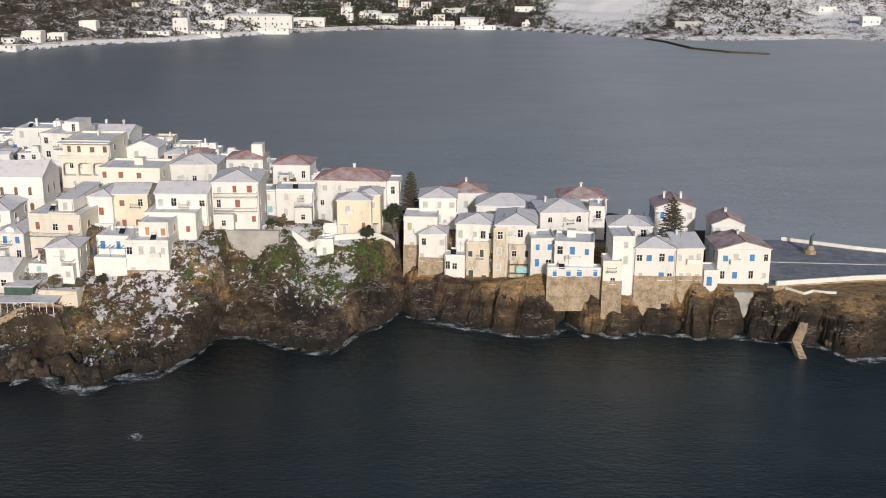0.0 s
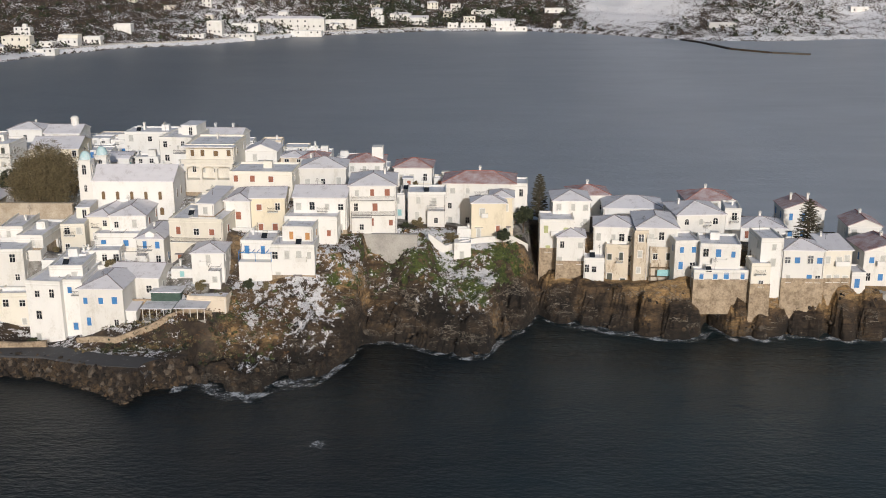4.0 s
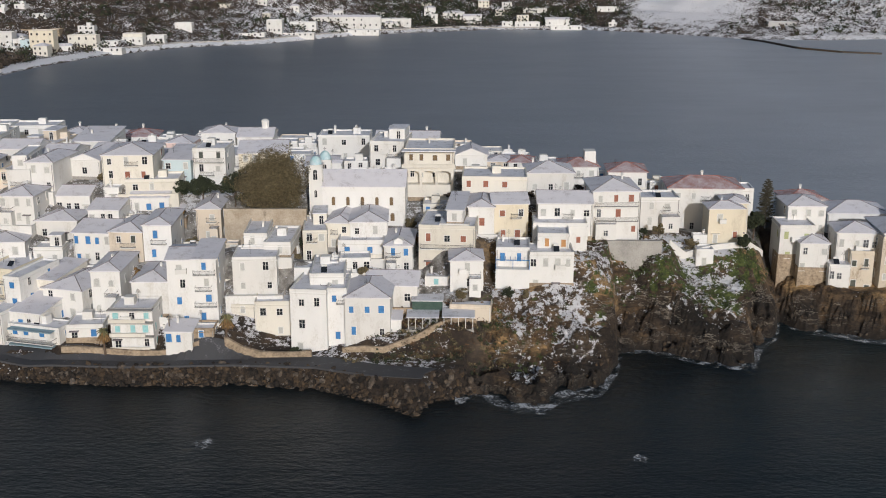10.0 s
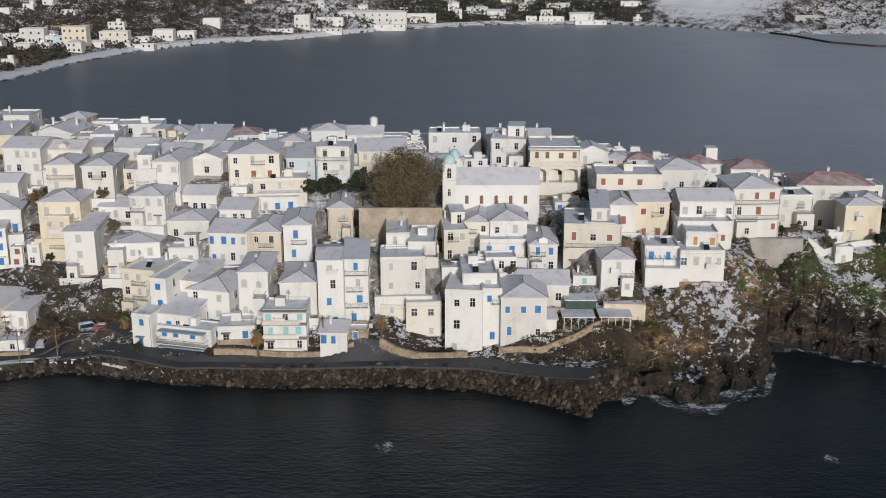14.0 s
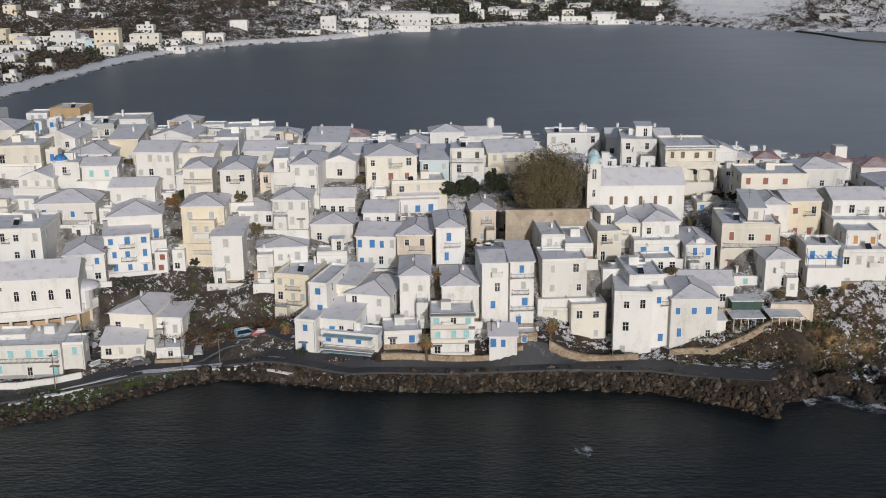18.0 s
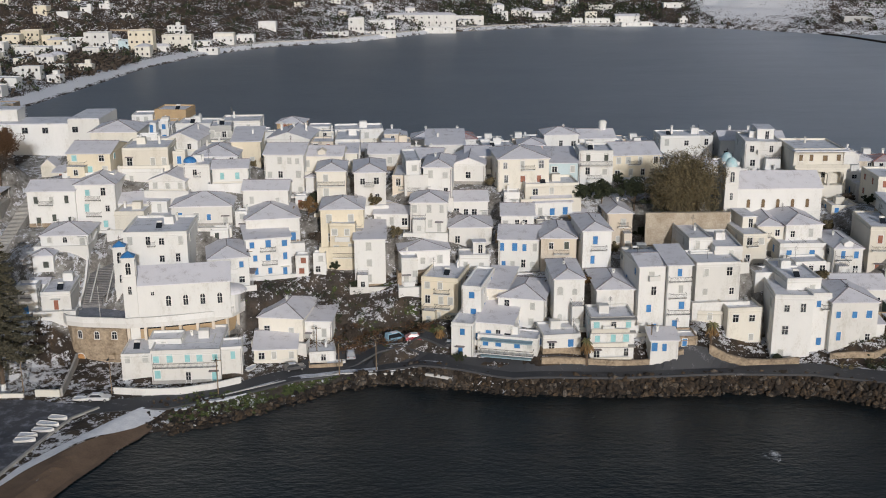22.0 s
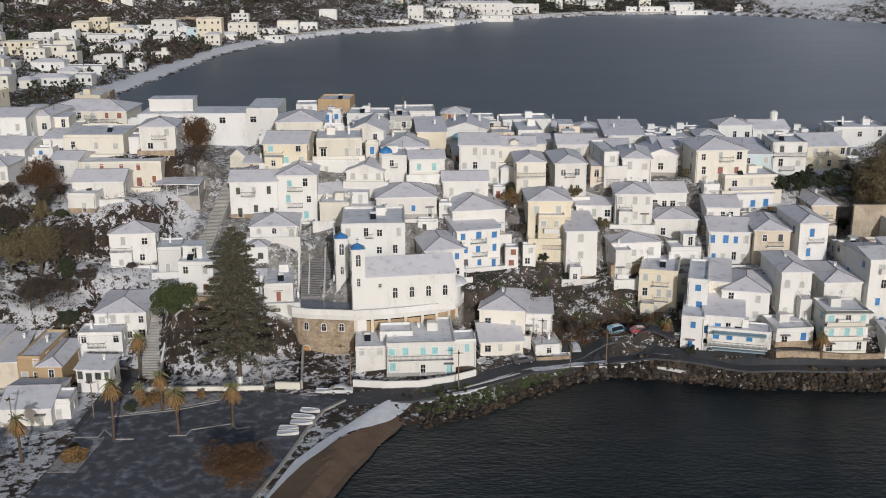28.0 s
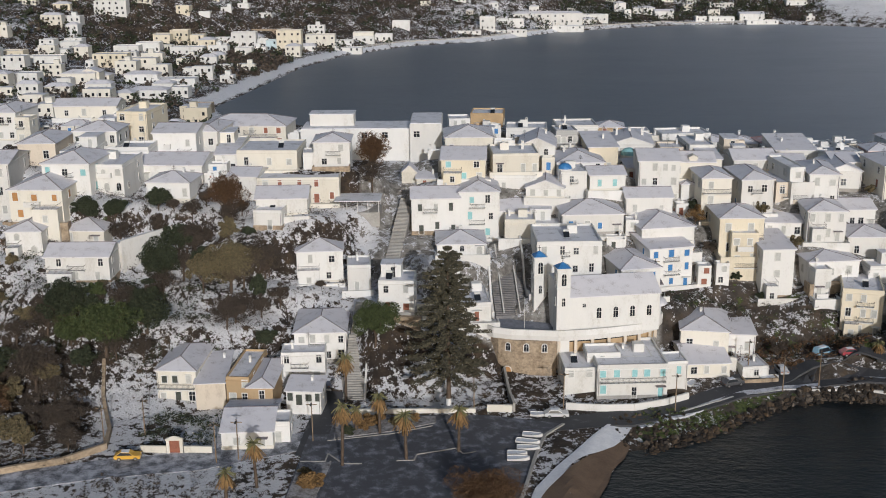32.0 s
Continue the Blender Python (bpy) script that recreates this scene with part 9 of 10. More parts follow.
tree(115.0, 232.0, 4.0, 2.6, LEAF_DARK, "dark evergreen bush by the crag wall", 8, 0.2)
tree(96.2, 231.4, 3.4, 1.9, LEAF_OLIVE, "rounded clipped bush on the crag terrace", 9, 0.2, 14, 200, 0.16)
tree(172.5, 230, 6.5, 3.0, LEAF_DARK, "dark evergreen tree between the point's houses", 10, 0.2)
tree(169.4, 219.5, 3.6, 1.6, LEAF_DARK, "dark creeper bush between white walls", 11, 0.1)
tree(-138.4, 200.6, 9.8, 5.9, LEAF_GREEN, "rounded bright green umbrella pine by the steps", 12, 0.2, 36, 460, 0.16)
for k, (x, y, h, lean) in enumerate(((-141.6, 168.7, 10.5, 0.3), (-131.4, 170.6, 8.0, -0.2), (-123.0, 173.5, 7.6, 0.1), (-136.4, 180.4, 7.0, 0.0), (-140.6, 181.5, 4.2, 0.2), (-154.0, 161.6, 7.6, -0.2), (-143.4, 193.2, 8.8, 0.1), (-157.5, 155.5, 6.0, 0.2))):
    palm(x, y, h, "palm with a shaggy skirt of dead fronds", k + 20, lean)
palm(7.2, 197.8, 5.4, "stout palm beside the quay wall", 40, 0.2)
palm(-16.4, 196.6, 5.0, "small palm in front of a white house", 41, -0.1)
palm(-44.3, 204.2, 3.2, "small palm in a planter", 42, 0.1)
tree(-118.6, 154.0, 7.0, 7.2, LEAF_RUST, "wide leafless brown tree on the square", 50, 0.15, 90, 420, 0.15, slim=0.25)
tree(-146.0, 161.0, 3.0, 2.4, LEAF_DRY, "brown bush in a planting bed", 51, 0.1)
tree(-137.5, 183.5, 2.4, 2.2, LEAF_DRY, "brown bush in a planting bed", 52, 0.1)
for k, (x, y, h, r, leaf) in enumerate(((-139.2, 181.0, 3.0, 1.9, LEAF_DRY), (-134.0, 183.4, 2.0, 1.5, LEAF_OLIVE), (-130.6, 184.6, 1.8, 1.3, LEAF_DRY), (-141.8, 179.6, 2.2, 1.5, LEAF_DARK), (-147.0, 165.5, 1.6, 1.3, LEAF_OLIVE))):
    tree(x, y, h, r, leaf, "low %s bush in a planting bed" % {LEAF_DRY: "brown", LEAF_OLIVE: "olive", LEAF_DARK: "dark green"}[leaf], 150 + k, 0.1, 14, 220, 0.13, "bush")
bushes = [(-0.5, 212, 3.0, 2.2), (29.5, 209, 2.6, 1.8), (-14, 214, 2.4, 1.6), (20.5, 198.6, 2.4, 1.3), (53.0, 205.6, 3.2, 2.0), (57.0, 205.5, 1.8, 1.2), (62.4, 207.8, 3.4, 1.4), (66.0, 208, 2.4, 1.0), (42, 230.5, 3.0, 3.0), (48, 231.5, 3.4, 2.6), (65.5, 220.5, 2.2, 2.4), (14.2, 222.5, 2.6, 1.8), (-40.5, 198.8, 2.2, 1.5), (-58, 240, 4.0, 2.2), (-72.5, 238, 5.5, 2.6), (-66, 226, 2.5, 1.5), (33, 212, 3.0, 2.0)]
for k, (x, y, h, r) in enumerate(bushes):
    tree(x, y, h, r, (LEAF_DARK, LEAF_OLIVE, LEAF_DRY)[k % 3], "garden bush among the houses, %s leaves" % ("dark green", "olive", "brown")[k % 3], k + 60, 0.15, 14, 220, 0.13, "bush")
gr = random.Random(41)
spots = []
while len(spots) < 34:
    x, y = gr.uniform(-128, 118), gr.uniform(208, 262)
    if any(a - 0.6 < x < c + 0.6 and b - 0.8 < y < e + 0.6 for a, b, c, e, _ in FOOTPRINTS) or (54 < x < 119 and y < 228) or any(math.hypot(x - q, y - w) < 5 for q, w in spots) or -121 < x < -82 and y < 234:
        continue
    h = 3.6
    for a, b, c, e, foot in FOOTPRINTS:
        if y < b + 1 and b - y < 20 and a - 1.5 < x < c + 1.5:
            h = min(h, foot + 1.6 + 0.27 * (b - y) - gz(x, y))
    if h > 1.2:
        spots.append((x, y))
        k = len(spots)
        tree(x, y, h, min(2.2, h * 0.7), (LEAF_DARK, LEAF_OLIVE, LEAF_BARE)[k % 3], "garden bush in a gap among houses, %s" % ("dark green", "olive", "bare brown")[k % 3], k + 400, 0.15, 14, 200, 0.13, "bush")
bare = [(-173, 214, 9, 4.4), (-166, 219, 8, 4.0), (-180, 224, 9, 4.5), (-158, 214, 6, 3.4), (-170, 228, 8, 4), (-190, 206, 8, 4.6), (-199, 200, 8, 5), (-205, 190, 8, 5), (-194, 187, 7, 4.5), (-208, 178, 8, 5), (-197, 176, 6, 4.0), (-186, 203, 7, 4), (-160, 206, 5, 3), (-181, 214, 8, 4.5), (-142, 246, 8, 4.2), (-152, 232, 6, 3), (-191, 222, 6, 3.5), (-215, 203, 8, 5), (-176, 234, 6, 3)]
wr = random.Random(77)
while len(bare) < 52:
    x, y = wr.uniform(-216, -146), wr.uniform(197, 244)
    if all(not (a - 2.5 < x < c + 2.5 and b - 3 < y < e + 2) for a, b, c, e, _ in FOOTPRINTS) and all(math.hypot(x - q[0], y - q[1]) > 3.4 for q in bare):
        bare.append((x, y, wr.uniform(4.5, 8), wr.uniform(2.4, 4.0)))
while len(bare) < 84:
    x, y = wr.uniform(-228, -187), wr.uniform(170, 200)
    if all(math.hypot(x - q[0], y - q[1]) > 3.4 for q in bare):
        bare.append((x, y, wr.uniform(4.5, 7), wr.uniform(2.8, 4.2)))
for k, (x, y, h, r, leaf, slim, label) in enumerate((
        (-168.3, 217.5, 12.5, 6.2, LEAF_OLIVE, 0.3, "broad grey-green tree on the snowy slope"), (-171.0, 231.0, 12.0, 5.2, LEAF_RUST, 0.16, "tall leafless red-brown tree above the slope"),
        (-162.0, 221.0, 9.0, 5.0, LEAF_BARE, 0.16, "wide bare brown tree beside a white house"), (-181.5, 216.0, 11.0, 5.2, LEAF_DARK, 0.4, "dark evergreen tree under the walled lane"),
        (-177.0, 226.0, 7.5, 5.0, LEAF_BARE, 0.18, "bare brown tree under the upper houses"), (-188.0, 198.5, 12.5, 6.4, LEAF_GREEN, 0.45, "large green evergreen tree above the lane"),
        (-195.5, 200.5, 12.0, 5.8, LEAF_DARK, 0.4, "large dark evergreen tree above the lane"), (-181.5, 203.5, 8.0, 6.0, LEAF_DARK, 0.4, "dark evergreen tree in the thicket"),
        (-197.5, 223.0, 5.2, 3.2, LEAF_DARK, 0.4, "round dark garden tree behind white walls"), (-192.3, 224.0, 5.0, 3.0, LEAF_DARK, 0.4, "round dark garden tree behind white walls"),
        (-184.9, 229.5, 5.2, 3.2, LEAF_DARK, 0.4, "round dark garden tree behind white walls"), (-198.0, 189.5, 10.0, 5.8, LEAF_BARE, 0.2, "large bare brown tree in the thicket"),
        (-204.0, 181.0, 9.5, 5.8, LEAF_RUST, 0.2, "large red-brown bare tree in the thicket"), (-190.0, 180.0, 7.0, 5.6, LEAF_BARE, 0.2, "bare brown tree beside the lane wall"),
        (-142.0, 250.0, 10.0, 5.2, LEAF_RUST, 0.18, "leafless red-brown tree by the cafe shelter"), (-166.0, 209.0, 6.5, 5.0, LEAF_BARE, 0.18, "bare brown tree on the lower slope"))):
    tree(x, y, h, r, leaf, label, k + 700, 0.2, 60, 300, 0.2, slim=slim)
greens = [(-190, 203.5, 8, 4.6), (-186, 200, 7, 4.4), (-194.5, 199, 7, 4.2), (-183, 205, 6, 3.6)]
bare[:0] = greens
for k, (x, y, h, r) in enumerate(bare):
    z = gz(x, y)
    for a, b, c, e, foot in FOOTPRINTS:
        if y < b + 1 and b - y < 30 and a - r < x < c + r:
            h = min(h, foot + 1.0 + 0.27 * (b - y) - z)
    if h < 1.6:
        continue
    r = min(r, h * 0.6)
    if k < len(greens):
        tree(x, y, h, r, (LEAF_GREEN, LEAF_DARK)[k % 2], "green evergreen tree among bare ones on the slope", k + 300, 0.15, 34, 420, 0.16, slim=0.4)
        continue
    tree(x, y, h, r, (LEAF_BARE, LEAF_DARK, LEAF_BARE, LEAF_BARE, LEAF_OLIVE)[k % 5], ("bare brown winter tree on the slope", "dark evergreen tree on the slope", "bare brown winter tree on the slope", "bare brown winter tree on the slope", "olive-brown tree on the snowy slope")[k % 5], k + 90, 0.25, 20, 260, 0.2, slim=(0.16, 0.5, 0.16, 0.16, 0.4)[k % 5])



def scrub(name, count, pick, material, label, lo, hi, per=16, seed=1):
    r = random.Random(seed)
    cl = []
    for _ in range(count):
        x, y = pick(r)
        q = r.uniform(lo, hi)
        cl.append((x, y, gz(x, y) + q * 0.35, q, q * 0.55))
    return tagged(part(name, leaf_mesh(name, cl, per, 0.22, material, 0.2, seed, 0.25 if material in (LEAF_BARE, LEAF_SNOWY) else 0.5), None), label, "scrub", kind="stuff")


scrub("hillside_scrub", 460, lambda r: (r.uniform(-216, -144), r.uniform(197, 244)), LEAF_BARE, "tangled brown scrub on the snowy slope", 0.6, 1.7, 40, 1)
scrub("hillside_scrub", 240, lambda r: (r.uniform(-212, -150), r.uniform(198, 236)), LEAF_SNOWY, "snow-dusted scrub on the slope", 0.5, 1.4, 24, 2)
scrub("hillside_scrub", 420, lambda r: (r.uniform(-228, -186), r.uniform(166, 205)), LEAF_BARE, "dense brown thicket above the lane", 0.9, 2.4, 34, 3)
scrub("hillside_scrub", 160, lambda r: (r.uniform(-222, -170), r.uniform(196, 216)), LEAF_DARK, "dark evergreen scrub on the slope", 0.7, 1.8, 30, 4)
scrub("cliff_scrub", 300, lambda r: (r.uniform(-78, -42), r.uniform(208, 222)), LEAF_BARE, "brown scrub on the cliff under the yellow house", 0.4, 1.2, 26, 5)
scrub("cliff_scrub", 170, lambda r: (r.uniform(-72, -44), r.uniform(206, 214)), LEAF_RUST, "rust-brown scrub behind the parking bay", 0.5, 1.3, 30, 6)


scrub("cliff_scrub", 120, lambda r: (r.uniform(-80, -40), r.uniform(207, 222)), LEAF_DARK, "dark green scrub on the cliff under the yellow house", 0.4, 1.3, 30, 14)


scrub("slope_scrub", 150, lambda r: (r.uniform(30, 62), r.uniform(193, 204)), LEAF_OLIVE, "olive scrub on the bank above the quay road", 0.3, 0.9, 24, 15)
scrub("slope_scrub", 110, lambda r: (r.uniform(36, 62), r.uniform(192, 203)), LEAF_DARK, "dark green scrub on the bank above the quay road", 0.3, 0.9, 24, 16)


def crag_spot(r):
    x = r.choice((62, 66, 84, 92, 100, 108, 116, 118)) + r.gauss(0, 3.2)
    return x, float(shore(x)) + r.uniform(10, 21)


scrub("crag_grass", 200, crag_spot, LEAF_GREEN, "green grass tufts and low bushes on the crag", 0.25, 0.9, 26, 7)
scrub("crag_scrub", 260, lambda r: (r.uniform(56, 121), float(shore(90)) + r.uniform(4, 20)), LEAF_BARE, "low brown heath on the crag", 0.2, 0.7, 20, 13)
scrub("crag_scrub", 160, lambda r: (r.uniform(38, 72), r.uniform(194, 206)), LEAF_RUST, "rust-brown scrub on the slope by the path", 0.3, 1.0, 22, 8)
scrub("shore_grass", 120, lambda r: (r.uniform(-92, -74), r.uniform(184, 190)), LEAF_GREEN, "green tufts on the foreshore", 0.25, 0.6, 18, 9)
scrub("verge_scrub", 130, lambda r: (r.uniform(-182, -152), r.uniform(154, 166)), LEAF_BARE, "low brown scrub in the snow beside the lane", 0.3, 0.8, 22, 10)
scrub("garden_scrub", 60, lambda r: (r.uniform(-138, -114), r.uniform(190, 204)), LEAF_BARE, "low garden scrub under the araucaria", 0.3, 0.9, 20, 11)
scrub("garden_scrub", 60, lambda r: (r.uniform(-176, -160), r.uniform(176, 188)), LEAF_DARK, "dark shrubs in a front garden", 0.6, 1.5, 30, 12)
tagged(part("retaining_wall", Shape().box(-8.6, -1.5, -8, 8.6, 1.5, 0.0, 0.1).box(-8.6, -1.5, 0.0, 8.6, -1.2, 0.8), WALLS["W"], at=pose(-185.4, 223.6, 25.2, 0, 0, 57)), "tall white retaining wall of a rising lane", "wall")
tagged(part("snow_cover", Shape().box(-8.4, -1.15, 0.0, 8.4, 1.4, 0.08), SNOW, at=pose(-185.4, 223.6, 25.2, 0, 0, 57)), "trodden snow on a walled lane", "snow")


# ---- vehicles, boats, poles ----
TYRE = two_scale("tyre_rubber", (0.015, 0.015, 0.015), (0.035, 0.035, 0.035), 2.0, 10.0, 0.8)
RIM = two_scale("wheel_rim", (0.3, 0.3, 0.3), (0.5, 0.5, 0.5), 2.0, 10.0, 0.4, metal=0.8)


def car(x, y, yaw, col, label, kind="saloon"):
    m = car_mat("car_paint_%d" % int(abs(x)), col)
    root = thing("car", x, y, gz(x, y) + 0.08, yaw, label, "car", "parked cars")
    L, W = 4.2, 1.7
    prof = [(-2.1, 0.35), (2.1, 0.35), (2.1, 0.75), (1.95, 0.88), (0.95, 0.95), (-1.75, 0.98), (-2.1, 0.88)]
    top = [(0.95, 0.95), (0.35, 1.42), (-1.15, 1.45), (-1.8, 0.98)] if kind == "saloon" else [(1.3, 0.95), (0.7, 1.85), (-2.0, 1.85), (-2.08, 0.98)]

    def slab(pts, half, inset):
        s = Shape()
        a = [(px, -half + (inset if pz > 1.2 else 0), pz) for px, pz in pts]
        b = [(px, half - (inset if pz > 1.2 else 0), pz) for px, pz in pts]
        s.poly(*a)
        s.poly(*reversed(b))
        for i in range(len(a)):
            j = (i + 1) % len(a)
            s.poly(a[i], b[i], b[j], a[j])
        return s

    part("body", slab(prof, W / 2, 0), m, root)
    part("cabin", slab(top, W / 2 - 0.08, 0.14), m, root)
    part("side_glass", slab([(px * 0.93 - 0.02, 1.0 + (pz - 1.0) * 0.86) for px, pz in top], W / 2 - 0.05, 0.14), GLASS, root)
    part("roof_snow", Shape().box(-1.05, -0.55, top[1][1] + 0.0, 0.3, 0.55, top[1][1] + 0.06, 0.05), SNOW, root)
    for px in (-1.3, 1.3):
        for py in (-W / 2 + 0.05, W / 2 - 0.05):
            wh = part("wheel", Shape().tube((0, -0.1, 0), (0, 0.1, 0), 0.32, 0.32, 12), TYRE, root, at=pose(px, py, 0.32))
            part("rim", Shape().tube((0, -0.115, 0), (0, 0.115, 0), 0.19, 0.19, 10), RIM, wh)
    for px, py in ((2.08, 0.6), (2.08, -0.6)):
        part("headlight", Shape().box(px - 0.06, py - 0.17, 0.62, px + 0.03, py + 0.17, 0.78), FRAME, root)
    for py in (-0.6, 0.6):
        part("tail_light", Shape().box(-2.13, py - 0.14, 0.68, -2.05, py + 0.14, 0.84), SHUT["r"], root)


car(-105.9, 186.8, 0, (0.62, 0.63, 0.64), "silver saloon car parked by the square")
car(-176.6, 171.0, 4, (0.75, 0.42, 0.03), "yellow taxi parked beside the lane wall")
car(-48.8, 205.3, 8, (0.35, 0.02, 0.04), "dark red car parked in the bay")
car(-42.5, 203.2, 172, (0.03, 0.03, 0.035), "black car parked by the white house")
car(-52.9, 208.7, 30, (0.30, 0.52, 0.68), "light blue van parked under the cliff", "van")
car(-61.7, 205.6, 96, (0.40, 0.41, 0.43), "grey car parked under the cliff")
car(-72.2, 199.9, 22, (0.05, 0.05, 0.055), "black car parked outside a low house")
car(-147.0, 197.0, 84, (0.03, 0.04, 0.07), "dark blue car parked in the steep street")


def boat(x, y, yaw, length, label, z=None, col=None):
    root = thing("boat", x, y, (gz(x, y) + 0.1) if z is None else z, yaw, label, "boat", "upturned boats")
    s, rows = Shape(), []
    for k in range(9):
        t = k / 8
        w = 0.72 * math.sin(math.pi * (0.12 + 0.88 * (1 - t) * 0.62)) if t < 0.98 else 0.03
        px = -length / 2 + length * t
        rows.append([(px, -w, 0.55 + 0.2 * t * t), (px, -w * 0.75, 0.12), (px, 0, 0.0 + 0.1 * t), (px, w * 0.75, 0.12), (px, w, 0.55 + 0.2 * t * t)])
    for a, b in zip(rows, rows[1:]):
        for i in range(4):
            s.poly(a[i], b[i], b[i + 1], a[i + 1])
    s.poly(*rows[0])
    part("hull", s, col or FRAME, root)
    part("deck", Shape().poly(*[(r[0][0], r[0][1] * 0.96, r[0][2] - 0.1) for r in rows], *[(r[4][0], r[4][1] * 0.96, r[4][2] - 0.1) for r in reversed(rows)]), SNOW, root, "snow lying in the boat")
    part("thwart", Shape().box(-0.15, -0.6, 0.42, 0.15, 0.6, 0.5), WOOD, root)


for k, (x, y, yaw, ln) in enumerate(((-110.6, 178.9, -6, 4.2), (-111.5, 176.4, -10, 5.0), (-111.6, 174.1, -4, 4.6), (-113.5, 172.1, -8, 4.0), (-113.4, 170.3, -5, 4.4), (-109.0, 187.0, -12, 3.6), (-64.4, 203.4, 14, 4.4), (-80.2, 198.4, 60, 3.2))):
    boat(x, y, yaw + (k * 37 % 17) - 8, ln * 0.82, "small white rowing boat laid up on the ground" if k < 6 else "small white boat on the roadside")


def pole(x, y, hgt, label, arm=0.9):
    root = thing("utility_pole", x, y, gz(x, y), 0, label, "pole", "roadside poles")
    part("post", Shape().tube((0, 0, -0.5), (0, 0, hgt), 0.12, 0.08), WOOD, root)
    part("cross_arm", Shape().box(-arm, -0.05, hgt - 0.6, arm, 0.05, hgt - 0.48), WOOD, root)
    part("lamp_head", Shape().box(-0.15, -1.1, hgt - 0.35, 0.15, -0.1, hgt - 0.25), IRON, root)


for x, y in ((-63.4, 198.0), (-56.4, 199.4), (-68.2, 204.6), (-84.8, 189.0), (-104.4, 190.0), (-147.4, 177.5), (-158.6, 170.8), (-162.0, 169.8), (-120.3, 189.6), (-88, 224), (-83.5, 222), (-176, 179), (-182, 176), (-4, 198.4)):
    pole(x, y, 7.2, "weathered wooden utility pole with a cross-arm")


# ---- small buildings and roadside pieces ----
def gate(x, y):
    root = thing("gateway", x, y, gz(x, y), 0, "cream gateway with a small pediment and brown gate", "gate")
    for dx in (-1.1, 1.1):
        part("gatepost", Shape().box(dx - 0.25, -0.25, 0, dx + 0.25, 0.25, 2.3), WALLS["C"], root)
    part("pediment", Shape().box(-1.45, -0.3, 2.3, 1.45, 0.3, 2.55).prism([(-1.4, -0.28), (1.4, -0.28), (1.4, 0.28), (-1.4, 0.28)], 2.55, 3.0, 0.75), WALLS["C"], root)
    part("gate_leaf", Shape().box(-0.85, -0.05, 0.05, 0.85, 0.05, 2.2), SHUT["r"], root)


gate(-169.5, 173.3)


def kiosk(x, y, z, w, d, label, roof):
    z = min(z, gz(x, y))
    root = thing("pergola", x, y, z, 0, label, "shelter")
    part("floor_slab", Shape().box(-w / 2, 0, -3, w / 2, d, 0.15), CONCRETE, root)
    for i in range(5):
        for yy in (0.2, d - 0.2):
            part("post", Shape().tube((-w / 2 + 0.2 + i * (w - 0.4) / 4, yy, 0), (-w / 2 + 0.2 + i * (w - 0.4) / 4, yy, 2.6), 0.08, 0.08, 6), FRAME, root)
    part("roof", Shape().box(-w / 2 - 0.2, -0.2, 2.6, w / 2 + 0.2, d + 0.2, 2.75), roof, root)


kiosk(-144.6, 238, 27, 9.5, 7, "open cafe shelter with a snowy sheet roof on posts", ROOF_FLAT)
kiosk(-84.5, 219.5, 18.5, 4.5, 3.5, "small roof-terrace shelter with grey roof", RIDGE)
kiosk(45.5, 199.5, 8.6, 6.0, 5, "lean-to shed with a snowy sheet roof", ROOF_FLAT)
kiosk(52.5, 198.5, 8.4, 6.0, 5, "lean-to shed with a snowy sheet roof", ROOF_FLAT)


def container(x, y, z, label):
    root = thing("shed", x, y, min(z, gz(x, y)) - 0.3, 0, label, "shed")
    h = z - min(z, gz(x, y)) + 2.6
    part("body", Shape().box(-3, 0, 0, 3, 4, h), two_scale("dark_green_sheet", (0.03, 0.06, 0.05), (0.07, 0.11, 0.09), 1.0, 6.0), root)
    part("roof", Shape().box(-3.2, -0.2, h, 3.2, 4.2, h + 0.15), ROOF_FLAT, root)


container(46.3, 204, 10.2, "dark green sheet-metal shed with snowy top")


def chapel(x, y):
    z = gz(x, y)
    root = thing("chapel", x, y, z, 0, "tiny stone chapel with a pitched roof", "chapel")
    part("wall", Shape().box(-1.7, 0, -1, 1.7, 4, 2.6), WALLS["C"], root)
    s, gables, lines = roof_shape("G", 3.4, 4, 2.6, 1.7, 0.2)
    part("roof", s, ROOF, root)
    for g in gables:
        part("gable", Shape().poly(*g), WALLS["C"], root)


chapel(-134.2, 255)
tagged(part("concrete_block", Shape().box(195.2, 217.6, 3, 199.4, 221, 8.6, 0.1), CONCRETE), "bare concrete cistern on the rocks", "cistern")


def ruin_scaffold():
    root = thing("scaffold", 2.2 + 147.8, 226.6, 6.5, 0, "rusty scaffold with turquoise boards on a ruined front", "scaffold")
    for i in range(4):
        for y in (-0.9, -0.1):
            part("pole", Shape().tube((-2.6 + i * 1.7, y, -1.5), (-2.6 + i * 1.7, y, 6.2), 0.06, 0.06, 5), WOOD, root)
    for z in (1.2, 3.2, 5.2):
        part("plank", Shape().box(-2.8, -1.0, z, 2.8, 0.0, z + 0.08), WOOD, root)
    part("board", Shape().box(-1.2, -1.1, 3.5, 1.8, -1.0, 4.9), SHUT["t"], root, "turquoise painted boards")


ruin_scaffold()


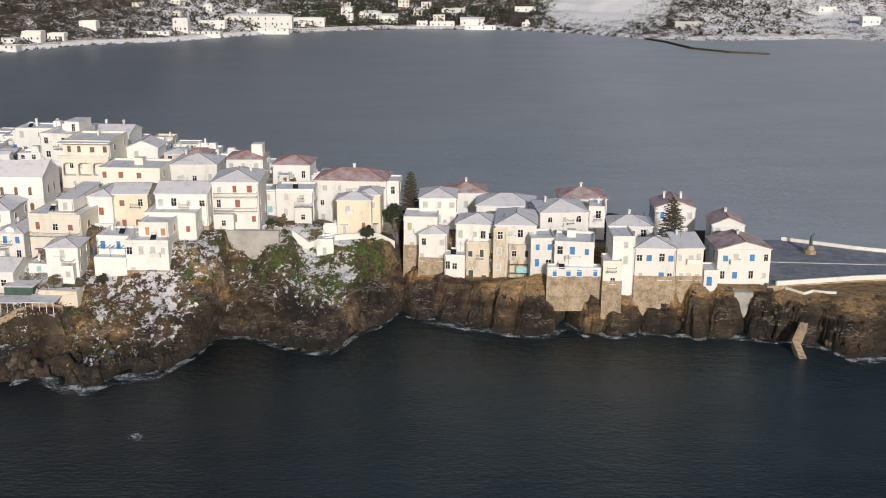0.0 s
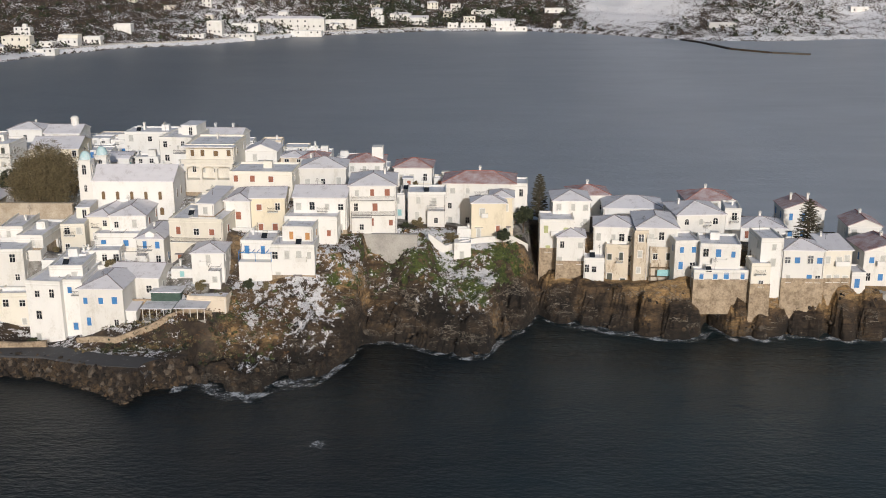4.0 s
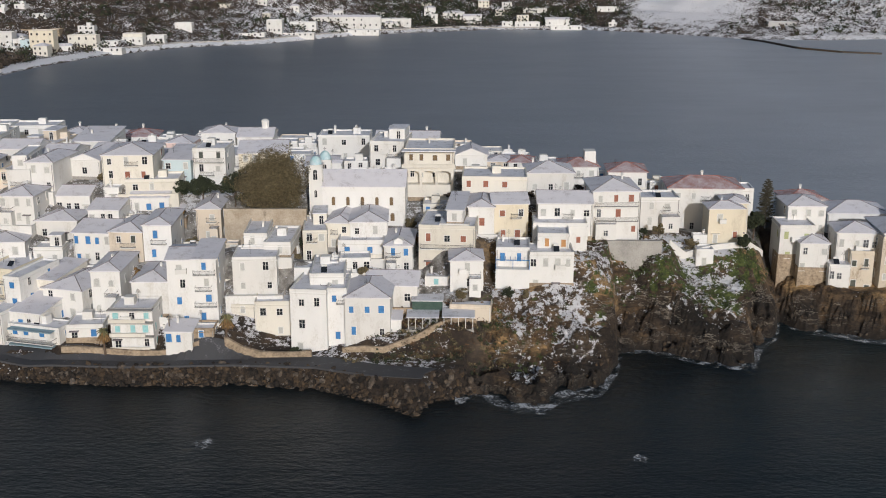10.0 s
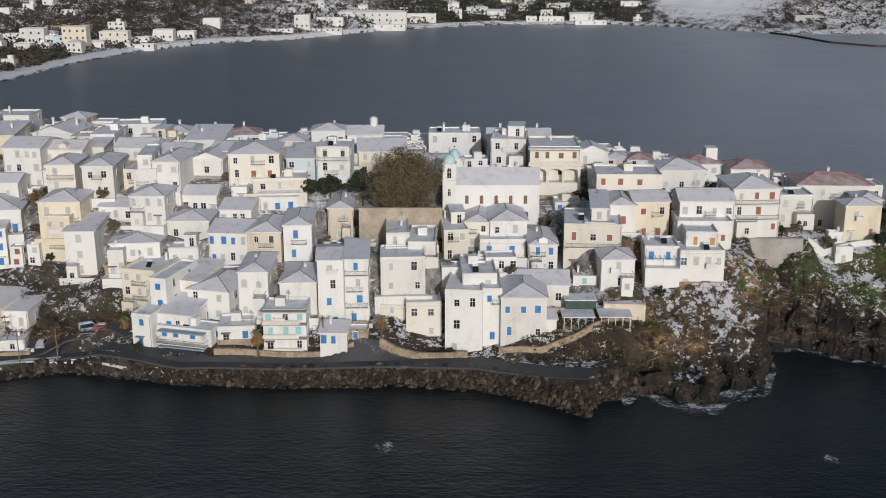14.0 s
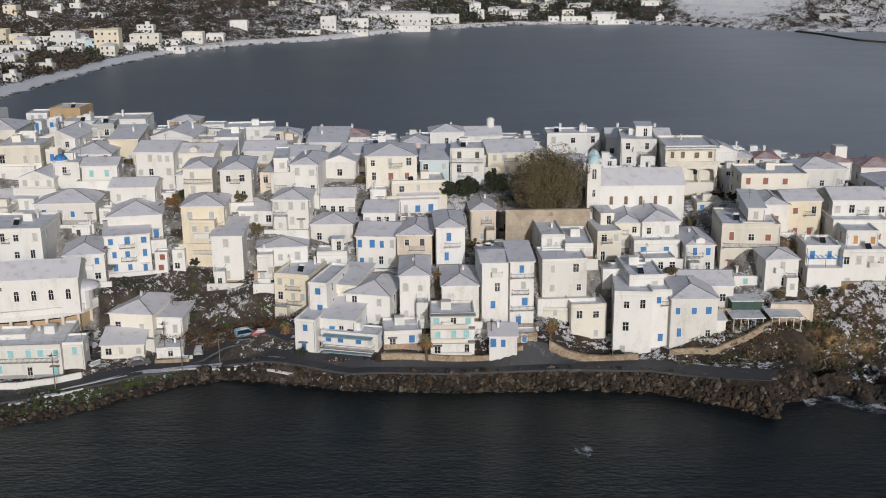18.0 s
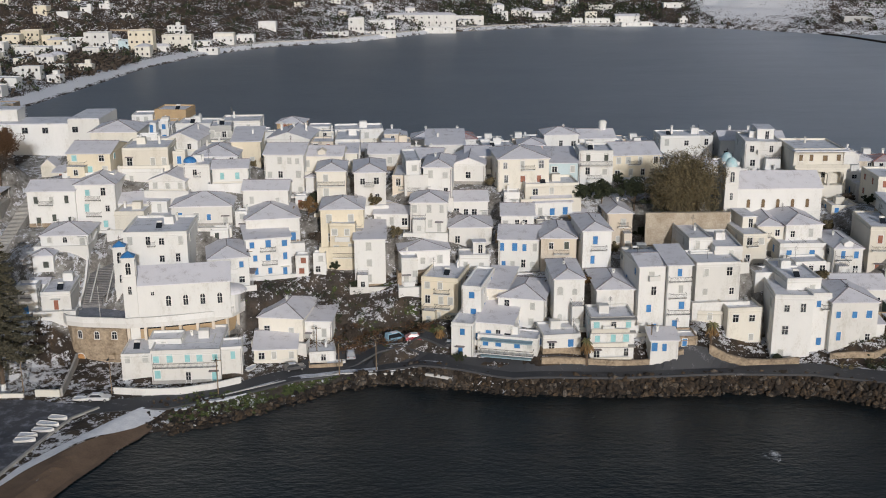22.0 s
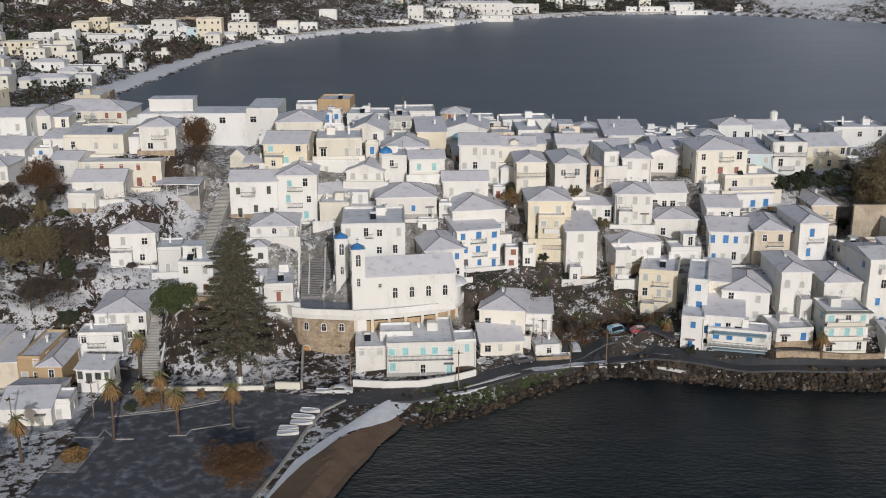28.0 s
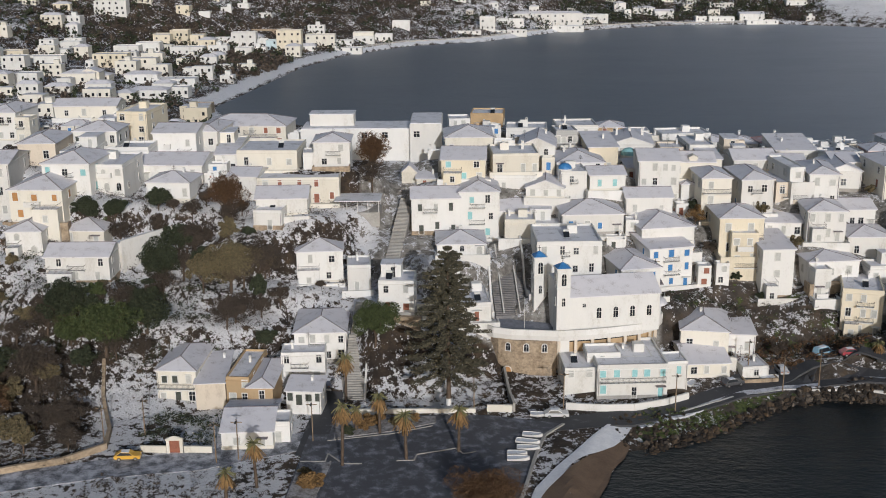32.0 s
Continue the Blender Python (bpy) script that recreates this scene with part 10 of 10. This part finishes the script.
# ---- across the bay ----
house(-48.7, 957.4, 5.7, 58.8, 9, 8.6, 0, 'h', 2, 'W', 2, 9, 'n', far=True)
house(-58.6, 981.6, 12.6, 8.5, 9, 5.9, 0, 'h', 2, 'W', 1, 3, 'n', far=True)
house(-100.8, 897.0, 5.8, 12.4, 9, 10.4, 0, 'f', 0, 'W', 2, 3, 'n', far=True)
house(-81.6, 924.3, 6.8, 22.3, 9, 5.5, 0, 'f', 0, 'W', 1, 4, 'n', far=True)
house(-8.7, 981.8, 4.4, 28.6, 9, 6.8, 0, 'f', 0, 'W', 1, 4, 'n', far=True)
house(-12.2, 975.2, 3.4, 10.0, 9, 4.9, 0, 'h', 1, 'W', 1, 2, 'n', far=True)
house(20.9, 1020.0, 10.1, 10.4, 9, 8.1, 0, 'h', 2, 'W', 1, 2, 'n', far=True)
house(25.5, 1003.0, 5.3, 6.1, 9, 8.0, 0, 'f', 0, 'W', 2, 1, 'n', far=True)
house(42.5, 1020.8, 7.6, 19.7, 9, 6.1, 0, 'h', 2, 'W', 1, 4, 'n', far=True)
house(59.7, 1014.7, 4.0, 17.0, 9, 7.1, 0, 'g', 2, 'W', 1, 3, 'n', far=True)
house(90.9, 1006.0, 2.3, 9.7, 9, 4.5, 0, 'f', 0, 'W', 1, 2, 'n', far=True)
house(109.0, 1005.4, 1.9, 22.4, 9, 4.5, 0, 'f', 0, 'W', 1, 4, 'n', far=True)
house(118.4, 1049.3, 11.5, 22.3, 9, 4.1, 0, 'f', 0, 'W', 1, 3, 'n', far=True)
house(136.3, 1008.5, 2.7, 22.0, 9, 6.0, 0, 'g', 3, 'W', 1, 2, 'n', far=True)
house(143.4, 999.2, -0.0, 27.9, 9, 3.5, 0, 'f', 0, 'W', 1, 4, 'n', far=True)
house(185.5, 1043.6, 13.0, 19.4, 9, 4.6, 0, 'f', 0, 'W', 1, 3, 'n', far=True)
house(318.9, 941.0, 8.0, 23.6, 9, 3.7, 0, 'f', 0, 'A', 1, 4, 'n', far=True)
house(451.1, 998.6, 16.7, 15.8, 9, 4.9, 0, 'f', 0, 'W', 1, 3, 'n', far=True)
house(472.1, 945.2, 9.5, 15.0, 9, 7.0, 0, 'f', 0, 'W', 1, 3, 'n', far=True)
house(-193.0, 819.6, 6.2, 14.9, 9, 5.8, 0, 'f', 0, 'C', 1, 3, 'n', far=True)
house(-214.1, 790.4, 3.9, 9.1, 9, 3.6, 0, 'f', 0, 'W', 1, 2, 'n', far=True)
house(-178.8, 830.1, 4.0, 12.9, 9, 5.5, 0, 'f', 0, 'W', 1, 3, 'n', far=True)
house(-168.1, 871.6, 10.4, 13.5, 9, 5.3, 0, 'f', 0, 'W', 1, 1, 'n', far=True)
house(-116.3, 881.5, 4.4, 20.5, 9, 2.6, 0, 'f', 0, 'W', 1, 4, 'n', far=True)
house(-83.2, 901.0, 2.8, 27.8, 9, 2.7, 0, 'f', 0, 'W', 1, 6, 'n', far=True)
house(-46.3, 941.3, 2.2, 53.1, 9, 2.8, 0, 'f', 0, 'W', 1, 9, 'n', far=True)
house(-323.5, 765.1, 10.1, 15.3, 9, 6.9, 0, 'f', 0, 'Y', 2, 3, 'n', far=True)
house(-369.2, 618.1, 11.1, 13.1, 9, 7.5, 0, 'f', 0, 'W', 2, 3, 'n', far=True)
house(-358.6, 636.4, 10.7, 20.0, 9, 5.8, 0, 'f', 0, 'W', 1, 5, 'n', far=True)
house(-377.4, 693.1, 14.4, 9.1, 9, 6.2, 0, 'f', 0, 'W', 2, 2, 'n', far=True)
house(-367.3, 705.0, 11.7, 13.2, 9, 6.4, 0, 'f', 0, 'W', 1, 3, 'n', far=True)
house(-373.0, 684.9, 11.8, 22.9, 9, 3.5, 0, 'f', 0, 'W', 1, 4, 'n', far=True)
house(-323.9, 645.0, 8.7, 20.2, 9, 7.8, 0, 'f', 0, 'Y', 2, 5, 'n', far=True)
house(-303.3, 633.3, 7.5, 18.9, 9, 7.7, 0, 'f', 0, 'C', 2, 4, 'n', far=True)
house(-333.1, 636.9, 9.2, 4.8, 9, 4.5, 0, 'f', 0, 'W', 1, 2, 'n', far=True)
house(-320.2, 579.3, 7.9, 17.6, 9, 5.9, 0, 'h', 1.5, 'C', 1, 4, 'n', far=True)
house(-344.0, 570.6, 9.3, 11.6, 9, 5.8, 0, 'f', 0, 'W', 1, 3, 'n', far=True)
house(-315.0, 581.1, 7.6, 10.3, 9, 6.5, 0, 'G', 2, 'C', 1, 2, 'n', far=True)
house(-292.0, 593.5, 6.4, 18.0, 9, 4.8, 0, 'h', 1.5, 'W', 1, 4, 'n', far=True)
house(-274.0, 591.0, 5.4, 23.0, 9, 3.7, 0, 'f', 0, 'W', 1, 5, 'n', far=True)
house(-263.4, 559.2, 4.0, 9.1, 9, 4.8, 0, 'f', 0, 'W', 1, 3, 'n', far=True)
house(-275.8, 546.6, 5.1, 19.4, 9, 4.2, 0, 'h', 1.5, 'W', 1, 4, 'n', far=True)
house(-300.9, 547.4, 6.6, 11.1, 9, 4.2, 0, 'h', 1.5, 'W', 1, 3, 'n', far=True)
house(-283.4, 532.8, 5.9, 9.5, 9, 4.1, 0, 'h', 1.5, 'C', 1, 2, 'n', far=True)
house(-320.7, 747.7, 9.7, 11.3, 9, 8.2, 0, 'f', 0, 'Y', 2, 2, 'n', far=True)
house(-311.5, 758.4, 9.3, 12.2, 9, 10.5, 0, 'f', 0, 'Y', 2, 4, 'n', far=True)
house(-300.8, 763.1, 8.7, 9.6, 9, 7.6, 0, 'f', 0, 'Y', 2, 2, 'n', far=True)
house(-287.0, 768.2, 8.1, 19.3, 9, 5.4, 0, 'f', 0, 'W', 1, 4, 'n', far=True)
house(-269.8, 766.5, 7.0, 16.9, 9, 10.3, 0, 'f', 0, 'W', 2, 3, 'n', far=True)
house(-256.5, 762.8, 6.1, 6.5, 9, 6.8, 0, 'f', 0, 'W', 1, 2, 'n', far=True)
house(-247.5, 760.2, 5.6, 12.2, 9, 6.8, 0, 'f', 0, 'B', 2, 3, 'n', far=True)
house(-237.6, 757.6, 5.0, 16.7, 9, 14.3, 0, 'f', 0, 'Y', 3, 4, 'n', far=True)
house(-220.5, 789.5, 4.6, 20.6, 9, 8.7, 0, 'f', 0, 'C', 2, 4, 'n', far=True)
house(-205.1, 801.4, 4.9, 13.3, 9, 3.2, 0, 'f', 0, 'W', 1, 3, 'n', far=True)
house(-192.2, 815.8, 4.9, 15.1, 9, 4.9, 0, 'f', 0, 'W', 1, 3, 'n', far=True)
house(-263.3, 729.8, 6.0, 11.0, 9, 4.8, 0, 'f', 0, 'W', 1, 3, 'n', far=True)
house(-331.4, 702.9, 9.5, 15.9, 9, 5.7, 0, 'f', 0, 'W', 1, 4, 'n', far=True)
house(-320.5, 713.3, 9.0, 15.1, 9, 7.1, 0, 'f', 0, 'W', 1, 3, 'n', far=True)
house(-296.9, 717.4, 7.7, 21.7, 9, 5.1, 0, 'f', 0, 'W', 1, 5, 'n', far=True)
house(-367.5, 794.0, 27.3, 22.6, 9, 10.2, 0, 'f', 0, 'W', 3, 5, 'n', far=True)
house(-385.2, 657.6, 13.0, 13.3, 9, 4.6, 0, 'f', 0, 'Y', 1, 3, 'n', far=True)
house(-244.7, 519.9, 2.8, 11.1, 9, 3.2, 0, 'f', 0, 'S', 1, 3, 'n', far=True)
house(-257.7, 809.1, 11.7, 28.4, 9, 4.1, 0, 'f', 0, 'S', 1, 2, 'n', far=True)
house(-202.0, 785.3, 1.8, 21.7, 9, 2.8, 0, 'f', 0, 'W', 1, 4, 'n', far=True)



def far_town(count, pick, lo, hi, seed, label, gap):
    """Small flat-roofed houses across the bay, too many and too far to count."""
    r = random.Random(seed)
    taken = [(a, b, c, e) for a, b, c, e, _ in FOOTPRINTS if b > 330]
    root = thing("distant_houses", 0, 0, 0, 0, label, "houses", kind="stuff")
    shapes = {key: Shape() for key in ("W", "C", "Y", "roof", "pitched", "pane")}
    done = 0
    for _ in range(count * 12):
        x, y = pick(r)
        w, d, h = r.uniform(lo, hi), r.uniform(6, 10), r.choice((3.2, 3.4, 3.8, 6.0, 6.6, 7.0))
        z = gz(x, y)
        if z < 3.0 or done >= count or any(x - w / 2 - gap < c and x + w / 2 + gap > a and y - gap < e and y + d + gap > b for a, b, c, e in taken):
            continue
        done += 1
        taken.append((x - w / 2, y, x + w / 2, y + d))
        s = shapes[r.choice("WWWCCCY")]
        s.box(x - w / 2, y, z - 5, x + w / 2, y + d, z + h)
        if r.random() < 0.35:
            shapes["pitched"].box(x - w / 2 - 0.3, y - 0.3, z + h, x + w / 2 + 0.3, y + d + 0.3, z + h + 1.5, min(w, d) * 0.42)
        else:
            s.box(x - w / 2, y, z + h, x + w / 2, y + 0.3, z + h + 0.5)
            shapes["roof"].box(x - w / 2 + 0.2, y + 0.3, z + h, x + w / 2 - 0.2, y + d - 0.2, z + h + 0.15)
            if r.random() < 0.4:
                q = x + r.uniform(-0.2, 0.2) * w
                s.box(q - 1.5, y + d * 0.5, z + h, q + 1.5, y + d * 0.9, z + h + 2.4)
        for f in range(2 if h > 5 else 1):
            n = max(1, int(w / 3.2))
            for i in range(n):
                if r.random() < 0.8:
                    q = x - w / 2 + w * (i + 0.5) / n
                    shapes["pane"].box(q - 0.55, y - 0.08, z + 0.9 + f * 3.2, q + 0.55, y, z + 2.4 + f * 3.2)
    mats = {"W": WALLS["W"], "C": WALLS["C"], "Y": WALLS["Y"], "roof": ROOF_FLAT, "pitched": ROOF, "pane": GLASS}
    for key, s in shapes.items():
        if s.v:
            part({"roof": "flat_roofs", "pitched": "pitched_roofs", "pane": "windows"}.get(key, "walls"), s, mats[key], root)


far_town(90, lambda r: (r.uniform(-440, -228), r.uniform(395, 700)), 7, 13, 5, "crowd of small white and cream houses behind the bay's beach", 2.0)
far_town(34, lambda r: (r.uniform(-460, -215), r.uniform(700, 860)), 7, 14, 6, "small houses climbing the slope across the bay", 3.0)
far_town(24, lambda r: (r.uniform(-210, 190), float(np.interp(r.random(), [0, 1], [10, 70])) + 905 + r.uniform(0, 110)), 6, 11, 7, "scattered small white houses on the far shore", 6.0)


def tank(x, y, r, h):
    root = thing("storage_tank", x, y, gz(x, y) - 1, 0, "white cylindrical storage tank on the far shore", "tank")
    pts = [(r * math.cos(a), r * math.sin(a)) for a in (math.pi / 10 * i for i in range(20))]
    part("shell", Shape().prism(pts, 0, h), WALLS["W"], root)
    part("top", Shape().dome(0, 0, h, r, 1.0, 20, 3), ROOF_FLAT, root)


tank(447, 1102, 8, 13)
tank(470, 1110, 8, 13)
pier = thing("mole", 0, 0, 0, 0, "dark stone breakwater across the bay", "breakwater")
for a, b in (((279, 912), (290, 888)), ((290, 888), (302, 834)), ((302, 834), (325, 806)), ((325, 806), (350, 794))):
    dd = math.hypot(b[0] - a[0], b[1] - a[1])
    part("mole_section", Shape().box(-dd / 2, -2.2, -4, dd / 2, 2.2, 1.1, 0.6), ROCK, pier, at=pose((a[0] + b[0]) / 2, (a[1] + b[1]) / 2, 0, 0, 0, math.degrees(math.atan2(b[1] - a[1], b[0] - a[0]))))


def far_trees(name, count, pick, material, label, lo, hi, seed, per=14):
    r = random.Random(seed)
    cl = []
    for _ in range(count):
        x, y = pick(r)
        z = gz(x, y)
        if z < 2.5 or ((x - 262) / 56) ** 2 + ((y - 1030) / 85) ** 2 < 1:
            continue
        q = r.uniform(lo, hi)
        cl.append((x, y, z + q * 0.6, q, q * r.uniform(0.7, 1.5)))
    return tagged(part(name, leaf_mesh(name, cl, per, 1.1, material, 0.1, seed), None), label, "trees", kind="stuff")


far_trees("far_trees", 4600, lambda r: (r.uniform(-560, 420), r.uniform(700, 1350)), LEAF_DARK, "dark trees and cypresses on the far slopes", 1.5, 4.5, 1)
far_trees("far_trees", 260, lambda r: (r.uniform(-30, 170), r.uniform(985, 1060)), LEAF_DARK, "dark grove behind the far waterfront", 3, 6, 4, 20)
far_trees("far_scrub", 3600, lambda r: (r.uniform(-560, 420), r.uniform(700, 1200)), LEAF_BARE, "brown scrub on the far terraces", 1.0, 3.0, 2)
far_trees("far_trees", 420, lambda r: (r.uniform(-420, -225), r.uniform(340, 800)), LEAF_DARK, "dark garden trees between the far houses", 1.5, 3.4, 6, 18)
far_trees("far_scrub", 620, lambda r: (r.uniform(-420, -215), r.uniform(340, 800)), LEAF_BARE, "bare trees between the far houses", 1.2, 3.2, 3, 18)
far_trees("beach_thicket", 160, lambda r: (r.uniform(-285, -235), r.uniform(640, 720)), LEAF_BARE, "brown thicket behind the far beach", 1.5, 3.5, 5, 24)
# sea wall along the far waterfront
low_wall("promenade_wall", [(-205, 786), (-163, 845), (-108, 872), (-60, 928), (-36, 955), (60, 1003), (150, 1005)], 1.2, 0.9, CONCRETE, "grey promenade wall along the far shore", "structure", 3.0)
